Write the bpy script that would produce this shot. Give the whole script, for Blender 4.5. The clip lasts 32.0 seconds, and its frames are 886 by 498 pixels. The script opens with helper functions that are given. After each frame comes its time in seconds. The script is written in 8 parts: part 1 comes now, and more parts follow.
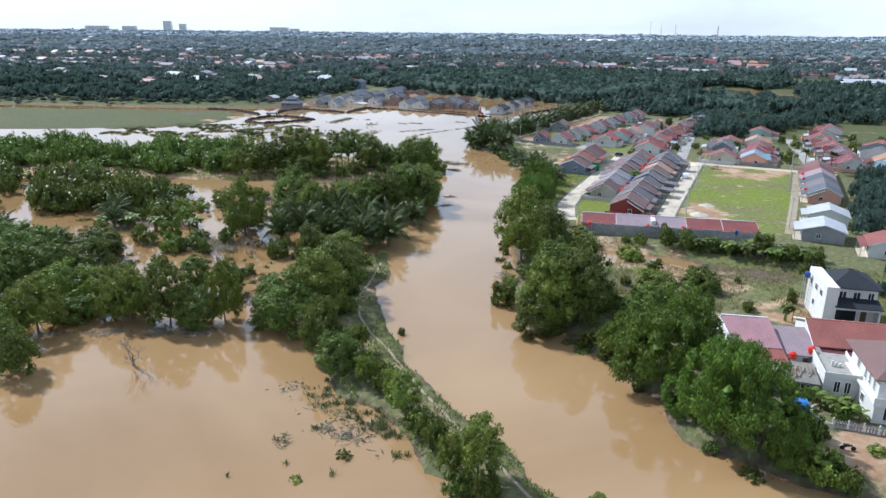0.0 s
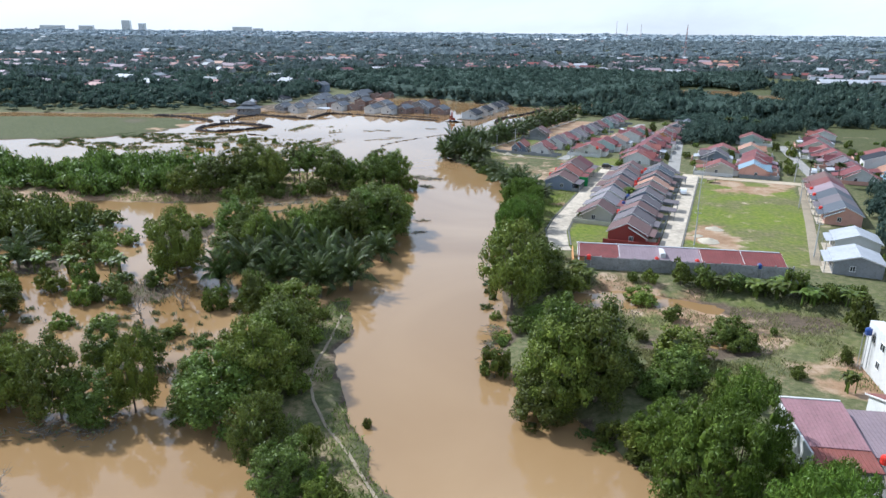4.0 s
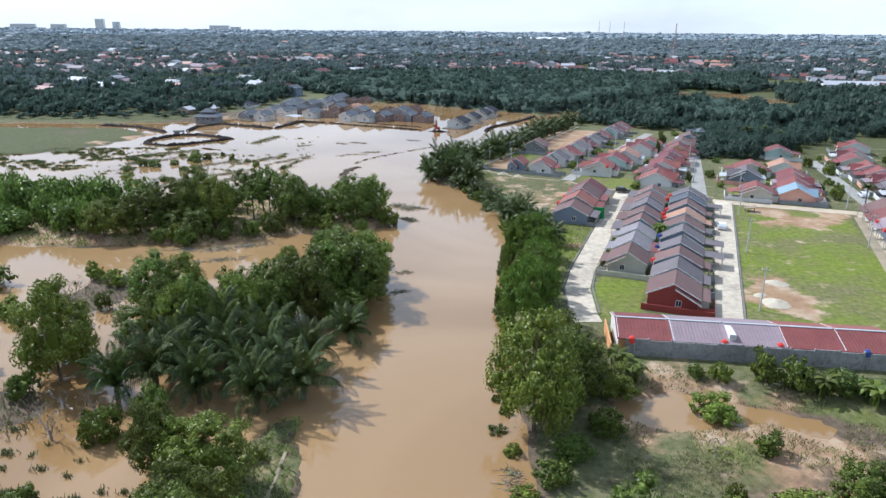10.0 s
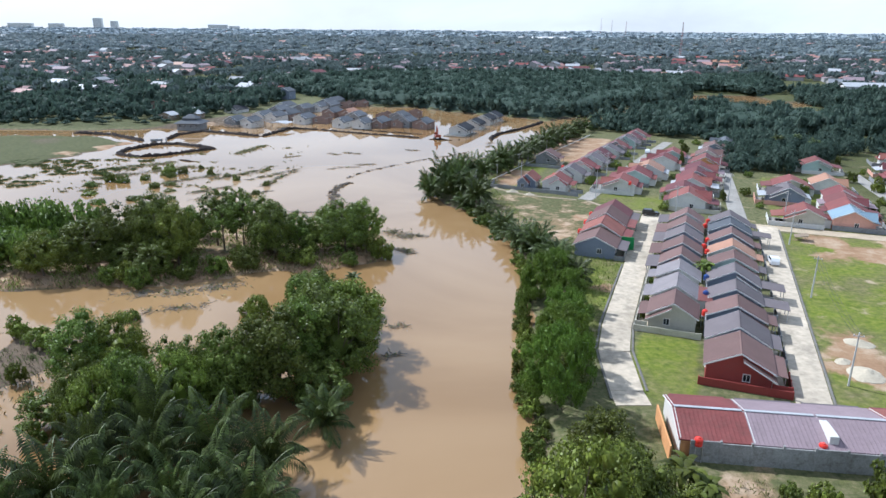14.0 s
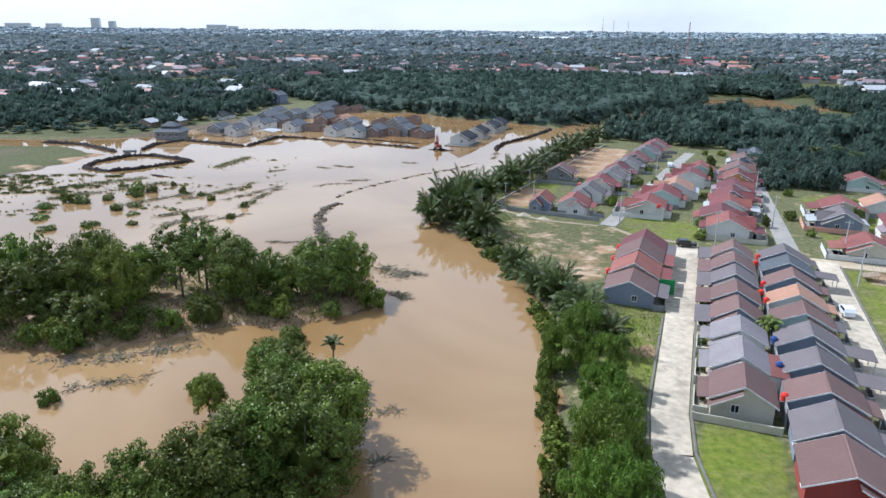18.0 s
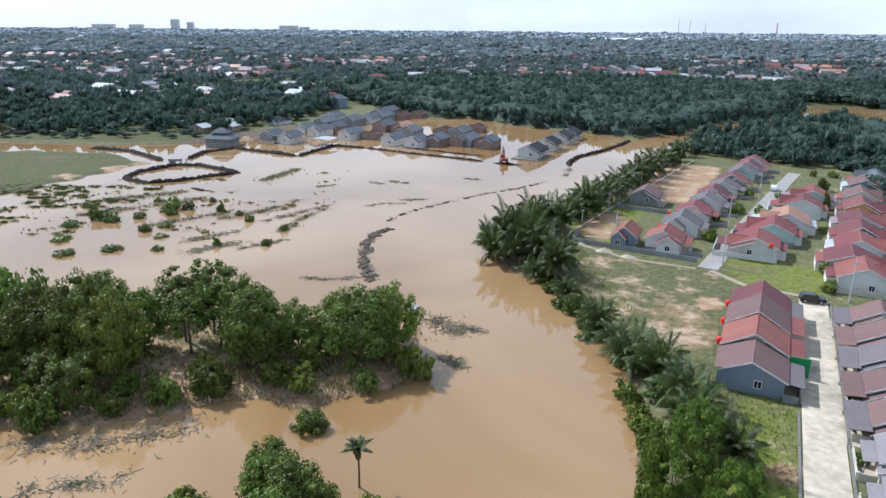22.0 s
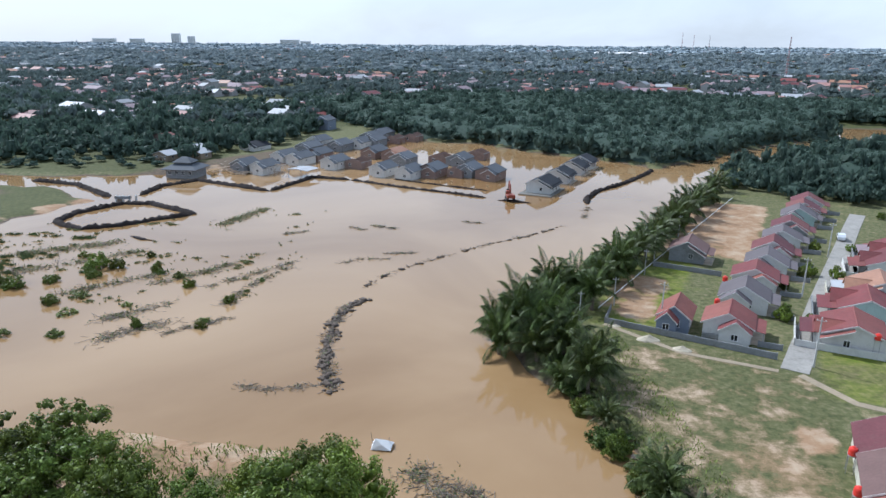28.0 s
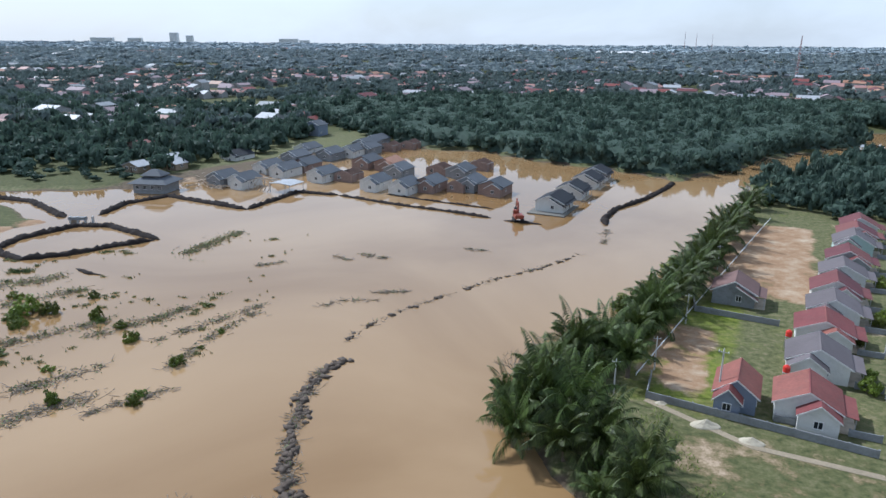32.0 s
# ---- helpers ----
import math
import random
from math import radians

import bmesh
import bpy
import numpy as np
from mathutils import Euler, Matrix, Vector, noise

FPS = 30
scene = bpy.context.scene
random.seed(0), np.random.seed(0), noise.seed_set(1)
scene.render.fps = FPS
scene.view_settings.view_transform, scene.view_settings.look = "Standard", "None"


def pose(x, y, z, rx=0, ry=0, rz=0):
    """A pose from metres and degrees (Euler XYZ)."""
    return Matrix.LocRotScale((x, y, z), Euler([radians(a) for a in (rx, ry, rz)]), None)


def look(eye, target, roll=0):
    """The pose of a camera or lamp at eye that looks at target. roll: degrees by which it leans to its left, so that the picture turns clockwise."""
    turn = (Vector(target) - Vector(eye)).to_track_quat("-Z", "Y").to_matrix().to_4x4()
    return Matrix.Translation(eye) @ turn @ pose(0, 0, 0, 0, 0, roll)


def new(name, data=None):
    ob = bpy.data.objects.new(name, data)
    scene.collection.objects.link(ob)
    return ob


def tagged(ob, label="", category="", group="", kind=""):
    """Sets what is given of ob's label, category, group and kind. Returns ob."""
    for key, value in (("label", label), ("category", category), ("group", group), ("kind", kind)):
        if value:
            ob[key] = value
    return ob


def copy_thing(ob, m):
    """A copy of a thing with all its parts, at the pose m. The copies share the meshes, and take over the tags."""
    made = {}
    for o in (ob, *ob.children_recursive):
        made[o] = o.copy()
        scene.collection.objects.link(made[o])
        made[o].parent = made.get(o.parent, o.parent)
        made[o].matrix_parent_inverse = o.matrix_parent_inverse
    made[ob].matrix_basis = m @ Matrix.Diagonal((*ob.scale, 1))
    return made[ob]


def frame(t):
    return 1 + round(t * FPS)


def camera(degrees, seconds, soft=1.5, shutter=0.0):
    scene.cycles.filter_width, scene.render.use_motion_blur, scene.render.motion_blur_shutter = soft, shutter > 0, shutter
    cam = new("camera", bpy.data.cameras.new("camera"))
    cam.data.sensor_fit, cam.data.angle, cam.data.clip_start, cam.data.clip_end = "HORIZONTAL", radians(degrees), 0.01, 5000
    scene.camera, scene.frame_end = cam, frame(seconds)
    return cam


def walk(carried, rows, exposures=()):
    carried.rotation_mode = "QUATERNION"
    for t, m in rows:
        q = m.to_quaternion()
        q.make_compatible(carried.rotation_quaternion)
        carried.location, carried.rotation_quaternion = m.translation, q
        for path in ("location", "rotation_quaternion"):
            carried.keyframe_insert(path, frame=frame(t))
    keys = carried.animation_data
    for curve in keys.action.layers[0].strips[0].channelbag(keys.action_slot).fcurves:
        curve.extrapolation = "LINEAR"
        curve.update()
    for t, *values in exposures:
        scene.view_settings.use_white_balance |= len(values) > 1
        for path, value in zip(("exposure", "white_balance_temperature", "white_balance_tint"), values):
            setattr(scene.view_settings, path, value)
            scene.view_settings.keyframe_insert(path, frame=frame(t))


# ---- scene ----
cam = camera(65.6, 32.0)
walk(cam, [
    (0, pose(1.22, 4.31, 49.0, 72.12, -0.51, 4.33)),
    (0.5, pose(0.77, 7.76, 49.0, 72.12, -0.51, 3.52)),
    (1, pose(0.35, 11.20, 49.0, 72.13, -0.51, 2.95)),
    (2, pose(-0.42, 18.09, 49.0, 72.13, -0.50, 2.55)),
    (3, pose(-1.09, 24.96, 49.0, 72.12, -0.50, 2.12)),
    (4.5, pose(-1.94, 35.26, 49.0, 72.10, -0.49, 1.39)),
    (5.5, pose(-2.41, 42.11, 49.0, 72.09, -0.49, 0.88)),
    (6.5, pose(-2.81, 48.96, 49.0, 72.07, -0.49, 0.42)),
    (7.5, pose(-3.15, 55.80, 49.0, 72.05, -0.48, 0.11)),
    (9, pose(-3.57, 66.04, 49.0, 72.02, -0.48, 0.10)),
    (11, pose(-3.98, 79.67, 49.0, 71.98, -0.47, 0.10)),
    (13, pose(-4.27, 93.27, 49.0, 71.95, -0.46, 0.10)),
    (15.5, pose(-4.55, 110.23, 49.0, 71.93, -0.45, 0.10)),
    (17, pose(-4.72, 120.38, 49.0, 71.93, -0.45, 0.10)),
    (18.5, pose(-4.89, 130.53, 49.0, 71.93, -0.44, 0.09)),
    (20, pose(-5.10, 140.65, 49.0, 71.94, -0.44, 0.18)),
    (20.5, pose(-5.18, 144.03, 49.0, 71.95, -0.43, 0.59)),
    (21, pose(-5.27, 147.40, 49.0, 71.95, -0.43, 1.69)),
    (21.5, pose(-5.36, 150.77, 49.0, 71.96, -0.43, 3.95)),
    (22, pose(-5.47, 154.13, 49.0, 71.96, -0.43, 5.54)),
    (22.5, pose(-5.57, 157.50, 49.0, 71.97, -0.43, 5.69)),
    (23, pose(-5.69, 160.87, 49.0, 71.97, -0.42, 5.69)),
    (23.5, pose(-5.82, 164.23, 49.0, 72.45, -0.42, 5.68)),
    (24, pose(-5.95, 167.59, 49.0, 73.01, -0.42, 5.68)),
    (25, pose(-6.26, 174.31, 49.0, 73.02, -0.42, 5.68)),
    (26.5, pose(-6.79, 184.38, 49.0, 73.03, -0.41, 5.68)),
    (28, pose(-7.45, 194.44, 49.0, 73.03, -0.41, 5.67)),
    (30, pose(-8.51, 207.84, 49.0, 73.01, -0.40, 5.67)),
    (32, pose(-9.81, 221.21, 49.0, 72.96, -0.39, 5.67)),
], exposures=((0.0, 0.19, 5440, 8.0), (16.0, 0.18, 5480, 8.5), (24.0, 0.10, 5480, 8.5), (28.0, -0.02, 5400, 8.0), (32.0, -0.11, 5400, 7.5)))

# ---- world, sun ----
SUN_AZ, SUN_EL = radians(-56.0), radians(45.0)   # azimuth from +y, towards +x
world = bpy.data.worlds.new("sky")
scene.world = world
world.use_nodes = True
wn = world.node_tree.nodes
sky = wn.new("ShaderNodeTexSky")
sky.sky_type, sky.sun_disc = "NISHITA", False
sky.sun_elevation, sky.sun_rotation = SUN_EL, SUN_AZ
sky.air_density, sky.dust_density, sky.ozone_density = 1.0, 1.6, 1.0
veil = wn.new("ShaderNodeMix")          # thin white overcast in front of the blue
veil.data_type = "RGBA"
cloud = wn.new("ShaderNodeTexNoise")
cloud.inputs["Scale"].default_value, cloud.inputs["Detail"].default_value = 2.6, 7.0
cloud.inputs["Roughness"].default_value, cloud.inputs["Distortion"].default_value = 0.55, 0.4
dirn = wn.new("ShaderNodeTexCoord")
flat = wn.new("ShaderNodeVectorMath")
flat.operation = "MULTIPLY"
flat.inputs[1].default_value = (1.0, 1.0, 2.4)
world.node_tree.links.new(dirn.outputs["Generated"], flat.inputs[0])
world.node_tree.links.new(flat.outputs["Vector"], cloud.inputs["Vector"])
cover = wn.new("ShaderNodeMapRange")
cover.inputs["From Min"].default_value, cover.inputs["From Max"].default_value = 0.36, 0.66
cover.inputs["To Min"].default_value, cover.inputs["To Max"].default_value = 0.55, 0.9
world.node_tree.links.new(cloud.outputs["Fac"], cover.inputs["Value"])
world.node_tree.links.new(cover.outputs["Result"], veil.inputs["Factor"])
# the overcast is brightest in the haze low over the land and thins towards the zenith
level = wn.new("ShaderNodeSeparateXYZ")
world.node_tree.links.new(dirn.outputs["Generated"], level.inputs["Vector"])
haze = wn.new("ShaderNodeValToRGB")
he = haze.color_ramp.elements
he[0].position, he[0].color = 0.0, (0.90, 0.92, 0.945, 1)
he[1].position, he[1].color = 1.0, (0.43, 0.48, 0.56, 1)
mid = he.new(0.30)
mid.color = (0.80, 0.87, 0.96, 1)
world.node_tree.links.new(level.outputs["Z"], haze.inputs["Fac"])
lift = wn.new("ShaderNodeVectorMath")
lift.operation = "SCALE"
lift.inputs["Scale"].default_value = 10.0
world.node_tree.links.new(haze.outputs["Color"], lift.inputs[0])
world.node_tree.links.new(lift.outputs["Vector"], veil.inputs["B"])
world.node_tree.links.new(sky.outputs["Color"], veil.inputs["A"])
world.node_tree.links.new(veil.outputs["Result"], wn["Background"].inputs["Color"])
wn["Background"].inputs["Strength"].default_value = 0.116

sun = new("sun", bpy.data.lights.new("sun", "SUN"))
sun.data.energy, sun.data.angle, sun.data.color = 4.9, radians(1.2), (1.0, 0.95, 0.88)
to_sun = Vector((math.sin(SUN_AZ) * math.cos(SUN_EL), math.cos(SUN_AZ) * math.cos(SUN_EL), math.sin(SUN_EL)))
sun.matrix_world = look(to_sun * 300, (0, 0, 0))

# ---- materials ----
def material(name, col, rough=0.8, metal=0.0, var=0.25, scale=1.0, bump=0.0, rnd=0.0, hue=0.0, spec=0.5,
             translucent=0.0, stain=0.0, island=0.0, courses=0.0):
    """A Principled surface whose colour varies at two scales, with fine relief."""
    m = bpy.data.materials.new(name)
    m.use_nodes = True
    n, l = m.node_tree.nodes, m.node_tree.links
    b = n["Principled BSDF"]
    b.inputs["Roughness"].default_value, b.inputs["Metallic"].default_value = rough, metal
    b.inputs["Specular IOR Level"].default_value = spec
    tc = n.new("ShaderNodeTexCoord")
    geo = n.new("ShaderNodeNewGeometry")
    big, fine = n.new("ShaderNodeTexNoise"), n.new("ShaderNodeTexNoise")
    for t, s, d in ((big, 0.35 * scale, 4.0), (fine, 3.2 * scale, 6.0)):
        t.inputs["Scale"].default_value, t.inputs["Detail"].default_value = s, d
        l.new(geo.outputs["Position"], t.inputs["Vector"])
    add = n.new("ShaderNodeMath")
    add.operation = "ADD"
    l.new(big.outputs["Fac"], add.inputs[0])
    l.new(fine.outputs["Fac"], add.inputs[1])
    ramp = n.new("ShaderNodeMapRange")
    ramp.inputs["From Min"].default_value, ramp.inputs["From Max"].default_value = 0.6, 1.4
    ramp.inputs["To Min"].default_value, ramp.inputs["To Max"].default_value = 1 - var, 1 + var
    l.new(add.outputs[0], ramp.inputs["Value"])
    hsv = n.new("ShaderNodeHueSaturation")
    hsv.inputs["Color"].default_value = (*col, 1)
    value = ramp.outputs["Result"]
    if rnd or hue:
        info = n.new("ShaderNodeObjectInfo")
        rr = n.new("ShaderNodeMapRange")
        rr.inputs["To Min"].default_value, rr.inputs["To Max"].default_value = 1 - rnd, 1 + rnd
        l.new(info.outputs["Random"], rr.inputs["Value"])
        mul = n.new("ShaderNodeMath")
        mul.operation = "MULTIPLY"
        l.new(value, mul.inputs[0])
        l.new(rr.outputs["Result"], mul.inputs[1])
        value = mul.outputs[0]
        if hue:
            hh = n.new("ShaderNodeMapRange")
            hh.inputs["To Min"].default_value, hh.inputs["To Max"].default_value = 0.5 - hue, 0.5 + hue
            l.new(info.outputs["Random"], hh.inputs["Value"])
            l.new(hh.outputs["Result"], hsv.inputs["Hue"])
    if island:
        ri = n.new("ShaderNodeMapRange")
        ri.inputs["To Min"].default_value, ri.inputs["To Max"].default_value = 1 - island, 1 + island
        l.new(geo.outputs["Random Per Island"], ri.inputs["Value"])
        mul = n.new("ShaderNodeMath")
        mul.operation = "MULTIPLY"
        l.new(value, mul.inputs[0])
        l.new(ri.outputs["Result"], mul.inputs[1])
        value = mul.outputs[0]
    l.new(value, hsv.inputs["Value"])
    colour = hsv.outputs["Color"]
    if stain:
        st = n.new("ShaderNodeTexNoise")
        st.inputs["Scale"].default_value, st.inputs["Detail"].default_value = 0.9 * scale, 8.0
        st.inputs["Roughness"].default_value = 0.7
        l.new(geo.outputs["Position"], st.inputs["Vector"])
        sr = n.new("ShaderNodeMapRange")
        sr.inputs["From Min"].default_value, sr.inputs["From Max"].default_value = 0.5, 0.72
        sr.inputs["To Max"].default_value = stain
        l.new(st.outputs["Fac"], sr.inputs["Value"])
        mx = n.new("ShaderNodeMix")
        mx.data_type = "RGBA"
        mx.inputs["B"].default_value = (0.11, 0.095, 0.075, 1)
        l.new(sr.outputs["Result"], mx.inputs["Factor"])
        l.new(colour, mx.inputs["A"])
        colour = mx.outputs["Result"]
    l.new(colour, b.inputs["Base Color"])
    if bump:
        bp = n.new("ShaderNodeBump")
        bp.inputs["Strength"].default_value, bp.inputs["Distance"].default_value = bump, 0.06
        l.new(fine.outputs["Fac"], bp.inputs["Height"])
        l.new(bp.outputs["Normal"], b.inputs["Normal"])
    if translucent:
        tr = n.new("ShaderNodeBsdfTranslucent")
        mix = n.new("ShaderNodeMixShader")
        mix.inputs["Fac"].default_value = translucent
        l.new(colour, tr.inputs["Color"])
        l.new(b.outputs["BSDF"], mix.inputs[1])
        l.new(tr.outputs["BSDF"], mix.inputs[2])
        l.new(mix.outputs["Shader"], n["Material Output"].inputs["Surface"])
    return m


def water_material():
    m = bpy.data.materials.new("muddy_water")
    m.use_nodes = True
    n, l = m.node_tree.nodes, m.node_tree.links
    b = n["Principled BSDF"]
    geo = n.new("ShaderNodeNewGeometry")
    # silt tones, their blotches strengthened to imitate clouds reflected in the water
    silt_cloud = n.new("ShaderNodeTexNoise")
    silt_cloud.inputs["Scale"].default_value, silt_cloud.inputs["Detail"].default_value = 0.013, 6.0
    silt_cloud.inputs["Distortion"].default_value = 0.8
    l.new(geo.outputs["Position"], silt_cloud.inputs["Vector"])
    ramp = n.new("ShaderNodeValToRGB")
    ramp.color_ramp.elements[0].position, ramp.color_ramp.elements[0].color = 0.36, (0.238, 0.138, 0.055, 1)
    ramp.color_ramp.elements[1].position, ramp.color_ramp.elements[1].color = 0.66, (0.358, 0.231, 0.114, 1)
    l.new(silt_cloud.outputs["Fac"], ramp.inputs["Fac"])
    l.new(ramp.outputs["Color"], b.inputs["Base Color"])
    b.inputs["Roughness"].default_value, b.inputs["IOR"].default_value = 0.035, 1.48
    b.inputs["Specular IOR Level"].default_value = 0.6
    wave = n.new("ShaderNodeTexNoise")
    wave.inputs["Scale"].default_value, wave.inputs["Detail"].default_value = 0.9, 4.0
    l.new(geo.outputs["Position"], wave.inputs["Vector"])
    bp = n.new("ShaderNodeBump")
    bp.inputs["Strength"].default_value, bp.inputs["Distance"].default_value = 0.06, 0.05
    l.new(wave.outputs["Fac"], bp.inputs["Height"])
    l.new(bp.outputs["Normal"], b.inputs["Normal"])
    return m


def ground_material():
    """Grass, bare earth and wet mud, mixed by the zones laid on the ground's vertices and broken up by noise."""
    m = bpy.data.materials.new("earth_and_grass")
    m.use_nodes = True
    n, l = m.node_tree.nodes, m.node_tree.links
    b = n["Principled BSDF"]
    b.inputs["Roughness"].default_value, b.inputs["Specular IOR Level"].default_value = 0.92, 0.2
    geo = n.new("ShaderNodeNewGeometry")
    zone = n.new("ShaderNodeAttribute")
    zone.attribute_name = "zone"
    sep = n.new("ShaderNodeSeparateColor")
    l.new(zone.outputs["Color"], sep.inputs["Color"])
    wet = zone.outputs["Alpha"]

    def noise_of(scale, detail, rough=0.6):
        t = n.new("ShaderNodeTexNoise")
        t.inputs["Scale"].default_value, t.inputs["Detail"].default_value = scale, detail
        t.inputs["Roughness"].default_value = rough
        l.new(geo.outputs["Position"], t.inputs["Vector"])
        return t.outputs["Fac"]

    def ramp_of(fac, *stops):
        r = n.new("ShaderNodeValToRGB")
        e = r.color_ramp.elements
        while len(e) < len(stops):
            e.new(0.5)
        for k, (p, c) in zip(e, stops):
            k.position, k.color = p, (*c, 1)
        l.new(fac, r.inputs["Fac"])
        return r.outputs["Color"]

    def blend(fac, a, c):
        x = n.new("ShaderNodeMix")
        x.data_type = "RGBA"
        l.new(fac, x.inputs["Factor"])
        l.new(a, x.inputs["A"])
        l.new(c, x.inputs["B"])
        return x.outputs["Result"]

    def broken(chan, fac, lo=0.35, hi=0.65):
        s = n.new("ShaderNodeMath")
        s.operation = "ADD"
        l.new(chan, s.inputs[0])
        l.new(fac, s.inputs[1])
        r = n.new("ShaderNodeMapRange")
        r.inputs["From Min"].default_value, r.inputs["From Max"].default_value = lo + 0.45, hi + 0.45
        l.new(s.outputs[0], r.inputs["Value"])
        return r.outputs["Result"]

    n1, n2, n3 = noise_of(0.16, 10, 0.72), noise_of(0.9, 8, 0.7), noise_of(0.055, 8, 0.7)
    scrub = ramp_of(n2, (0.3, (0.05, 0.062, 0.024)), (0.5, (0.12, 0.122, 0.052)), (0.72, (0.22, 0.185, 0.11)))
    lush = ramp_of(n2, (0.28, (0.065, 0.098, 0.012)), (0.5, (0.145, 0.178, 0.022)), (0.75, (0.24, 0.235, 0.055)))
    dry = ramp_of(n2, (0.28, (0.075, 0.08, 0.028)), (0.5, (0.145, 0.135, 0.055)), (0.75, (0.26, 0.22, 0.12)))
    patch = n.new("ShaderNodeMapRange")
    patch.inputs["From Min"].default_value, patch.inputs["From Max"].default_value = 0.42, 0.62
    l.new(n3, patch.inputs["Value"])
    grass = blend(patch.outputs["Result"], lush, dry)
    soil = ramp_of(n1, (0.3, (0.22, 0.12, 0.065)), (0.5, (0.32, 0.205, 0.12)), (0.7, (0.48, 0.38, 0.27)))
    mud = ramp_of(n2, (0.3, (0.06, 0.045, 0.03)), (0.7, (0.17, 0.125, 0.085)))
    col = blend(broken(sep.outputs["Red"], n1), scrub, grass)
    meadow = ramp_of(n2, (0.3, (0.040, 0.048, 0.017)), (0.5, (0.076, 0.082, 0.029)), (0.75, (0.130, 0.116, 0.050)))
    col = blend(broken(wet, n1), col, meadow)
    col = blend(broken(sep.outputs["Blue"], n1), col, mud)
    col = blend(broken(sep.outputs["Green"], n1, 0.45, 0.6), col, soil)
    l.new(col, b.inputs["Base Color"])
    bp = n.new("ShaderNodeBump")
    bp.inputs["Strength"].default_value, bp.inputs["Distance"].default_value = 0.7, 0.25
    l.new(n2, bp.inputs["Height"])
    l.new(bp.outputs["Normal"], b.inputs["Normal"])
    return m


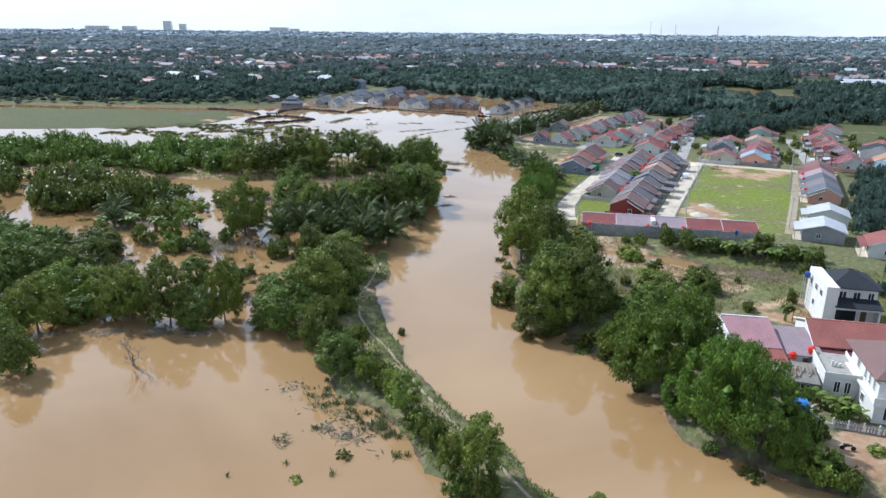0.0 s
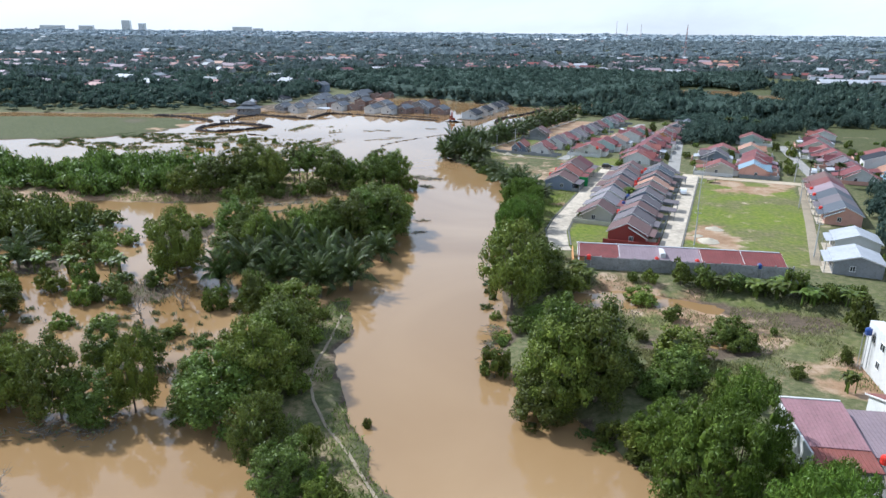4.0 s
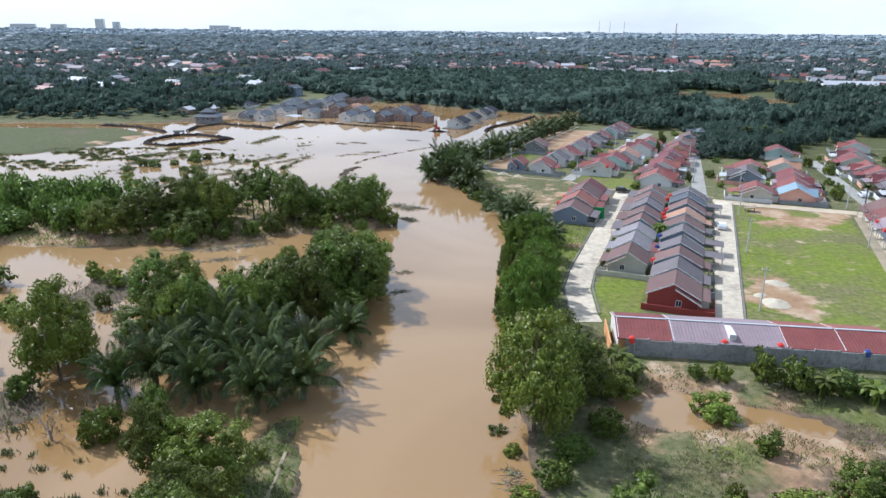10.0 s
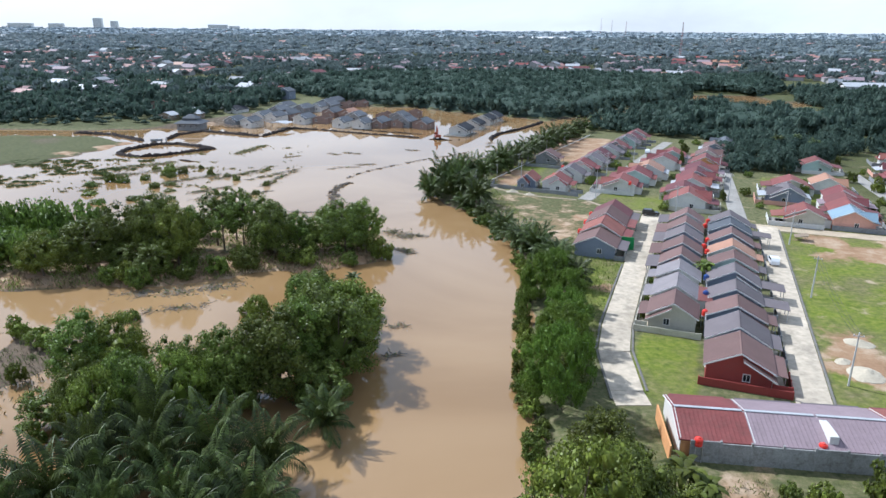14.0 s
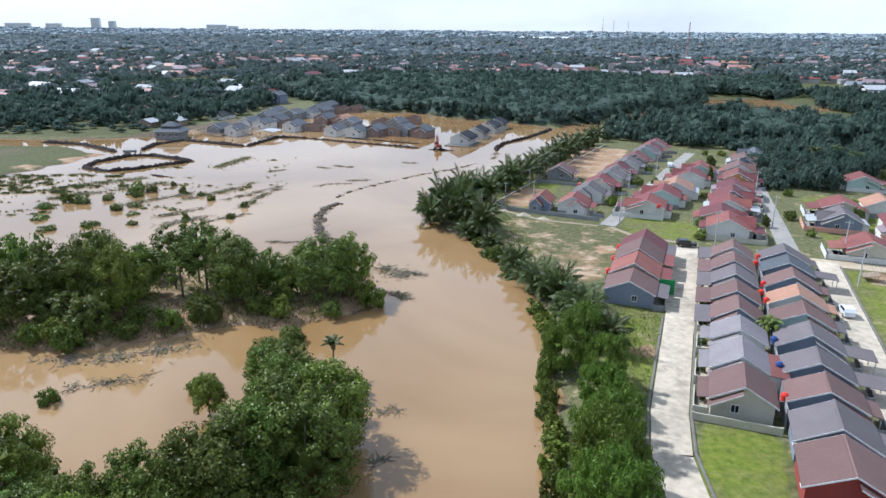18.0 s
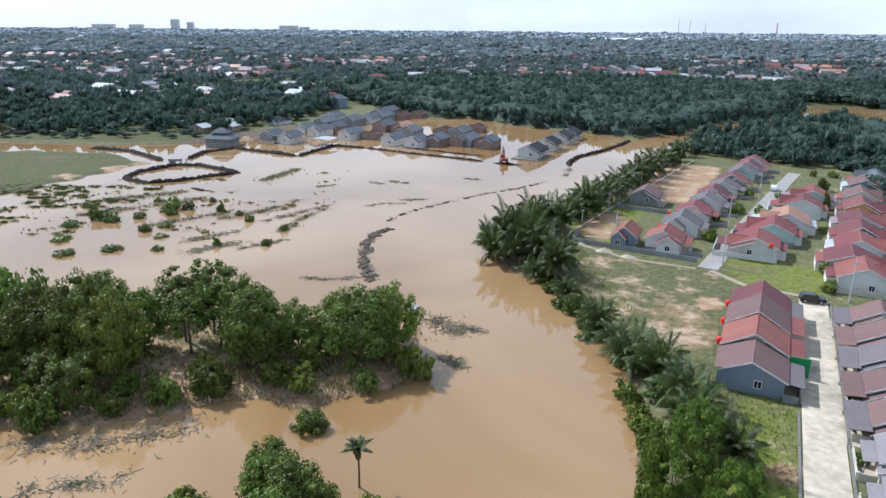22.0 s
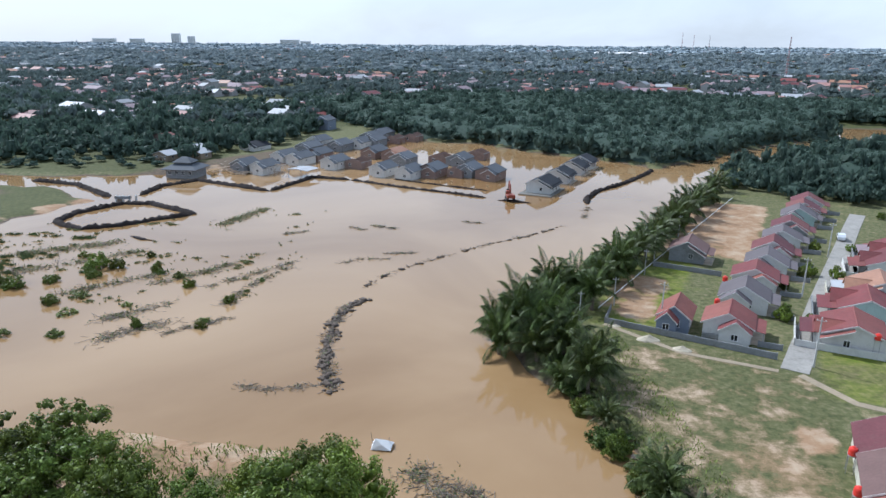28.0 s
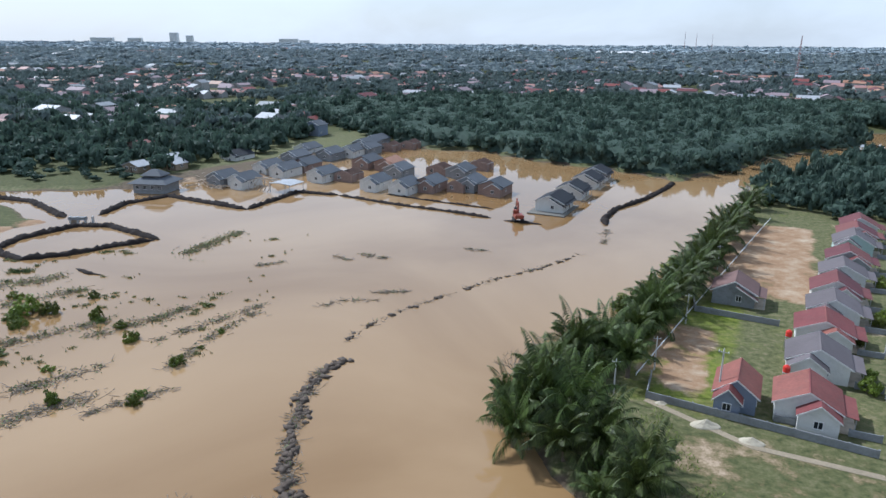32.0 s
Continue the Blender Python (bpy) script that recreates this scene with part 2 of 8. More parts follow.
WATER, EARTH = water_material(), ground_material()
M = {
    "concrete_grey": material("darker_grey_concrete", (0.30, 0.28, 0.25), 0.9, var=0.2, scale=0.8, bump=0.3, stain=0.5),
    "dry_reed": material("dry_reeds", (0.26, 0.20, 0.115), 0.9, var=0.35, island=0.4, translucent=0.15, spec=0.2),
    "concrete": material("concrete", (0.50, 0.425, 0.325), 0.9, var=0.32, scale=0.3, bump=0.3, stain=0.55, rnd=0.05),
    "gutter": material("gutter_concrete", (0.16, 0.15, 0.13), 0.9, var=0.3, bump=0.3),
    "dirt": material("dirt_track", (0.44, 0.355, 0.25), 0.95, var=0.3, bump=0.5),
    "path": material("trodden_earth", (0.29, 0.235, 0.16), 0.95, var=0.3, bump=0.5),
    "render_white": material("white_plaster", (0.62, 0.605, 0.57), 0.85, var=0.07, stain=0.18, bump=0.1),
    "render_cream": material("cream_plaster", (0.52, 0.49, 0.40), 0.85, var=0.08, stain=0.2, bump=0.1),
    # blue-grey that gables show in shade, put into the wall colour
    "render_shade_blue": material("shade_blue_grey_plaster", (0.20, 0.23, 0.29), 0.85, var=0.08, stain=0.2, bump=0.1),
    "render_grey": material("grey_cement_wall", (0.24, 0.245, 0.25), 0.9, var=0.2, stain=0.5, bump=0.2),
    "cement_stained": material("weather_stained_cement", (0.27, 0.265, 0.255), 0.92, var=0.35, scale=1.4, stain=0.85, bump=0.3, rnd=0.12),
    "render_red": material("red_painted_wall", (0.27, 0.045, 0.035), 0.8, var=0.08, stain=0.15, bump=0.1),
    "render_pink": material("salmon_plaster", (0.62, 0.34, 0.26), 0.85, var=0.08, stain=0.2, bump=0.1),
    "render_green": material("green_plaster", (0.02, 0.24, 0.06), 0.7, var=0.08, stain=0.12),
    "render_mint": material("mint_plaster", (0.42, 0.53, 0.49), 0.85, var=0.08, stain=0.2),
    "render_orange": material("orange_plaster", (0.62, 0.30, 0.12), 0.85, var=0.08, stain=0.2),
    "brick": material("raw_brick", (0.25, 0.175, 0.145), 0.95, var=0.25, scale=2.5, bump=0.4, stain=0.3),
    "roof_brown": material("brown_metal_tile", (0.155, 0.092, 0.082), 0.72, spec=0.3, var=0.14, bump=0.15, stain=0.15, rnd=0.12),
    "roof_red": material("red_metal_tile", (0.205, 0.066, 0.058), 0.65, spec=0.25, var=0.25, bump=0.15, stain=0.3, rnd=0.2, hue=0.012),
    "roof_maroon": material("maroon_metal_tile", (0.150, 0.048, 0.048), 0.65, spec=0.25, var=0.22, bump=0.15, stain=0.25, rnd=0.2, hue=0.012),
    "roof_rust": material("faded_orange_roof", (0.33, 0.17, 0.105), 0.6, var=0.22, bump=0.15, stain=0.25, rnd=0.1),
    "roof_grey": material("grey_metal_tile", (0.132, 0.112, 0.116), 0.72, spec=0.3, var=0.14, bump=0.15, stain=0.15, rnd=0.14),
    "roof_mauve": material("mauve_metal_tile", (0.25, 0.19, 0.205), 0.72, spec=0.3, var=0.14, bump=0.15, stain=0.18, rnd=0.1),
    "roof_zinc": material("pale_zinc_sheet", (0.40, 0.405, 0.42), 0.55, spec=0.3, var=0.16, bump=0.15, stain=0.3),
    "roof_lilac": material("lilac_grey_metal_tile", (0.225, 0.20, 0.205), 0.65, spec=0.3, var=0.14, bump=0.15, stain=0.25),
    "roof_pink": material("faded_pink_sheet", (0.30, 0.165, 0.175), 0.65, spec=0.3, var=0.2, bump=0.15, stain=0.3),
    "roof_slate": material("blue_grey_roof_tile", (0.10, 0.108, 0.122), 0.75, spec=0.2, var=0.15, bump=0.15, rnd=0.12),
    "roof_black": material("black_roof_tile", (0.028, 0.030, 0.036), 0.75, spec=0.2, var=0.2, bump=0.15),
    "roof_blue": material("blue_tarpaulin", (0.20, 0.28, 0.34), 0.5, var=0.15, bump=0.2),
    "tarp_blue": material("bright_blue_plastic_sheet", (0.02, 0.13, 0.42), 0.45, var=0.12, bump=0.2),
    "trim": material("white_fascia_board", (0.72, 0.70, 0.67), 0.7, var=0.08),
    "frame": material("white_window_frame", (0.75, 0.74, 0.72), 0.5, var=0.04),
    "door": material("dark_brown_door", (0.10, 0.055, 0.03), 0.5, var=0.2),
    "steel": material("galvanised_steel", (0.42, 0.42, 0.42), 0.45, metal=0.6, var=0.12),
    "iron": material("black_iron", (0.03, 0.03, 0.03), 0.5, metal=0.3, var=0.2),
    "tank_red": material("red_plastic_tank", (0.62, 0.035, 0.02), 0.35, var=0.06),
    "tank_blue": material("blue_plastic_tank", (0.025, 0.06, 0.22), 0.35, var=0.06),
    "pole": material("concrete_pole", (0.46, 0.45, 0.43), 0.8, var=0.1),
    "wood": material("weathered_timber", (0.26, 0.20, 0.14), 0.9, var=0.35, bump=0.3),
    "timber_pale": material("fresh_pale_timber", (0.40, 0.32, 0.24), 0.9, var=0.3, island=0.3, bump=0.2),
    "mud": material("dark_dredged_mud", (0.028, 0.022, 0.020), 0.95, spec=0.15, var=0.4, scale=1.5, bump=0.8),
    "bark": material("grey_brown_bark", (0.13, 0.10, 0.075), 0.95, var=0.3, bump=0.5),
    "root_mud": material("mud_and_roots", (0.085, 0.062, 0.046), 0.9, var=0.4, scale=1.5, bump=0.8),
    "waste": material("rough_dry_weeds", (0.24, 0.235, 0.10), 0.85, var=0.35, island=0.45, translucent=0.4, spec=0.2),
    "twig": material("dead_twigs", (0.22, 0.185, 0.145), 0.95, var=0.4, island=0.3),
    "leaf": material("broad_leaves", (0.108, 0.139, 0.025), 0.45, var=0.34, scale=0.6, rnd=0.3, hue=0.02, island=0.5, translucent=0.22, spec=0.2),
    "leaf_light": material("light_green_leaves", (0.152, 0.190, 0.030), 0.45, var=0.3, scale=0.6, rnd=0.18, hue=0.012, island=0.4, translucent=0.16, spec=0.2),
    "bamboo": material("bamboo_leaves", (0.104, 0.160, 0.022), 0.45, var=0.3, scale=0.5, rnd=0.12, hue=0.01, island=0.4, translucent=0.16, spec=0.2),
    "palm": material("palm_fronds", (0.062, 0.084, 0.020), 0.5, var=0.25, rnd=0.2, hue=0.012, island=0.5, translucent=0.15, spec=0.28),
    "leaf_dark": material("dark_broad_leaves", (0.078, 0.104, 0.024), 0.45, var=0.3, scale=0.6, rnd=0.3, hue=0.02, island=0.5, translucent=0.2, spec=0.2),
    "grass": material("bank_grass", (0.19, 0.235, 0.060), 0.8, var=0.35, island=0.45, translucent=0.2, spec=0.2),
    "meadow_weed": material("green_meadow_weeds", (0.085, 0.115, 0.045), 0.8, var=0.35, island=0.4, translucent=0.2, spec=0.2),
    "reed": material("drowned_grass", (0.17, 0.185, 0.085), 0.8, var=0.35, island=0.45, translucent=0.2, spec=0.2),
    # forest green shifted towards blue-grey: slight distance haze put into the colour
    "woods": material("forest_haze_canopy", (0.070, 0.106, 0.080), 0.75, var=0.22, scale=0.12, island=0.14, spec=0.3, translucent=0.38),
    # distance haze painted in: town and horizon trees get paler, bluer base colours
    "woods_town_haze": material("town_haze_canopy", (0.122, 0.156, 0.146), 0.75, var=0.2, scale=0.05, island=0.14, spec=0.3, translucent=0.35),
    "woods_horizon_haze": material("horizon_haze_canopy", (0.29, 0.34, 0.37), 0.8, var=0.2, scale=0.02, island=0.2, spec=0.3),
    # far roofs and walls muted in colour to imitate haze over the town
    "roof_haze_red": material("hazed_red_roof", (0.33, 0.175, 0.15), 0.7, var=0.15, scale=0.1),
    "roof_haze_grey": material("hazed_grey_roof", (0.21, 0.22, 0.235), 0.6, var=0.15, scale=0.1),
    "wall_haze": material("hazed_wall", (0.36, 0.35, 0.34), 0.8, var=0.1, scale=0.1),
    # middle tier of the painted haze, between town trees and horizon
    "woods_far_haze": material("far_haze_canopy", (0.20, 0.24, 0.25), 0.75, var=0.2, scale=0.03, island=0.14, spec=0.3, translucent=0.3),
    # near-white stands in for the haze that pales the tower blocks
    "wall_tower_haze": material("haze_white_tower_wall", (0.78, 0.79, 0.80), 0.8, var=0.05, scale=0.1),
    "sand": material("heaped_sand", (0.46, 0.40, 0.30), 0.95, var=0.15, bump=0.4),
    "car_black": material("black_car_paint", (0.012, 0.012, 0.016), 0.2, var=0.05),
    "car_white": material("white_car_paint", (0.75, 0.76, 0.78), 0.25, var=0.03),
    "rubber": material("tyre_rubber", (0.02, 0.02, 0.02), 0.9, var=0.1),
    "digger": material("orange_machine_paint", (0.24, 0.05, 0.025), 0.4, var=0.12, stain=0.3),
    "tarp": material("white_tarpaulin", (0.76, 0.74, 0.72), 0.6, var=0.08),
    "red_metal": material("red_painted_metal", (0.40, 0.03, 0.02), 0.5, var=0.1),
}
GLASS = bpy.data.materials.new("dark_window_glass")
GLASS.use_nodes = True
gb = GLASS.node_tree.nodes["Principled BSDF"]
gb.inputs["Base Color"].default_value = (0.02, 0.024, 0.028, 1)
gb.inputs["Roughness"].default_value = 0.06
M["glass"] = GLASS

# ---- building helpers ----
TURN = -20.5                     # heading of both estates, degrees
SA, CA = math.sin(radians(-TURN)), math.cos(radians(-TURN))
rng = np.random.default_rng(7)


def W(u, v):
    """Estate plan (u along the streets, v across them) to the world."""
    return 30 + u * SA + v * CA, 185 + u * CA - v * SA


def raw_mesh(name, verts, faces, mats, index=None):
    """A mesh from arrays: verts n x 3, faces m x 3 or m x 4."""
    me = bpy.data.meshes.new(name)
    verts, faces = np.asarray(verts, np.float32), np.asarray(faces, np.int32)
    k = faces.shape[1]
    me.vertices.add(len(verts))
    me.vertices.foreach_set("co", verts.ravel())
    me.loops.add(faces.size)
    me.loops.foreach_set("vertex_index", faces.ravel())
    me.polygons.add(len(faces))
    me.polygons.foreach_set("loop_start", np.arange(len(faces), dtype=np.int32) * k)
    for m in mats:
        me.materials.append(m)
    if index is not None:
        me.polygons.foreach_set("material_index", np.asarray(index, np.int32))
    me.update(calc_edges=True)
    return me


class Geo:
    """Collects boxes, tubes and slabs into one mesh."""

    def __init__(self):
        self.v, self.f = [], []

    def poly(self, verts, faces):
        o = len(self.v)
        self.v += [tuple(p) for p in verts]
        self.f += [tuple(i + o for i in q) for q in faces]
        return self

    def box(self, x0, x1, y0, y1, z0, z1, b=0.0):
        """A box; with b its upper rim is chamfered."""
        if b:
            ring = lambda d, z: [(x0 + d, y0 + d, z), (x1 - d, y0 + d, z), (x1 - d, y1 - d, z), (x0 + d, y1 - d, z)]
            v = ring(0, z0) + ring(0, z1 - b) + ring(b, z1)
            f = [(3, 2, 1, 0), (8, 9, 10, 11)]
            for r in (0, 4):
                f += [(r + i, r + (i + 1) % 4, r + 4 + (i + 1) % 4, r + 4 + i) for i in range(4)]
            return self.poly(v, f)
        v = [(x, y, z) for z in (z0, z1) for x, y in ((x0, y0), (x1, y0), (x1, y1), (x0, y1))]
        return self.poly(v, [(3, 2, 1, 0), (4, 5, 6, 7), (0, 1, 5, 4), (1, 2, 6, 5), (2, 3, 7, 6), (3, 0, 4, 7)])

    def prism(self, outline, y0, y1):
        """An outline in x and z, drawn from y0 to y1."""
        n = len(outline)
        v = [(x, y0, z) for x, z in outline] + [(x, y1, z) for x, z in outline]
        f = [tuple(range(n)), tuple(range(2 * n - 1, n - 1, -1))]
        f += [(i + n, (i + 1) % n + n, (i + 1) % n, i) for i in range(n)]
        return self.poly(v, f)

    def tube(self, pts, radii, n=6):
        pts = [Vector(p) for p in pts]
        o = len(self.v)
        for i, p in enumerate(pts):
            d = (pts[min(i + 1, len(pts) - 1)] - pts[max(i - 1, 0)]).normalized()
            a = d.orthogonal().normalized()
            c = d.cross(a)
            for k in range(n):
                t = 2 * math.pi * k / n
                self.v.append(tuple(p + (a * math.cos(t) + c * math.sin(t)) * radii[i]))
        for i in range(len(pts) - 1):
            for k in range(n):
                self.f.append((o + i * n + k, o + i * n + (k + 1) % n, o + (i + 1) * n + (k + 1) % n, o + (i + 1) * n + k))
        self.f.append(tuple(o + k for k in reversed(range(n))))
        self.f.append(tuple(o + (len(pts) - 1) * n + k for k in range(n)))
        return self

    def lathe(self, prof, n=14, x=0.0, y=0.0):
        """A profile of (radius, z) turned round an upright axis."""
        o = len(self.v)
        for r, z in prof:
            for k in range(n):
                t = 2 * math.pi * k / n
                self.v.append((x + r * math.cos(t), y + r * math.sin(t), z))
        for i in range(len(prof) - 1):
            for k in range(n):
                self.f.append((o + i * n + k, o + i * n + (k + 1) % n, o + (i + 1) * n + (k + 1) % n, o + (i + 1) * n + k))
        self.f.append(tuple(o + k for k in reversed(range(n))))
        self.f.append(tuple(o + (len(prof) - 1) * n + k for k in range(n)))
        return self

    def mesh(self, name, mat):
        me = bpy.data.meshes.new(name)
        me.from_pydata(self.v, [], self.f)
        me.materials.append(mat)
        me.update()
        return me

    def top(self, name, mat, m=None):
        ob = new(name, self.mesh(name, mat))
        if m is not None:
            ob.matrix_world = m
        return ob

    def part(self, name, mat, parent, label="", m=None):
        ob = new(name, self.mesh(name, mat))
        ob.parent = parent
        if m is not None:
            ob.matrix_local = m
        return tagged(ob, label)


def empty(name, m, label, category, group=""):
    ob = new(name)
    ob.matrix_world = m
    ob.empty_display_size = 0.3
    return tagged(ob, label, category, group)


# ---- the lie of the land ----
EAST = [(95, -60), (70, 35), (52, 58), (39.4, 71), (31.8, 73.6), (25.1, 79.7), (23.5, 88.9), (20.5, 98.3), (13, 109), (7.6, 114), (5, 126),
        (3, 135), (2.9, 158), (6, 175), (6, 188), (8, 205), (10.5, 229), (10.8, 249), (8.4, 264), (3, 280), (-5, 291), (-11.8, 303),
        (-12.6, 311), (-6, 330), (9.6, 342), (25.6, 370), (39, 389), (60, 433), (76, 479), (108, 512), (170, 556), (5200, 600), (5200, -400), (120, -400)]
NORTH = [(-5200, 424), (-165, 424), (-135, 432), (-120, 446), (-98, 444), (-92, 470), (-78, 505), (-64, 540), (-23, 528), (1, 505),
         (29, 490), (50, 470), (79, 493), (105, 528), (165, 575), (5200, 640), (5200, 5400), (-5200, 5400)]
FIELD = [(-5200, 300), (-260, 318), (-170, 335), (-150, 346), (-142, 368), (-134, 392), (-158, 411), (-5200, 418)]
DIKE = [(48, -60), (44, 20), (22, 52), (10.4, 68.5), (7.3, 73), (3.5, 79), (-2.7, 87.7), (-9.6, 97.4), (-12.4, 104), (-16.6, 115), (-19.2, 126),
        (-19.4, 137), (-19.8, 146), (-20.4, 153.5), (-24.6, 152.5), (-27.4, 146.5), (-36, 146), (-38.5, 141), (-35, 134), (-33, 124), (-30.5, 112), (-27.5, 103), (-19.6, 89.6), (-10.2, 80.3), (-6.7, 74.5), (-2.3, 69.6), (6, 60), (14, 46), (24, -60)]
MARSH = [(-24, 113), (-40, 109), (-53, 107.7), (-65, 107.7), (-72, 99), (-95, 84), (-150, 70), (-420, 60), (-420, 210), (-110, 212), (-66, 205.5), (-46.7, 206),
         (-32, 211), (-25, 222), (-16.8, 214.8), (-13.8, 201), (-13.6, 192), (-16, 183), (-19, 165), (-22, 150), (-23, 130)]
ISLE = [(-420, 226), (-120, 220), (-76, 221.6), (-57, 223.5), (-46, 229), (-37, 233), (-30, 229.5), (-25, 236.5), (-17.4, 239.2), (-15.7, 247), (-17, 258), (-20, 267),
        (-35, 268.5), (-60, 271), (-75, 268), (-100, 266), (-420, 275)]


def signed(px, py, poly):
    """Distance to a polygon's edge, positive inside."""
    inside = np.zeros(px.shape, bool)
    best = np.full(px.shape, 1e12)
    n = len(poly)
    for i in range(n):
        (ax, ay), (bx, by) = poly[i], poly[(i + 1) % n]
        dx, dy = bx - ax, by - ay
        t = np.clip(((px - ax) * dx + (py - ay) * dy) / (dx * dx + dy * dy), 0, 1)
        best = np.minimum(best, (px - ax - t * dx) ** 2 + (py - ay - t * dy) ** 2)
        cross = (ay > py) != (by > py)
        inside ^= cross & (px < dx * (py - ay) / (dy if dy else 1e-9) + ax)
    return np.where(inside, 1, -1) * np.sqrt(best)


def waves(px, py, s, seed):
    """Cheap smooth noise from a few crossed waves, about -1 to 1."""
    r = np.random.default_rng(seed)
    out = np.zeros(px.shape)
    for k in range(7):
        a, f = r.uniform(0, 6.28), s * r.uniform(0.6, 1.9)
        out += np.sin((px * np.cos(a) + py * np.sin(a)) * f + r.uniform(0, 6.28) + 1.3 * np.sin((py * np.cos(a) - px * np.sin(a)) * f * 0.7))
    return out / 3.2


def smooth(d, a, b):
    t = np.clip((d - a) / (b - a), 0, 1)
    return t * t * (3 - 2 * t)


def uv_of(px, py):
    dx, dy = px - 30, py - 185
    return dx * SA + dy * CA, dx * CA - dy * SA


def height(px, py):
    px, py = np.asarray(px, float), np.asarray(py, float)
    jag = 1.3 * waves(px, py, 0.35, 3)
    e, n = signed(px, py, EAST) + jag, signed(px, py, NORTH) + jag
    u, v = uv_of(px, py)
    low = smooth(-u, 19, 26) * smooth(u, -62, -50) * (1 - smooth(v, 55, 75))
    full = 1.2 - 0.95 * low + low * 0.22 * waves(px, py, 0.16, 5)
    pool = smooth(-np.hypot((px - 29) / 10.5, (py - 154) / 6.5) + 0.22 * waves(px, py, 0.5, 21), -1.05, -0.6)
    full = full - 0.62 * pool
    villa = smooth(-u, 56, 66)
    full = full * (1 - villa) + 1.5 * villa
    z = -0.9 + (0.9 + full) * smooth(e, -2.0, 7.0)
    z = np.maximum(z, -0.9 + 2.1 * smooth(n, -2, 10) + 6 * smooth(n, 200, 1800))
    # a pond behind the wood
    z = z - 3.2 * smooth(-np.hypot((px - 198) / 32, (py - 590) / 44), -1.1, -0.85)
    f = signed(px, py, FIELD) + 2 * jag
    z = np.maximum(z, -0.9 + 1.3 * smooth(f, -2.5, 4) + 0.15 * smooth(f, 4, 8) * waves(px, py, 0.1, 8))
    crest = 1.65 - 0.40 * smooth(py, 112, 130) - 0.12 * smooth(py, 140, 152) + 0.18 * smooth(py, 112, 124) * waves(px, py, 0.7, 19)
    z = np.maximum(z, -0.9 + crest * smooth(signed(px, py, DIKE) + 0.8 * jag, -1.2, 2.2))
    s = signed(px, py, MARSH) + jag
    dip = 0.32 * smooth(-np.abs(py - 130), -26, -12) * smooth(-px, 30, 36) * smooth(px, -90, -70)
    z = np.maximum(z, -0.9 + smooth(s, -2, 3) * (0.64 - dip + 0.30 * waves(px, py, 0.14, 11)))
    s = signed(px, py, ISLE) + jag
    z = np.maximum(z, -0.9 + 1.45 * smooth(s, -2, 5) + 0.2 * smooth(s, 0, 4) * waves(px, py, 0.2, 12))
    return z


def spaced(lo, hi, far_lo, far_hi, step, grow=1.12):
    mid = list(np.arange(lo, hi + 0.01, step))
    a, d = [], step
    while (a[-1] if a else lo) > far_lo:
        d *= grow
        a.append((a[-1] if a else lo) - d)
    b, d = [], step
    while (b[-1] if b else hi) < far_hi:
        d *= grow
        b.append((b[-1] if b else hi) + d)
    return np.array(a[::-1] + mid + b)


def within(u, v, u0, u1, v0, v1, soft=2.0):
    return smooth(u, u0 - soft, u0 + soft) * smooth(-u, -u1 - soft, -u1 + soft) * smooth(v, v0 - soft, v0 + soft) * smooth(-v, -v1 - soft, -v1 + soft)


def blob(px, py, x, y, r):
    return smooth(-np.hypot(px - x, py - y) / r * (1 + 0.3 * waves(px, py, 0.5, 17)), -1.3, -0.1)


gx, gy = spaced(-175, 125, -5200, 5200, 2.0), spaced(40, 430, -500, 5300, 2.0)
GX, GY = np.meshgrid(gx, gy)
GZ = height(GX, GY)
idx = np.arange(GX.size).reshape(GX.shape)
quads = np.stack([idx[:-1, :-1], idx[:-1, 1:], idx[1:, 1:], idx[1:, :-1]], -1).reshape(-1, 4)
gmesh = raw_mesh("ground", np.stack([GX, GY, GZ], -1).reshape(-1, 3), quads, [EARTH])
UU, VV = uv_of(GX, GY)
grass_zone = 0.25 + 0 * GX
grass_zone = np.maximum(grass_zone, 1.0 * within(UU, VV, 2, 89, 19, 47))            # the open field
grass_zone = np.maximum(grass_zone, 0.95 * within(UU, VV, -5, 17, -8, 1))            # empty lot
grass_zone = np.maximum(grass_zone, 0.8 * within(UU, VV, -5, 52, -22, -14.5))        # verge by the river
grass_zone = np.maximum(grass_zone, 0.22 * within(UU, VV, 55, 108, -62, -26, 4))      # meadow
grass_zone = np.maximum(grass_zone, 0.95 * within(UU, VV, 98, 116, -28, -10))
grass_zone = np.maximum(grass_zone, 1.0 * within(UU, VV, 95, 160, 18, 40))
grass_zone = np.maximum(grass_zone, 0.8 * within(UU, VV, 108, 160, -66, -52))
grass_zone = np.maximum(grass_zone, 0.45 * within(UU, VV, -48, -20, 10, 90, 5))
grass_zone = np.maximum(grass_zone, 0.4 * smooth(signed(GX, GY, FIELD), 2, 12))
grass_zone = np.maximum(grass_zone, 0.34 * smooth(signed(GX, GY, DIKE), -1, 2))
soil_zone = 0 * GX
isle_in = signed(GX, GY, ISLE)
soil_zone = np.maximum(soil_zone, 0.60 * smooth(isle_in, -1, 2) * smooth(-isle_in, -16, -9))
soil_zone = np.maximum(soil_zone, 0.52 * smooth(isle_in, 0, 4))
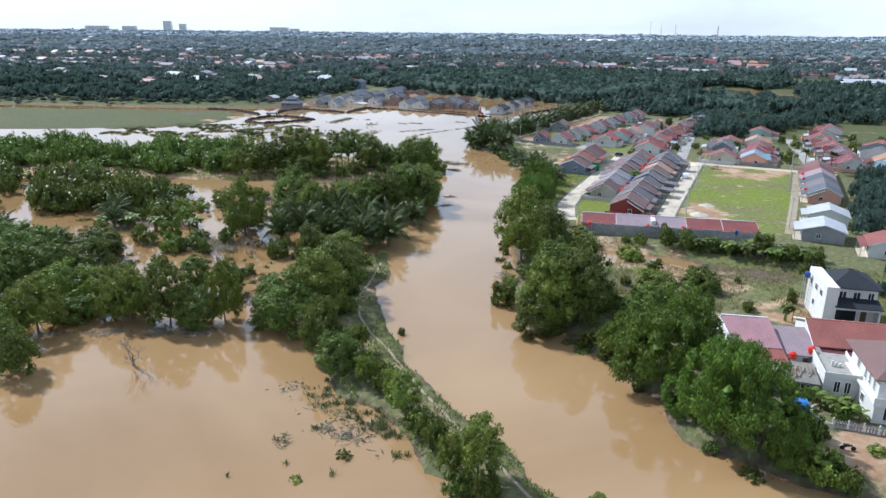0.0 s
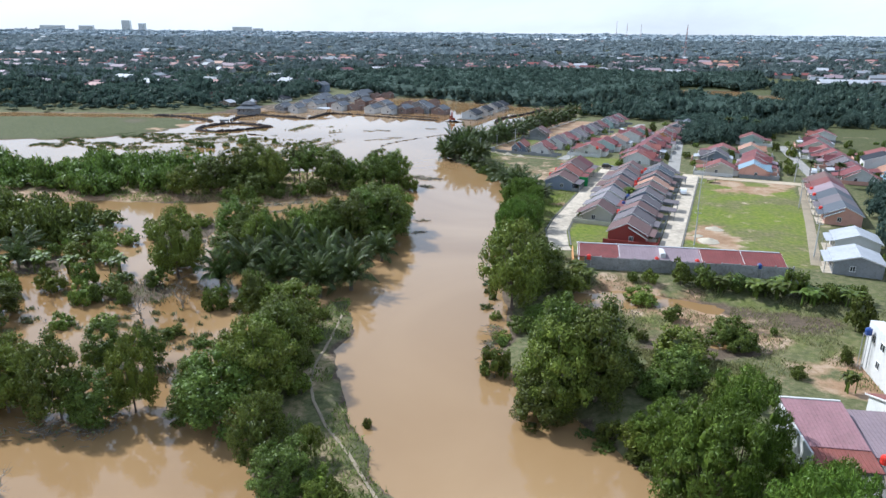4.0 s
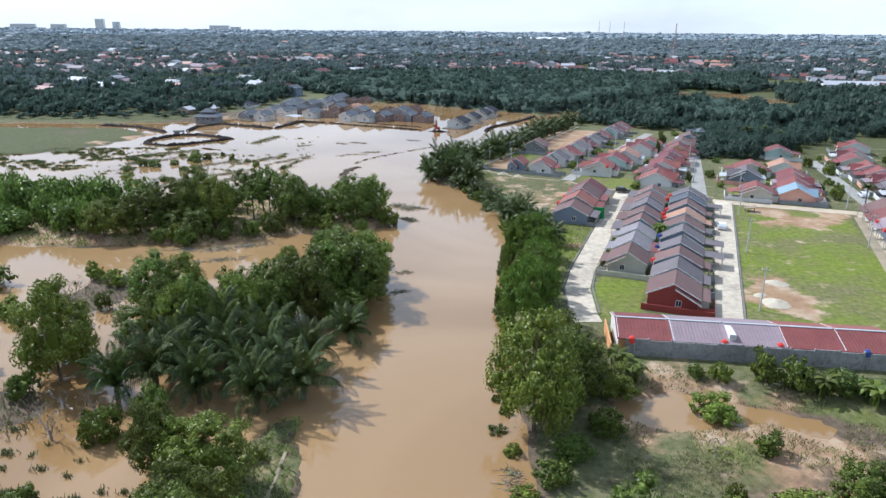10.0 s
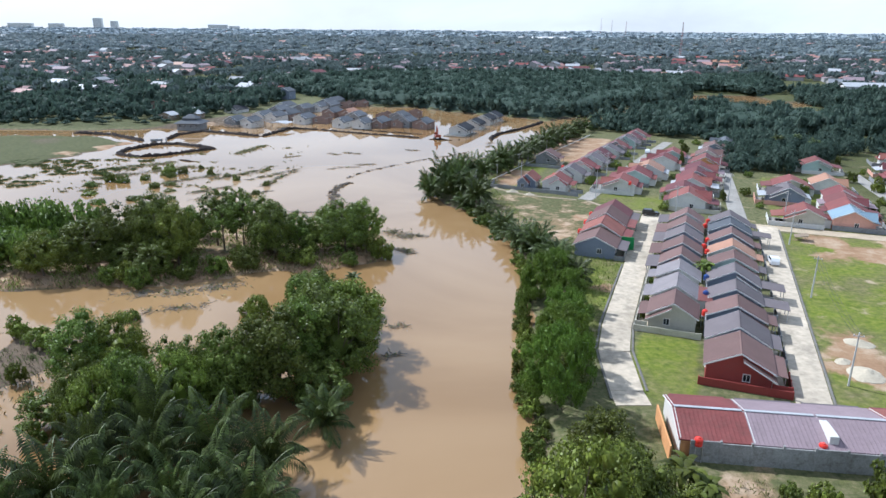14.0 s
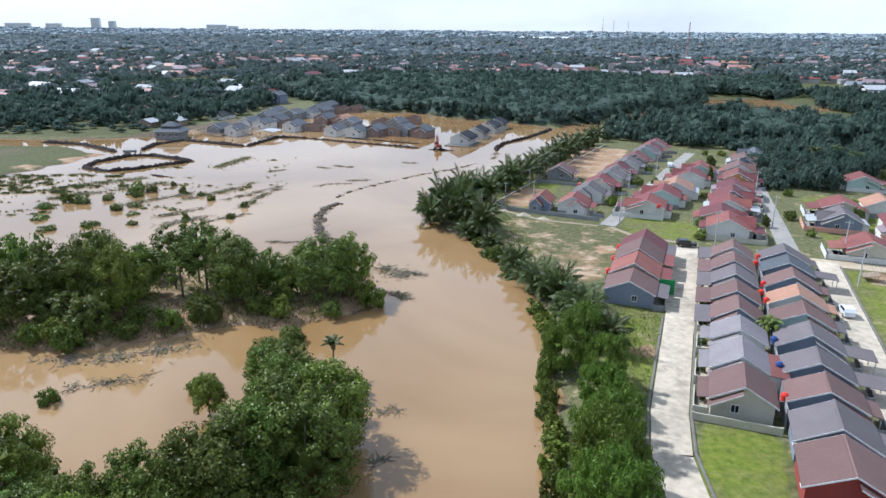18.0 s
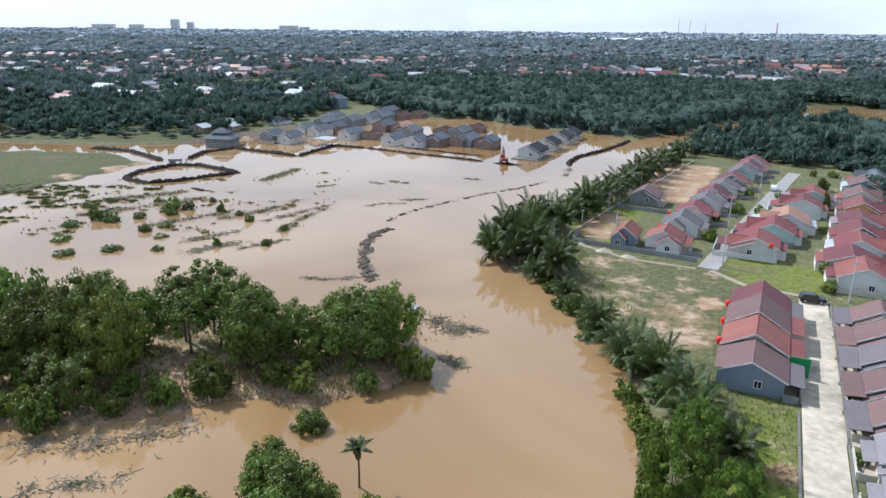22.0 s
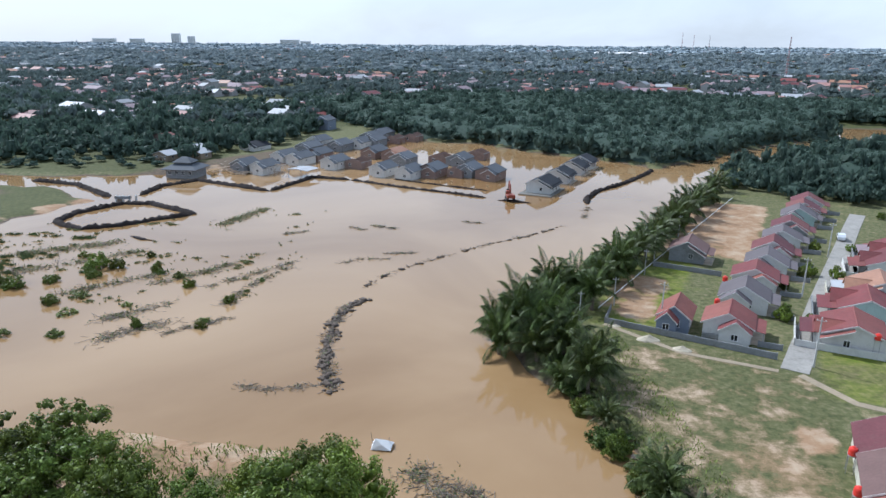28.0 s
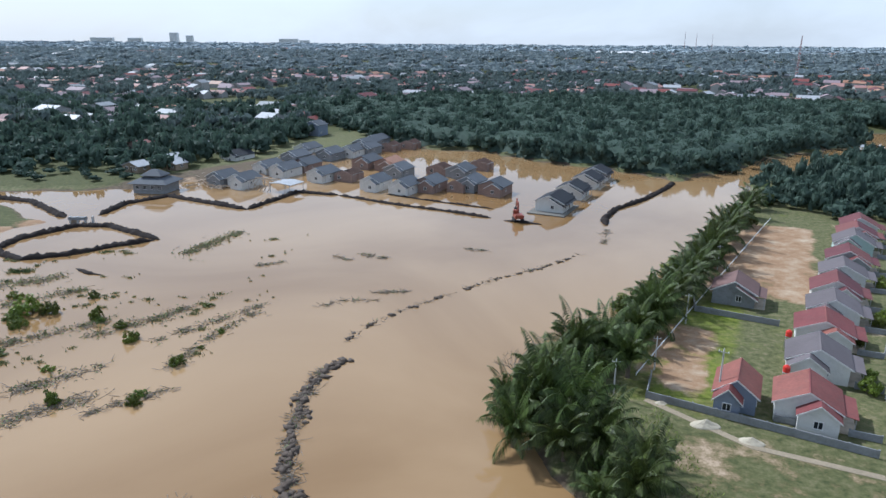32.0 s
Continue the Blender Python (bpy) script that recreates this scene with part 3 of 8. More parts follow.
for x, y, r, k in ((*W(78, 36), 12, 0.72), (*W(84, 28), 10, 0.72), (*W(72, 27), 8, 0.62), (*W(26, 24), 7, 0.66), (*W(14, 24.5), 8, 0.85), (*W(20, 23), 6, 0.75), (*W(88, 44), 9, 0.6), (*W(55, 30), 10, 0.3),
                   (*W(75, -34), 14, 0.5), (*W(64, -31), 9, 0.5), (*W(92, -38), 10, 0.36), (*W(84, -29), 5, 0.65), (*W(70, -45), 9, 0.42), (*W(35, -17), 4, 0.7), (*W(60, -40), 5, 0.5), (-140, 380, 9, 0.85), (-137, 391, 8, 0.85),
                   (-151, 365, 8, 0.6), (*W(-52, 46), 7, 0.8), (*W(-95, 54), 9, 0.9), (*W(-36, 30), 9, 0.42), (*W(-72, 26), 6, 0.45), (30, 156, 14, 0.72), (38, 150, 12, 0.68), (22, 151, 9, 0.66), (44, 145, 10, 0.6), (36, 140, 9, 0.6), (50, 138, 9, 0.55), (60, 127, 8, 0.7), (52, 126, 8, 0.5), (*W(-30, 10), 9, 0.45), (*W(-44, 20), 9, 0.42), (*W(-54, 34), 8, 0.45), (*W(-46, 50), 9, 0.5), (*W(-58, 14), 6, 0.4), (*W(118, -58), 7, 0.8), (-95, 458, 30, 0.56), (-68, 486, 28, 0.52), (-116, 442, 18, 0.6), (-85, 440, 14, 0.6)):
    soil_zone = np.maximum(soil_zone, k * blob(GX, GY, x, y, r))
soil_zone = np.maximum(soil_zone, 0.40 * smooth(signed(GX, GY, DIKE), -1, 2))
soil_zone = np.maximum(soil_zone, 0.62 * within(UU, VV, 158, 222, -62, -38, 4))
soil_zone = np.maximum(soil_zone, 0.41 * within(UU, VV, 55, 108, -60, -26, 5))
soil_zone = np.maximum(soil_zone, 0.58 * within(UU, VV, 116, 140, -66, -54, 3))
soil_zone = np.maximum(soil_zone, 0.33 * within(UU, VV, -5, 240, -40, 110, 6))
soil_zone = np.where(grass_zone > 0.9, np.minimum(soil_zone, 0.95) * (soil_zone > 0.4), soil_zone)
soil_zone = np.maximum(soil_zone, 0.32 * within(UU, VV, 2, 89, 19, 47))
mud_zone = smooth(-GZ, -0.42, 0.05) * (1 - 0.7 * (grass_zone > 0.55))
SITE = [(-150, 430), (-110, 436), (-62, 436), (0, 470), (-10, 520), (-60, 545), (-95, 520), (-128, 470)]
mud_zone = np.maximum(mud_zone, 0.62 * smooth(signed(GX, GY, SITE), -4, 6))
wet_zone = 0.9 * smooth(signed(GX, GY, FIELD), -3, 3)
wet_zone = np.maximum(wet_zone, 0.85 * smooth(signed(GX, GY, NORTH), 2, 12) * smooth(-GX, 118, 134))
wet_zone = np.maximum(wet_zone, 0.8 * smooth(signed(GX, GY, NORTH), 40, 60))
wet_zone = np.maximum(wet_zone, 0.42 * smooth(signed(GX, GY, ISLE), 3, 9))
wet_zone = np.maximum(wet_zone, 0.25 * smooth(signed(GX, GY, DIKE), 0, 2))
wet_zone = np.maximum(wet_zone, 0.46 * within(UU, VV, 55, 108, -62, -24, 5))
wet_zone = np.maximum(wet_zone, 0.7 * smooth(GX, 112, 130) * smooth(UU, -120, -90))
zone = gmesh.color_attributes.new("zone", "FLOAT_COLOR", "POINT")
zone.data.foreach_set("color", np.stack([grass_zone, soil_zone, mud_zone, wet_zone], -1).astype(np.float32).ravel())
gmesh.polygons.foreach_set("use_smooth", np.ones(len(gmesh.polygons), bool))
tagged(new("ground", gmesh), "flood plain of grass, scrub and bare earth", "ground", kind="structure")

wx, wy = np.array([-700.0, 1400.0]), np.array([-450.0, 1200.0])
wmesh = raw_mesh("water", [(wx[0], wy[0], 0), (wx[1], wy[0], 0), (wx[1], wy[1], 0), (wx[0], wy[1], 0)], [(0, 1, 2, 3)], [WATER])
tagged(new("water", wmesh), "brown muddy flood water of a swollen river", "water", kind="structure")


def ground_z(x, y):
    return float(height(np.array([x]), np.array([y]))[0])


# ---- roads ----
def road(name, pts, width, mat, label, category="road", z=0.07, thick=0.35):
    """A slab with a chamfered rim that follows a line of (u, v) points, laid on the land."""
    p = [Vector((*W(*q), 0)) for q in pts]
    line = []
    for a, b in zip(p, p[1:]):
        k = max(1, int((b - a).length / (4 if thick < 0.6 else 0.8)))
        line += [a.lerp(b, i / k) for i in range(k)]
    line.append(p[-1])
    vs, fs = [], []
    for i, q in enumerate(line):
        d = (line[min(i + 1, len(line) - 1)] - line[max(i - 1, 0)]).normalized()
        s = Vector((d.y, -d.x, 0))
        top = max(ground_z(q.x, q.y), 1.0 if thick < 0.6 else 0.1) + z
        for off, dz in ((-width / 2, -thick), (-width / 2, -0.03), (-width / 2 + 0.05, 0), (width / 2 - 0.05, 0), (width / 2, -0.03), (width / 2, -thick)):
            w = q + s * off
            vs.append((w.x, w.y, top + dz))
    for i in range(len(line) - 1):
        for k in range(5):
            a = i * 6 + k
            fs.append((a, a + 1, a + 7, a + 6))
    me = bpy.data.meshes.new(name)
    me.from_pydata(vs, [], [f[::-1] for f in fs])
    me.materials.append(mat)
    return tagged(new(name, me), label, category, kind="structure")


def slabs(name, pts, width, label, length=4.0, mat="concrete"):
    """A road of cast concrete bays with recessed joints, each bay a piece of its own."""
    base = road(name, pts, width + 0.04, M[mat], label, z=0.045)
    p = [Vector((*W(*q), 0)) for q in pts]
    for a, b in zip(p, p[1:]):
        run = (b - a)
        k = max(1, round(run.length / length))
        for i in range(k):
            c = a.lerp(b, (i + 0.5) / k)
            lng = run.length / k
            g = Geo().box(-width / 2, width / 2, -lng / 2 + 0.008, lng / 2 - 0.008, -0.1, 0.09, 0.012)
            ob = g.part("concrete_bay", M[mat], base)
            ob.matrix_world = Matrix.Translation((c.x, c.y, max(ground_z(c.x, c.y), 1.0))) @ Matrix.Rotation(math.atan2(-run.x, run.y), 4, "Z")
    return base


slabs("road_river", [(-7.5, -6.6), (-4, -8.0), (8, -11.2), (18, -12.0), (96, -12.4)], 4.7, "pale worn concrete lane between the houses and the river")
slabs("road_row", [(-3, 15.9), (93, 15.8)], 4.6, "pale worn concrete lane past the house fronts")
slabs("road_north", [(104, -31.8), (140, -27.2), (206, -18.0), (222, -15.6)], 4.0, "grey concrete lane of the northern street", mat="concrete_grey")
slabs("road_middle", [(95, 9.5), (215, 4.0)], 4.2, "grey concrete lane between older houses", mat="concrete_grey")
road("dirt_road", [(92.5, 13), (92.5, 50), (91, 62)], 4.6, M["dirt"], "sandy cross road at the end of the field")
slabs("road_east", [(94, 56), (175, 48)], 4.0, "grey concrete lane beside parked cars", mat="concrete_grey")
road("footpath_field", [(4, 46), (40, 47.8), (88, 49.5)], 2.2, M["path"], "worn dirt path beside the field", "path")
road("footpath_meadow", [(103, -34), (103, -48), (109, -62)], 1.1, M["path"], "worn dirt path across the meadow", "path")
road("footpath_bend", [(103, -31), (97, -24), (96, -14)], 1.4, M["path"], "worn dirt path to the lane", "path")


def uvp(x, y):
    """World to estate plan."""
    return (x - 30) * SA + (y - 185) * CA, (x - 30) * CA - (y - 185) * SA


road("footpath_dike", [uvp(*p) for p in ((14, 56), (5.8, 68), (3.0, 72.6), (-1.4, 79), (-7.4, 88.4), (-14.6, 101.8), (-18.4, 107.6), (-21.1, 113.4), (-22.6, 118.3), (-23.2, 124.9), (-22.7, 131), (-22.4, 137.4), (-22.3, 143.5))], 0.42, M["path"], "worn footpath along the narrow dike", "path", z=0.09, thick=0.8)


def gutter(name, pts, label):
    road(name, pts, 0.35, M["gutter"], label, "kerb", z=0.16)


gutter("kerb_river_side", [(-7, -9.6), (8, -14.0), (18, -14.75), (50, -14.9)], "dark concrete kerb and drain along the lane")
gutter("kerb_lot_side", [(-3, -5.3), (9, -8.5), (18, -9.35), (95, -9.6)], "dark concrete kerb and drain along the lane")
gutter("kerb_field_side", [(-3, 18.5), (91, 18.35)], "dark concrete kerb beside the field")

# ---- plants ----
def leaf_quads(c, nrm, length, width, r, jitter=0.8, hang=0.0):
    """One rhomb per centre, lying about square to its normal."""
    n = len(c)
    nrm = nrm + r.normal(0, jitter, (n, 3))
    nrm /= np.linalg.norm(nrm, axis=1, keepdims=True) + 1e-9
    t = np.cross(nrm, r.normal(0, 1, (n, 3)))
    t[:, 2] -= hang
    t /= np.linalg.norm(t, axis=1, keepdims=True) + 1e-9
    b = np.cross(nrm, t)
    ll, ww = (length * r.uniform(0.6, 1.35, n))[:, None], (width * r.uniform(0.6, 1.35, n))[:, None]
    v = np.stack([c - t * ll, c - b * ww + nrm * 0.12 * ww, c + t * ll, c + b * ww + nrm * 0.12 * ww], 1).reshape(-1, 3)
    return v, np.arange(4 * n).reshape(-1, 4)


def cube_ball(c, rad):
    """A round ball of 24 four-sided faces."""
    g = np.array([-1.0, 0.0, 1.0])
    vs, fs = [], []
    for ax in range(3):
        for s in (-1, 1):
            o = len(vs)
            for a in g:
                for b in g:
                    p = np.zeros(3)
                    p[ax], p[(ax + 1) % 3], p[(ax + 2) % 3] = s, a, b
                    vs.append(p / np.linalg.norm(p))
            for i in range(2):
                for j in range(2):
                    q = [o + i * 3 + j, o + i * 3 + j + 1, o + i * 3 + j + 4, o + i * 3 + j + 3]
                    fs.append(q if s < 0 else q[::-1])
    return np.array(vs) * rad + c, np.array(fs)


def joined(pieces):
    vs, fs, o = [], [], 0
    for v, f in pieces:
        vs.append(v)
        fs.append(f + o)
        o += len(v)
    return np.concatenate(vs), np.concatenate(fs)


def cube_core(c, rad, r):
    """A rough core of six faces that hides the far side of a lobe."""
    q = Euler(r.uniform(0, 6.28, 3)).to_matrix()
    v = np.array([(q @ Vector((x, y, z))) for z in (-0.62, 0.62) for x, y in ((-0.62, -0.62), (0.62, -0.62), (0.62, 0.62), (-0.62, 0.62))]) * rad + c
    return v, np.array([(3, 2, 1, 0), (4, 5, 6, 7), (0, 1, 5, 4), (1, 2, 6, 5), (2, 3, 7, 6), (3, 0, 4, 7)])


def billow(r, rx, z0, z1, lumps, lump, leaves, length, width, wide=0.4, hang=0.0, core=0.42, jitter=0.8, sway=0.24):
    """A full crown: small leafy boughs crowded over a rounded body, with deep gaps and an uneven outline."""
    lumps, lump = int(lumps * 1.7), lump * 0.8
    k = np.arange(lumps)
    cz = 1 - 1.74 * (k + 0.5) / lumps
    az = k * 2.39996 + r.normal(0, 0.35, lumps)
    out = np.stack([np.sqrt(1 - cz * cz) * np.cos(az), np.sqrt(1 - cz * cz) * np.sin(az), cz], -1)
    zc = z0 + (z1 - z0) * wide
    # a few main limbs push the outline out, the hollows between them fall back
    limb = r.normal(0, 1, (7, 3))
    limb /= np.linalg.norm(limb, axis=1, keepdims=True)
    swell = 0.2 * (np.max(out @ limb.T, axis=1) - 0.72)
    reach = (1 - 0.65 * lump / rx) * (1 + swell + np.clip(r.normal(-0.03, sway * 0.7, lumps), -0.4, 0.22))
    p = out * np.stack([rx * reach, rx * reach, np.where(cz > 0, z1 - zc - lump * 0.7, zc - z0 - lump * 0.5) * reach], -1)
    p[:, 2] += zc
    s = lump * r.uniform(0.5, 1.45, lumps)
    share = (s * s / (s * s).sum() * leaves * 1.3).astype(int)
    pieces = []
    for i in range(lumps):
        d = r.normal(0, 1, (share[i], 3))
        d /= np.linalg.norm(d, axis=1, keepdims=True)
        inward = d @ out[i] < -0.25
        d[inward] *= -1
        c = p[i] + d * s[i] * np.array([1, 1, 0.8]) * r.uniform(0.6, 1.18, (len(d), 1))
        gap = np.linalg.norm((c[:, None] - p[None]) / s[None, :, None], axis=2)
        gap[:, i] = 9
        ok = gap.min(1) > 0.7
        pieces.append(leaf_quads(c[ok], d[ok] + 0.25 * out[i] + np.array([0, 0, 0.25]), length, width, r, jitter, hang))
        pieces.append(cube_core(p[i] - out[i] * 0.25 * s[i], s[i] * np.array([0.6, 0.6, 0.5]), r))
    if core:
        v, f = cube_ball(np.zeros(3), np.ones(3))
        v = v * (1 + 0.12 * np.sin(v @ r.normal(0, 3, (3, 1)) + 1)) * np.array([rx * core, rx * core, 1])
        v[:, 2] = np.where(v[:, 2] > 0, v[:, 2] * (z1 - zc) * core, v[:, 2] * (zc - z0) * core) + zc
        pieces.append((v, f))
    return joined(pieces), [(p[i], s[i]) for i in range(0, lumps, max(1, lumps // 6))]


def trunk_geo(r, h, girth, lobes=(), lean=0.06, stems=1):
    g = Geo()
    for s in range(stems):
        ox, oy = (r.normal(0, 0.45, 2) if stems > 1 else (0, 0))
        top = Vector((ox * 2.2 + r.normal(0, lean) * h, oy * 2.2 + r.normal(0, lean) * h, h * (0.8 if stems > 1 else 1)))
        pts = [Vector((ox, oy, -0.9)), Vector((ox, oy, 0)).lerp(top, 0.35) + Vector((r.normal(0, .15), r.normal(0, .15), 0)), top]
        g.tube(pts, [girth * 1.25, girth * 0.8, girth * 0.4], 6)
        for p, _ in list(lobes)[s::max(1, stems)][:6 if stems == 1 else 0]:
            a = pts[1].lerp(pts[2], r.uniform(0.1, 0.9))
            m = a.lerp(Vector(p), 0.55) + Vector((0, 0, 0.35))
            g.tube([a, m, Vector(p)], [girth * 0.42, girth * 0.28, girth * 0.1], 4)
    return g


def tree_master(name, seed, label, category, leaf, spec, trunk, group=""):
    r = np.random.default_rng(seed)
    (v, f), lobes = billow(r, *spec)
    root = empty(name, Matrix(), label, category, group)
    stems = trunk[2] if len(trunk) > 2 else 1
    tagged(trunk_geo(r, *trunk[:2], lobes, stems=stems).part("trunk" if stems == 1 else "stem", M["bark"], root), kind="" if stems == 1 else "stuff")
    crown = new("crown", raw_mesh("crown", v, f, [leaf]))
    crown.parent = root
    return root


def palm_master(name, seed, label, h, length, count, category="palm", girth=1.0):
    """Fronds that arch out of a short scaly trunk, each with two rows of leaflets."""
    r = np.random.default_rng(seed)
    root = empty(name, Matrix(), label, category)
    Geo().tube([(0, 0, -0.9), (0.05, 0.03, h * 0.5), (0, 0, h), (0, 0, h + 0.5)], [0.42 * girth, 0.34 * girth, 0.36 * girth, 0.12 * girth], 8).part("trunk", M["bark"], root)
    vs, fs = [], []
    for k in range(count):
        az = k * 2.39996 + r.normal(0, 0.12)
        up = radians(18 + 66 * ((k + 0.5) / count) ** 0.8 + r.normal(0, 4))
        ln = length * r.uniform(0.8, 1.1)
        d = Vector((math.cos(az), math.sin(az), 0))
        side = Vector((-d.y, d.x, 0))
        pts, p, a = [], Vector((0, 0, h + 0.2)), up
        n = 9
        for i in range(n + 1):
            pts.append(p.copy())
            p = p + (d * math.cos(a) + Vector((0, 0, math.sin(a)))) * (ln / n)
            a -= radians(6.5 + 7 * i / n)
        for i in range(1, n + 1):
            t = (pts[i] - pts[i - 1]).normalized()
            nrm = side.cross(t)
            o = len(vs)
            w = 0.05
            vs += [pts[i - 1] - side * w, pts[i - 1] + side * w, pts[i] + side * w * 0.7, pts[i] - side * w * 0.7]
            fs.append((o, o + 1, o + 2, o + 3))
            for s in (-1, 1):
                for j in range(3):
                    b = pts[i - 1].lerp(pts[i], (j + 0.5) / 3)
                    ll = 0.95 * math.sin(math.pi * min(0.96, (i - 1 + (j + .5) / 3) / n * 0.85 + 0.13)) * r.uniform(0.8, 1.1) * length / 4.2
                    tip = b + (side * s + t * 0.55).normalized() * ll + Vector((0, 0, -0.30 * ll)) - nrm * 0.05 - Vector((0, 0, 0.38 * ll))
                    q = t * (0.085 + 0.02 * r.random())
                    o = len(vs)
                    m = b.lerp(tip, 0.55) + Vector((0, 0, 0.1 * ll))
                    vs += [b - q * 0.5, m - q, tip, m + q]
                    fs.append((o, o + 1, o + 2, o + 3))
    crown = new("fronds", raw_mesh("fronds", [tuple(v) for v in vs], fs, [M["palm"]]))
    crown.parent = root
    return root


def branchy(name, seed, label, h):
    """A bare dead tree."""
    r = np.random.default_rng(seed)
    g = Geo()

    def limb(p, d, ln, rad, depth):
        q = p + d * ln
        g.tube([p, p.lerp(q, 0.5) + Vector(r.normal(0, 0.05 * ln, 3)), q], [rad, rad * 0.8, rad * 0.55], 5)
        if depth:
            for k in range(3 if depth > 1 else 4):
                limb(p.lerp(q, r.uniform(0.55, 1.0)), (d + Vector(r.normal(0, 0.55, 3)) + Vector((0, 0, 0.12))).normalized(), ln * r.uniform(0.55, 0.8), rad * 0.5, depth - 1)

    root = empty(name, Matrix(), label, "dead tree")
    limb(Vector((0, 0, -0.9)), Vector((0.05, 0, 1)).normalized(), h * 0.36, 0.14, 4)
    g.part("branchwork", M["twig"], root)
    return root


BROAD = [tree_master("tree", 20 + k, "full green broad-leaved tree by the flooded river", "tree", M["leaf_light"] if k == 2 else M["leaf"],
                     (4.6, 0.0, 10.6, 44 + 5 * k, 1.25, 6800, 0.17, 0.105, 0.4, 0.0, 0.3), (5.2, 0.24), "trees on the flood plain") for k in range(4)]
TALL = [tree_master("tree", 30 + k, "tall slender tree with an open crown", "tree", M["leaf"],
                    (3.4, 3.2, 14.2, 26, 1.1, 2600, 0.2, 0.12, 0.5, 0.0, 0.2, 0.8, 0.3), (11.0, 0.2), "trees on the flood plain") for k in range(2)]
LIGHT = [tree_master("tree", 40 + k, "light green broad-leaved tree standing in flood water", "tree", M["leaf_light"],
                     (4.1, 0.8, 9.6, 34, 1.15, 3600, 0.2, 0.12, 0.45, 0.0, 0.3), (6.0, 0.2), "trees on the flood plain") for k in range(2)]
BAMBOO = [tree_master("bamboo_clump", 50 + k, "feathery mound of bamboo leaning over the river", "bamboo", M["bamboo"],
                      (5.8, 0.2, 9.8, 36 + 5 * k, 1.45, 10500, 0.26, 0.075, 0.36, 0.7, 0.2, 0.75, 0.28), (5.0, 0.07, 9), "bamboo along the bank") for k in range(3)]
BUSH = [tree_master("bush", 60 + k, "dense green bush on the river bank", "bush", M["leaf_light"] if k == 1 else M["leaf"],
                    (2.3, 0.1, 3.4, 18, 0.75, 1000, 0.2, 0.125, 0.3, 0.0, 0.4, 0.85, 0.3), (1.6, 0.08, 3), "bushes on the bank") for k in range(4)]
DARKBUSH = [tree_master("bush", 67 + k, "dark green bush under the palms on the bank", "bush", M["leaf_dark"],
                        (2.3, 0.0, 3.4, 18, 0.75, 900, 0.21, 0.13, 0.3, 0.0, 0.4, 0.85, 0.3), (1.6, 0.08, 3), "bushes under the palms") for k in range(2)]
SHRUB = [tree_master("bush", 65 + k, "large rounded green bush on the river bank", "bush", (M["leaf"], M["leaf_light"])[k % 2],
                     (4.0, 0.2, 6.3, 34, 1.1, 3600, 0.19, 0.12, 0.34, 0.0, 0.45, 0.8, 0.28), (2.6, 0.1, 3), "bushes on the bank") for k in range(2)]
PALM = [palm_master("oil_palm", 70 + k, "oil palm with long arching dark fronds", 0.8 + 0.4 * k, 5.6, 25) for k in range(3)]
COCO = [palm_master("coconut_palm", 75, "slim palm with a small crown above the scrub", 6.5, 2.6, 16, girth=0.4)]
DEAD = [branchy("dead_tree", 80 + k, "bare dead tree standing in the flood", 7.0) for k in range(2)]


def banana_master(seed):
    r = np.random.default_rng(seed)
    root = empty("banana_plant", Matrix(), "clump of banana plants with broad torn leaves", "banana plant")
    g = Geo()
    vs, fs = [], []
    for s in range(5):
        x, y, h = *r.normal(0, 0.8, 2), r.uniform(1.6, 2.6)
        g.tube([(x, y, -0.4), (x, y, h)], [0.14, 0.09], 6)
        for k in range(8):
            a, up, ln = r.uniform(0, 6.28), radians(r.uniform(25, 80)), r.uniform(1.5, 2.3)
            d, sd = Vector((math.cos(a), math.sin(a), 0)), Vector((-math.sin(a), math.cos(a), 0))
            p = Vector((x, y, h))
            o = len(vs)
            for i in range(6):
                w = 0.32 * math.sin(math.pi * (0.12 + 0.8 * i / 5))
                vs += [tuple(p - sd * w), tuple(p + Vector((0, 0, 0.06))), tuple(p + sd * w)]
                p = p + (d * math.cos(up) + Vector((0, 0, math.sin(up)))) * ln / 5
                up -= radians(26)
            for i in range(5):
                b = o + 3 * i
                fs += [(b, b + 1, b + 4, b + 3), (b + 1, b + 2, b + 5, b + 4)]
    tagged(g.part("pseudostem", M["leaf"], root), kind="stuff")
    c = tagged(new("foliage", raw_mesh("foliage", vs, fs, [M["leaf"]])), kind="stuff")
    c.parent = root
    return root


BANANA = [banana_master(85)]
SIZES = {}
for lst, r0, h0 in ((BROAD, 4.7, 11.9), (TALL, 3.6, 14.2), (LIGHT, 4.3, 10.4), (BAMBOO, 5.9, 10.9), (BUSH, 2.5, 3.6), (DARKBUSH, 2.5, 3.3), (SHRUB, 4.3, 6.8), (PALM, 4.6, 6.0), (COCO, 2.4, 8.2), (DEAD, 2.6, 7.0), (BANANA, 2.0, 3.6)):
    for o in lst:
        SIZES[o.name] = (r0, h0)
USED = set()


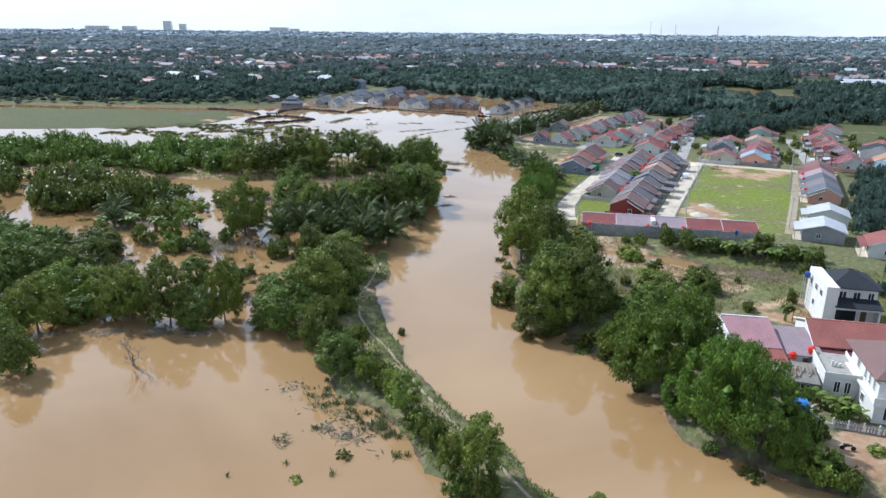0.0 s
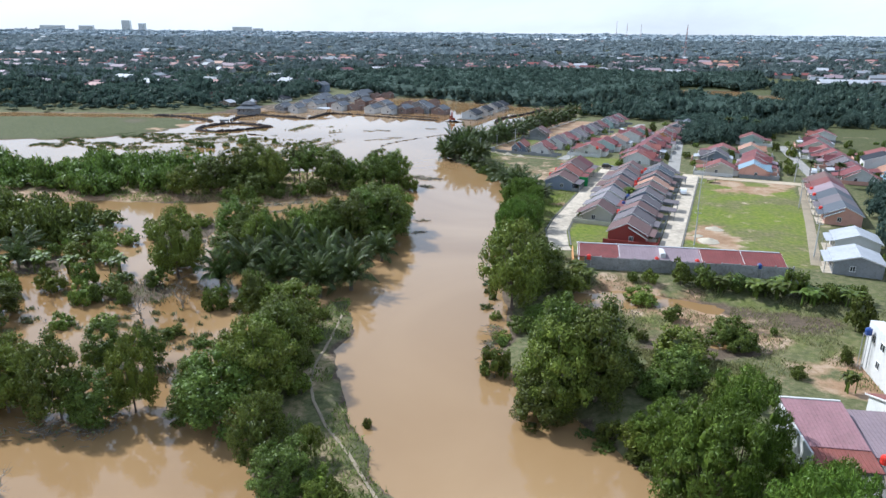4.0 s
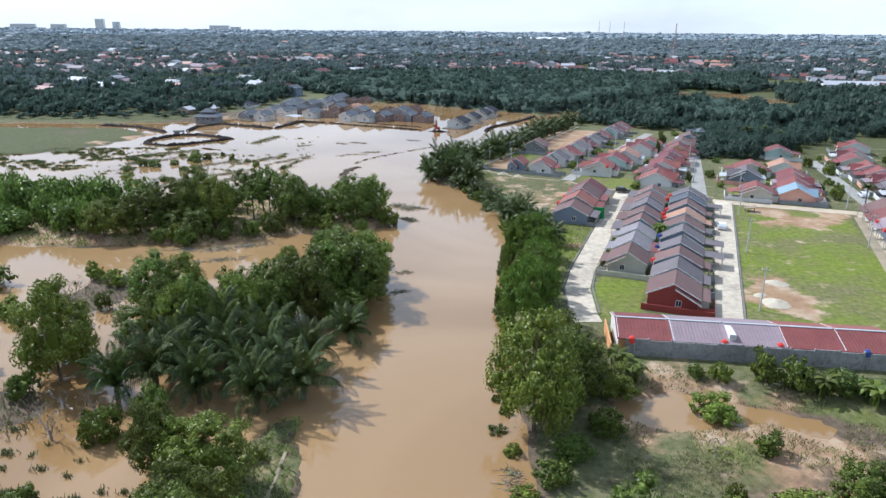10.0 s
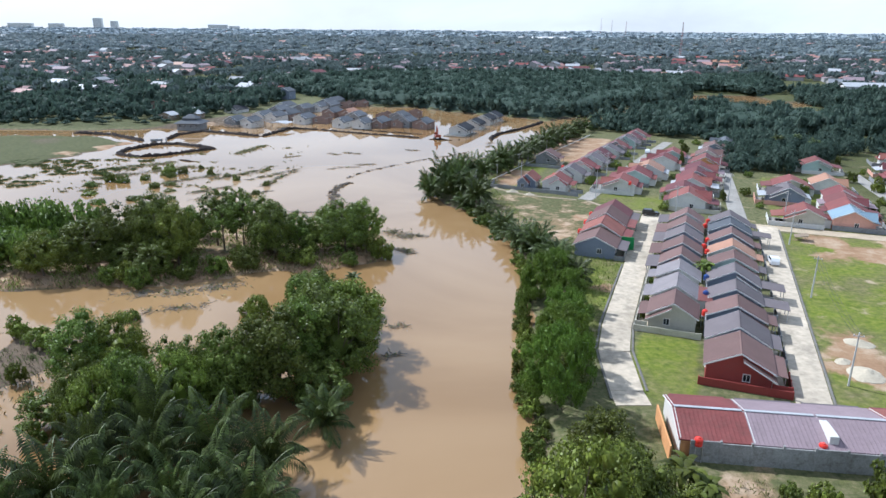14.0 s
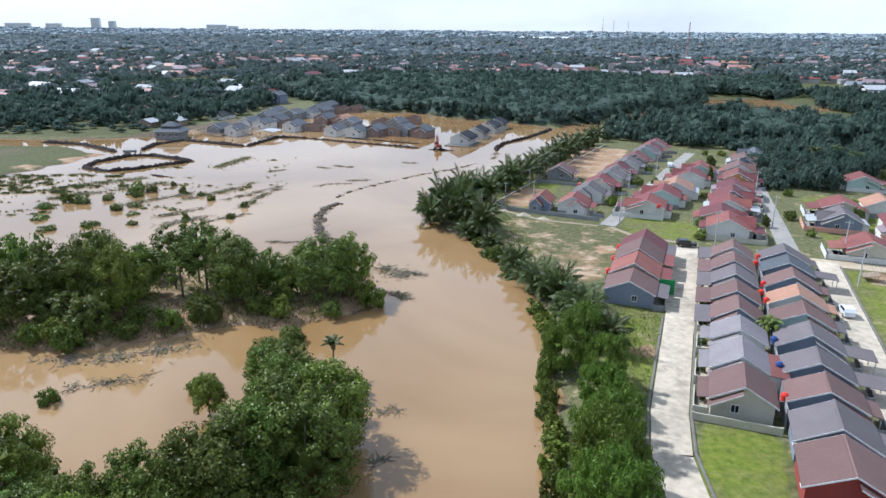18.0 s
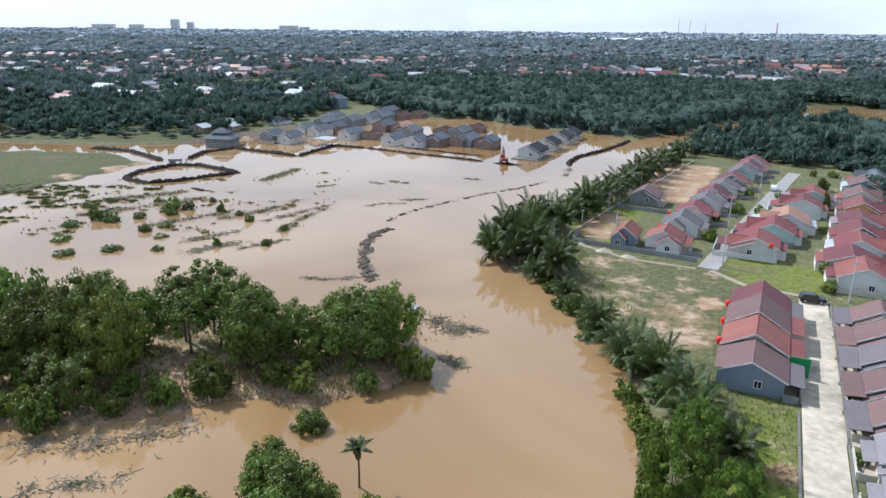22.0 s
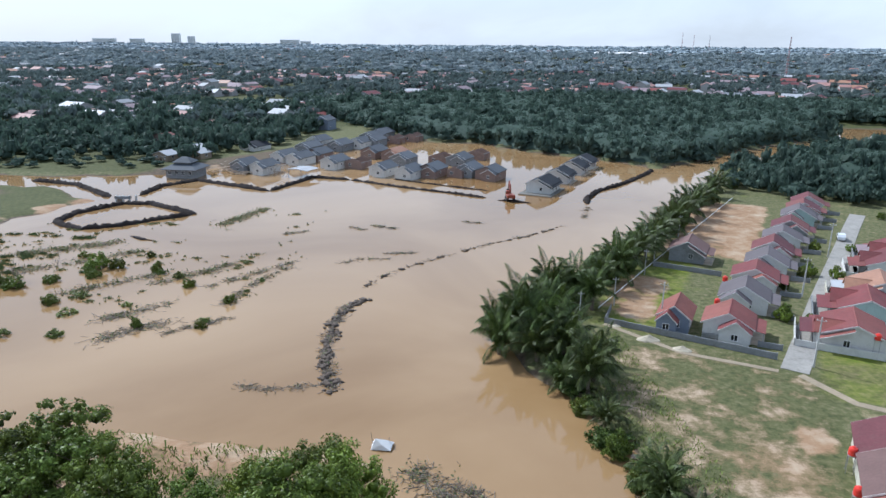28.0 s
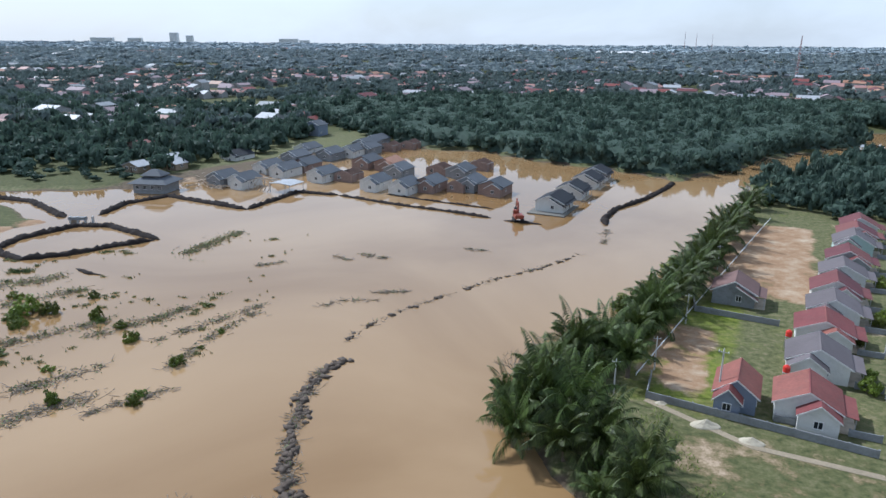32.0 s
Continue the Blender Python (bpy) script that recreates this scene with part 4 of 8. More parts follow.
def plant(masters, x, y, rad=None, h=None, z=None):
    """Sets one plant of a kind, scaled to a crown radius and a height. The first use of a kind takes the master itself."""
    ob = masters[int(rng.integers(len(masters)))]
    r0, h0 = SIZES[ob.name]
    sx = (rad or r0 * rng.uniform(0.85, 1.15)) / r0
    sz = (h or h0 * rng.uniform(0.85, 1.15)) / h0
    z = max(ground_z(x, y), -0.5) if z is None else z
    m = Matrix.Translation((x, y, z)) @ Matrix.Rotation(rng.uniform(0, 6.28), 4, "Z") @ Matrix.Diagonal((sx, sx * rng.uniform(0.9, 1.1), sz, 1))
    if ob.name in USED:
        return copy_thing(ob, m)
    USED.add(ob.name)
    ob.matrix_world = m
    return ob


def many_plants(masters, rows, cap=14.5):
    for x, y, h, rad in rows:
        if masters is BROAD and rad > 5.5:
            # a broad crown is a stand of three stems
            a = rng.uniform(0, 6.28)
            for k in range(3):
                q = a + k * 2.1
                plant(masters, x + math.cos(q) * rad * 0.45, y + math.sin(q) * rad * 0.45, rad * 0.62, min(h, cap) * rng.uniform(0.82, 1.0))
            continue
        plant(SHRUB if masters is BUSH and rad >= 2.8 else masters, x, y, rad * 0.98, min(h, cap))


def scatter(masters, poly, count, gap, dry=None, rad=(0.8, 1.15), seed=1, hs=1.0):
    """Plants strewn inside a polygon, no two closer than gap."""
    r = np.random.default_rng(seed)
    xs, ys = [p[0] for p in poly], [p[1] for p in poly]
    got, tries = [], 0
    while len(got) < count and tries < count * 40:
        tries += 1
        x, y = r.uniform(min(xs), max(xs)), r.uniform(min(ys), max(ys))
        if signed(np.array([x]), np.array([y]), poly)[0] < 0 or any((x - a) ** 2 + (y - b) ** 2 < gap * gap for a, b in got):
            continue
        if dry is not None and ground_z(x, y) < dry:
            continue
        got.append((x, y))
        ob = masters[int(r.integers(len(masters)))]
        r0, h0 = SIZES[ob.name]
        plant(masters, x, y, r0 * r.uniform(*rad), h0 * r.uniform(*rad) * hs)
    return got


def wood(name, label, poly, gap, rad, hgt, seed, mat, dry=None, thin=0.0):
    """Leafy crowns with their stems strewn over a polygon, far from the river, as one piece of stuff."""
    r = np.random.default_rng(seed)
    protos = []
    for k in range(4):
        (v, f), _ = billow(np.random.default_rng(seed + k), 0.95, 0.0, 0.95, 20, 0.30, 620, 0.075, 0.047, 0.42)
        protos.append((v, f))
    xs, ys = [p[0] for p in poly], [p[1] for p in poly]
    x, y = np.meshgrid(np.arange(min(xs), max(xs), gap), np.arange(min(ys), max(ys), gap))
    x, y = x.ravel() + r.uniform(-0.5, 0.5, x.size) * gap, y.ravel() + r.uniform(-0.5, 0.5, x.size) * gap
    z = height(x, y)
    ok = (signed(x, y, poly) > 0) & (waves(x, y, 0.09, seed) > thin - 1.2) & (z > (-9 if dry is None else dry))
    pieces = []
    for px, py, pz in np.stack([x, y, np.maximum(z, -0.3)], -1)[ok]:
        v, f = protos[int(r.integers(4))]
        a, s, h = r.uniform(0, 6.28), rad * r.uniform(0.55, 1.3), hgt * r.uniform(0.4, 1.25)
        pieces.append((np.stack([(v[:, 0] * np.cos(a) - v[:, 1] * np.sin(a)) * s + px, (v[:, 0] * np.sin(a) + v[:, 1] * np.cos(a)) * s + py, v[:, 2] * h + pz], -1), f))
    return tagged(new(name, raw_mesh(name, *joined(pieces), [mat])), label, "trees", kind="stuff")


# the east bank
many_plants(BROAD, [(13.4, 115.0, 17.0, 7.6), (9.5, 110.8, 9.0, 4.2), (19, 119.5, 12.0, 4.8), (8.0, 148.6, 14.5, 5.4), (10.5, 153.4, 10.5, 4.4), (14.1, 155.7, 9.0, 4.2), (12.8, 187, 8.4, 5.0), (13, 163, 9, 4.2)], 17.5)
many_plants(BAMBOO, [(25.2, 94.5, 14.0, 5.8), (30.4, 99.5, 11.0, 5.0), (22.8, 101.5, 9.0, 3.9), (26.8, 86.4, 8.4, 3.8), (30.4, 80.6, 12.0, 5.2), (34.6, 78.8, 11.5, 4.9), (36.6, 75.4, 9.2, 4.0), (33.6, 86.5, 9.0, 4.2),
                     (11, 180, 11, 4.6), (16, 206, 10.5, 4.6), (13, 189.5, 9.5, 4.2), (15.1, 198, 9.0, 4.4), (14.0, 219, 8.0, 4.0), (18, 213, 7.0, 3.4), (18, 226, 6.4, 3.4)])
many_plants(BUSH, [(39.6, 73.4, 4.6, 2.4), (41.1, 72.1, 3.7, 1.7), (37.4, 89.5, 5.0, 2.4), (34.8, 93.5, 4.0, 2.2), (40.4, 79.5, 3.0, 1.6), (20, 104, 3.0, 2.2), (17, 106.5, 2.4, 1.8), (42.5, 135.4, 5.4, 3.4), (32.7, 128.4, 6.4, 5.0), (66.6, 141.0, 4.9, 2.5), (3.8, 123.2, 4.1, 2.6), (29.6, 119.5, 7.4, 5.0),
                   (43.5, 133, 5.5, 3.4), (32.4, 152.9, 4.0, 2.8), (22, 121, 5, 3.2), (25.5, 116, 5, 3.4), (19, 127, 4, 2.8), (35, 114, 4.5, 3), (9, 138, 3, 2.2), (12, 143, 4, 2.8),
                   (17, 148, 5, 3), (20, 158, 5.0, 3.0), (17.5, 166, 4, 2.6)])
many_plants(BUSH, [(41.7, 159.9, 4.0, 2.6), (45.7, 158.3, 4.8, 2.6), (50.7, 157, 4.8, 2.9), (36, 160.5, 2.6, 1.6), (61, 154, 4.5, 2.6), (32.8, 161.6, 2.4, 1.7), (66, 151, 4.5, 2.6), (72, 152, 4, 2.5)])
many_plants(BANANA, [(48, 156.2, 3.4, 2.2), (54.3, 154.6, 3.6, 2.4), (57.4, 153, 3.8, 2.4), (21.5, 163.5, 4.2, 2.2), (24, 161, 3.6, 2.0), (63, 150.5, 3.6, 2.4), (69, 150, 3.4, 2.2), (59, 156, 3.5, 2.2)])
many_plants(DARKBUSH, [(52.4, 157.6, 3.4, 2.6), (56, 156, 3.0, 2.4), (64.2, 153.2, 3.4, 2.6), (68.4, 153.4, 3.0, 2.4), (47.6, 159.6, 2.8, 2.2)])
many_plants(PALM, [(19.1, 237.3, 7.4, 5.2), (21.2, 224, 6.6, 3.9), (13.7, 248.8, 6.8, 4.6), (10.5, 262.7, 6.5, 4.3), (4.8, 284.2, 9.0, 5.0), (-2.1, 293.5, 9.5, 5.4), (-8.1, 297, 7.4, 4.5),
                   (-9.0, 304, 7.4, 3.9), (-4.5, 301, 9.6, 5.0), (-0.4, 297, 9.4, 4.9), (6.0, 287.5, 8.4, 5.2), (2.0, 293.2, 8.4, 4.8), (8.6, 315.1, 8.8, 4.8), (5.8, 321, 8.4, 4.4),
                   (15.4, 333, 8.6, 4.8), (21.4, 344, 8.2, 4.8), (27.4, 356, 8.5, 4.8)])
many_plants(PALM, [(35, 371, 8.2, 4.8), (43.5, 388.9, 8.0, 4.8), (51.6, 405.7, 8.4, 5), (10.6, 260, 6.5, 3.8), (6.3, 275.6, 5.0, 3.4), (1.5, 285.7, 4.2, 3.0), (12.5, 254, 5.4, 3.8), (16.5, 243, 6.2, 4.2),
                   (-3, 311, 7.6, 4.4), (1, 318, 7.8, 4.4), (12, 327, 8, 4.6), (18, 338, 7.6, 4.4), (24.5, 350, 7.8, 4.4), (31, 363.5, 7.8, 4.4), (39, 380, 7.8, 4.4), (47.5, 397, 8, 4.4), (57, 417, 8, 4.6), (62, 428, 8, 4.6), (19, 231, 5.6, 3.6)])
many_plants(BUSH, [(7, 270, 2.8, 2.2), (9, 266, 2.6, 2.0), (12, 240, 2.6, 2.2), (12.5, 233, 3.0, 2.2), (3.5, 280, 2.6, 2.0), (17, 250, 2.4, 1.8), (-6, 307, 4, 2.8), (2, 308, 4.4, 2.8), (5, 329, 3.6, 2.8),
                   (13, 345, 3.6, 2.8), (20, 357, 3.8, 2.8), (27, 369, 3.8, 2.8), (34, 383, 3.8, 2.8), (42, 398, 3.8, 2.8), (50, 414, 3.8, 2.8), (57, 428, 3.8, 2.8)])
shore = [Vector((x, y, 0)) for x, y in ((39.4, 71), (31.8, 73.6), (25.1, 79.7), (23.5, 88.9), (20.5, 98.3), (13, 109), (7.6, 114), (5, 126), (3, 135), (2.9, 158), (6, 175), (6, 188), (8, 205), (10.5, 229))]
for a, b in zip(shore, shore[1:]):
    # low growth that hangs over the water's edge
    n = int((b - a).length / 2.7)
    for k in range(n):
        p = a.lerp(b, (k + 0.5) / n)
        far = p.y > 170
        if far or rng.random() < 0.62:
            plant(BUSH if far or rng.random() < 0.6 else DARKBUSH, p.x + rng.uniform(0.6, 2.6), p.y + rng.normal(0, 0.5), rng.uniform(1.2, 2.2) if far else rng.uniform(0.8, 1.7), rng.uniform(1.6, 3.4) if far else rng.uniform(0.9, 2.0))
for k in range(44):
    # dark undergrowth that closes the palm belt
    t = k / 43
    x, y = (-6 + 70 * t, 300 + 132 * t) if k % 3 else (18 - 16 * t, 232 + 62 * t)
    plant(DARKBUSH, x + rng.normal(0, 1.6), y + rng.normal(0, 2.5), rng.uniform(1.7, 2.6) if k % 3 == 0 else rng.uniform(2.0, 3.2), rng.uniform(1.4, 2.4) if k % 3 == 0 else rng.uniform(2.6, 5.0))
# the dike and the drowned woods on the west bank
many_plants(BROAD, [(-67.8, 90.1, 7.3, 2.8), (-82.4, 109.6, 7.4, 4.2), (-73.1, 103.4, 9.0, 3.9), (-74.9, 114.2, 8.1, 4.8), (-75.8, 121.1, 9.1, 5.1), (-64.3, 111.4, 8.5, 3.9), (-66.3, 119.1, 6.7, 3.3), (-90.6, 119.6, 9.0, 4.5), (-93.3, 132.2, 8.6, 5.2),
                    (-97.9, 147.1, 8.7, 4.1), (-83.4, 140.5, 6.4, 4.3), (-80, 130, 8.0, 4.5), (-86, 125, 8.0, 4.5), (-70, 109, 8.0, 4.0), (-88, 113, 8.0, 4.5), (-97, 125, 8.0, 5.0), (-104, 138, 8.0, 5.0), (-78, 98, 8.0, 4.2), (-85, 100, 8.4, 4.6), (-91, 106, 8.0, 4.6),
                    (-53.3, 108.8, 10.3, 3.4), (-44.2, 110.8, 10.4, 2.8), (-54, 122.5, 6.5, 2.7), (-47.6, 123.0, 6.2, 2.4), (-20.4, 94, 9.8, 4.1), (-36.5, 109.6, 8.6, 3.7), (-31.5, 109, 8.6, 5.1), (-28.6, 112, 10.6, 4.8), (-27.6, 120.5, 9.4, 3.9), (-36.2, 139.6, 8.4, 3.2), (-28.2, 115.5, 9.5, 4.0), (-28.0, 126.6, 8.4, 3.8), (-28.6, 136.4, 7.8, 4.4), (-31.6, 131, 7.4, 3.6), (-32.6, 138.6, 6.6, 3.2), (-32.4, 118.6, 8.6, 3.6), (-48.6, 108.6, 12.2, 4.2),
                    (-60.8, 110, 8.7, 3.6), (-24.4, 99, 8.6, 3.4), (-38, 116, 5.5, 2.6)])
many_plants(LIGHT, [(0.6, 70.2, 9.4, 2.7), (-2.6, 70.6, 7.4, 2.8), (-9.6, 83.6, 6.4, 2.4), (-11.4, 86.4, 6.0, 2.4), (-16, 90.5, 5.6, 2.4), (-18.7, 100.5, 6.0, 2.6), (-35.1, 206, 8.8, 3.6), (13.6, 67.2, 4.4, 1.9)])
many_plants(BUSH, [(-4.6, 76, 4.2, 2.4), (-6.6, 78.4, 3.6, 2.0), (-8, 81, 2.6, 1.8), (-13, 88.4, 3.4, 2.0), (-14.6, 92, 3.4, 2.2), (-20, 98, 2.4, 1.7), (-24, 105, 2.2, 1.7), (-13.2, 108.6, 2.0, 1.0), (-1.2, 68, 4.0, 2.2), (-7, 79.4, 1.6, 1.4), (1.6, 67, 3.4, 1.8), (-16.6, 95, 2.4, 1.6), (-25.2, 131.4, 2.8, 2.0), (-24.6, 124, 2.4, 1.7), (-25.4, 142, 1.6, 1.3), (-23.6, 115.6, 2.6, 1.8)])
many_plants(PALM, [(-43.7, 158.5, 9.6, 5.6), (-36.5, 155, 9.2, 5.0), (-28.1, 152.7, 9.4, 5.4), (-22.7, 156.4, 8.5, 5.0), (-18.8, 174.0, 7.4, 5.0), (-48, 156, 8.5, 4.2), (-35.3, 163.6, 9.6, 5.2), (-26.9, 159, 9.3, 5.0), (-42.9, 165.1, 9.6, 4.8),
                   (-31, 157.5, 8.8, 4.8), (-40, 159.5, 9, 4.8), (-23.5, 165, 8.6, 4.6), (-30, 167, 9.2, 4.8), (-38, 169.5, 9, 4.6)])
many_plants(BROAD, [(-58.4, 161, 13.5, 4.9), (-53.7, 190.4, 10.5, 6.4), (-45.3, 173.5, 10.6, 5.6), (-31.9, 181.7, 10.2, 5.6), (-22.2, 191.1, 11.6, 7.6), (-26.8, 184.0, 10.6, 5.2), (-38.8, 177.5, 10.4, 5.6), (-53.0, 175, 10.2, 4.3),
                    (-18.5, 199, 10.2, 5.0), (-24, 201, 9, 4.4), (-20.5, 204.6, 9.6, 5.0), (-24.5, 207.4, 8.6, 4.0), (-28, 211, 7, 3.2), (-29.8, 215, 6.5, 3.0), (-20.5, 182, 9.4, 4.4), (-47, 184, 9.6, 4.8), (-62, 168, 10, 4.6)])
many_plants(BROAD, [(-62, 230, 11.0, 4.2), (-59.5, 236, 11.6, 4.2), (-65, 240, 11.8, 4.6), (-41.1, 243, 9.6, 4.2), (-36.5, 247, 7.6, 3.8), (-26.4, 246.4, 9.4, 4.9), (-22.6, 250.5, 9.4, 4.3), (-30.5, 249.5, 8.4, 4.2), (-26, 254, 8.0, 4.2), (-44, 247, 9.8, 4.4),
                    (-73, 241, 9.6, 4.6), (-70, 234, 8.4, 4.2), (-77, 233, 8.8, 4.4), (-78, 250, 9.0, 5.0), (-69, 248, 8.8, 4.6), (-82, 241, 9.2, 4.8), (-84, 229, 8.0, 4.2), (-61, 246, 9.0, 4.0), (-75, 259, 6.5, 4.2), (-62, 256, 5.5, 3.6)], 13.5)
many_plants(TALL, [(-52.3, 253, 13.8, 3.9), (-49.5, 249, 13.0, 3.6), (-55.8, 250, 13.2, 3.6), (-53, 246, 11.6, 3.4)], 16)
many_plants(BUSH, [(-29.3, 228.6, 4.2, 2.9), (-45, 235, 6.4, 3.6), (-47, 237.5, 4.6, 2.7), (-63, 224.5, 3.6, 2.7), (-70, 226, 4.2, 2.7), (-56, 233, 4.4, 2.7), (-33, 243, 4.4, 2.7), (-20.5, 245.5, 4.2, 2.6), (-37, 238.5, 3.4, 2.6), (-33, 237, 3.0, 2.4), (-50, 231.5, 3.4, 2.6), (-56, 228.5, 3, 2.4), (-24, 238.5, 3, 2.2), (-17.4, 243, 4.6, 2.4), (-66, 227, 3.6, 2.6),
                   (-17.5, 211, 3.5, 2.4), (-25.4, 212.6, 4.4, 2.6), (-38, 212, 2.6, 2.2), (-58, 209, 2.8, 2.2), (-35, 127, 2.4, 2.2), (-43, 131, 2.0, 2.0), (-49, 134, 2.0, 2.2), (-55, 131, 2.2, 2.0), (-41, 146, 2.4, 2.2), (-62, 138, 2.4, 2.2), (-66, 150, 3, 2.4)])
many_plants(COCO, [(-20.6, 217.5, 6.2, 1.9), (-27.9, 152, 6.5, 2.0), (-33, 146, 5.6, 1.8)])
many_plants(DEAD, [(-51.7, 94.0, 9.0, 5.0), (-69.7, 186.7, 7.5, 2.6), (-57, 141, 6, 2.4), (-52, 146, 6, 2.2), (-66, 178, 7, 2.6), (-63, 195, 6, 2.4), (-12, 101, 3.4, 1.6), (-8, 315, 6.5, 1.6), (-49, 152, 5.5, 2.2), (-110, 322, 5, 2), (-107, 331, 5, 2.0), (29, 143, 5, 2.2)])
WOOD = "drowned wood of broad-leaved trees west of the river"
wood("drowned_wood", WOOD, [(-98, 150), (-112, 145), (-122, 142), (-122, 100), (-104, 96), (-98, 118)], 7.4, 4.8, 8.6, 11, M["leaf"], None, 0.4)
wood("drowned_wood", WOOD, [(-92, 180), (-130, 175), (-150, 170), (-172, 190), (-172, 214), (-104, 211), (-84, 207), (-78, 194)], 7.2, 4.8, 9.0, 21, M["leaf"], None, 0.55)
wood("island_wood", "wood of broad-leaved trees on the long island", [(-86, 228), (-190, 228), (-216, 272), (-84, 264)], 7.0, 4.8, 9.0, 13, M["leaf"], 0.1, 0.4)
many_plants(LIGHT, [(-76.7, 168.3, 7.0, 4.2), (-84, 169.5, 6.4, 4.0), (-91, 167.5, 6.2, 4.0), (-80.5, 175, 7.5, 4.4)])
many_plants(BUSH, [(-70.9, 147.8, 4.0, 2.6), (-80.3, 153.3, 4.1, 2.7), (-75, 156.5, 4.0, 2.7), (-86, 150, 5.0, 2.7), (-92, 156, 4.0, 2.6), (-68, 153, 2.6, 2.0), (-63, 147, 2.4, 1.8), (-69, 137, 2.6, 2.0), (-46, 146.5, 5.0, 2.7), (-39.2, 146.8, 6.0, 2.7)])
many_plants(BANANA, [(-88, 164, 4.2, 2.2), (-82, 163, 4.4, 2.2), (-72, 163.5, 4.4, 2.2), (-96, 163, 4.0, 2.0)])
scatter(DEAD, [(-46, 122), (-62, 124), (-84, 148), (-76, 160), (-66, 200), (-56, 200), (-50, 150), (-40, 142)], 26, 3.6, None, (0.3, 0.55), 22)
scatter(PALM, [(-70, 150), (-120, 140), (-130, 200), (-80, 190)], 8, 8, None, (0.8, 1.05), 12)
scatter(BUSH, [(-66, 112), (-150, 95), (-150, 205), (-60, 205), (-45, 140)], 40, 4.0, -0.2, (0.6, 1.2), 14)
scatter(BUSH, ISLE[1:], 20, 3.4, 0.25, (0.5, 1.0), 15)
scatter(BUSH, [(14, 112), (40, 108), (60, 125), (75, 148), (40, 150), (22, 150)], 9, 5, None, (0.35, 0.8), 17)


def tuft_field(name, label, where, count, mat, hgt, seed, keep=None, spread=0.13):
    """Blades of grass strewn over polygons, one piece of stuff."""
    r = np.random.default_rng(seed)
    pts = []
    for poly in where:
        xs, ys = [p[0] for p in poly], [p[1] for p in poly]
        x, y = r.uniform(min(xs), max(xs), count * 3), r.uniform(min(ys), max(ys), count * 3)
        ok = signed(x, y, poly) > 0
        z = height(x, y)
        if keep is not None:
            ok &= (z > keep[0]) & (z < keep[1])
        ok &= waves(x, y, 0.3, seed) > -0.35
        pts.append(np.stack([x, y, np.maximum(z, -0.1)], -1)[ok][:count])
    p = np.concatenate(pts)
    n = len(p)
    a = r.uniform(0, 6.28, n)
    d = np.stack([np.cos(a), np.sin(a), 0 * a], -1)
    h = hgt * r.uniform(0.5, 1.4, (n, 1))
    up = np.array([0, 0, 1.0])
    lean = r.normal(0, 0.5, (n, 3)) * np.array([1, 1, 0])
    v = np.stack([p - d * h * spread, p + d * h * spread, p + d * h * spread * 1.4 + (up + lean) * h, p - d * h * spread * 1.4 + (up + lean) * h], 1).reshape(-1, 3)
    ob = new(name, raw_mesh(name, v, np.arange(4 * n).reshape(-1, 4), [mat]))
    return tagged(ob, label, "grass", kind="stuff")


tuft_field("bank_grass", "rough grass on the narrow dike", [[p for p in DIKE if 40 < p[1]]], 20000, M["grass"], 0.36, 31, (-0.02, 2))
tuft_field("isle_grass", "rough grass and weeds on the island", [ISLE[1:-1]], 11000, M["grass"], 0.45, 32, (0.05, 2))
tuft_field("marsh_grass", "half-drowned grass in the flooded woods", [[(-30, 113), (-66, 110), (-110, 100), (-110, 205), (-46, 205), (-24, 215), (-18, 190), (-24, 150)]], 6000, M["reed"], 0.45, 33, (-0.12, 0.5))
tuft_field("waste_grass", "rough weeds on the wet waste ground", [[W(-52, 5), W(-19, -4), W(-19, 75), W(-52, 75)], [W(-66, 10), W(-50, 10), W(-50, 34), W(-66, 34)]], 13000, M["waste"], 0.32, 34, (0.03, 2))
tuft_field("shore_weeds", "ragged weeds at the edge of the flood", [[(45, 66), (20, 75), (16, 92), (2, 108), (-2, 130), (-2, 160), (2, 190), (4, 230), (4, 260), (-4, 285), (0, 292), (12, 270), (17, 245), (16, 215), (14, 190), (13, 165), (14, 130), (26, 105), (34, 85), (48, 76)]], 4500, M["waste"], 0.3, 38, (-0.45, 0.8))
tuft_field("bank_weeds", "weeds along the river bank", [[W(-5, -24), W(50, -27), W(58, -28), W(56, -14.9), W(18, -15.1), W(-5, -12)], [W(56, -30), W(108, -60), W(112, -66), W(104, -74), W(70, -46)]], 4500, M["grass"], 0.28, 35, (0.1, 2))

tuft_field("dry_reed_bank", "dead brown reeds and brush along the island shore", [[(-15.7, 243), (-30, 231), (-40, 234), (-48, 230.5), (-60, 225), (-90, 222), (-90, 232), (-60, 238), (-44, 247), (-30, 245), (-18, 250)]], 4200, M["dry_reed"], 0.5, 36, (-0.3, 2))
tuft_field("dry_reed_bank", "dead brown reeds and brush by the drowned wood", [[(-40, 112), (-75, 102), (-100, 112), (-70, 170), (-60, 200), (-46, 204), (-40, 180), (-36, 140)]], 2600, M["dry_reed"], 0.5, 37, (-0.25, 0.4))


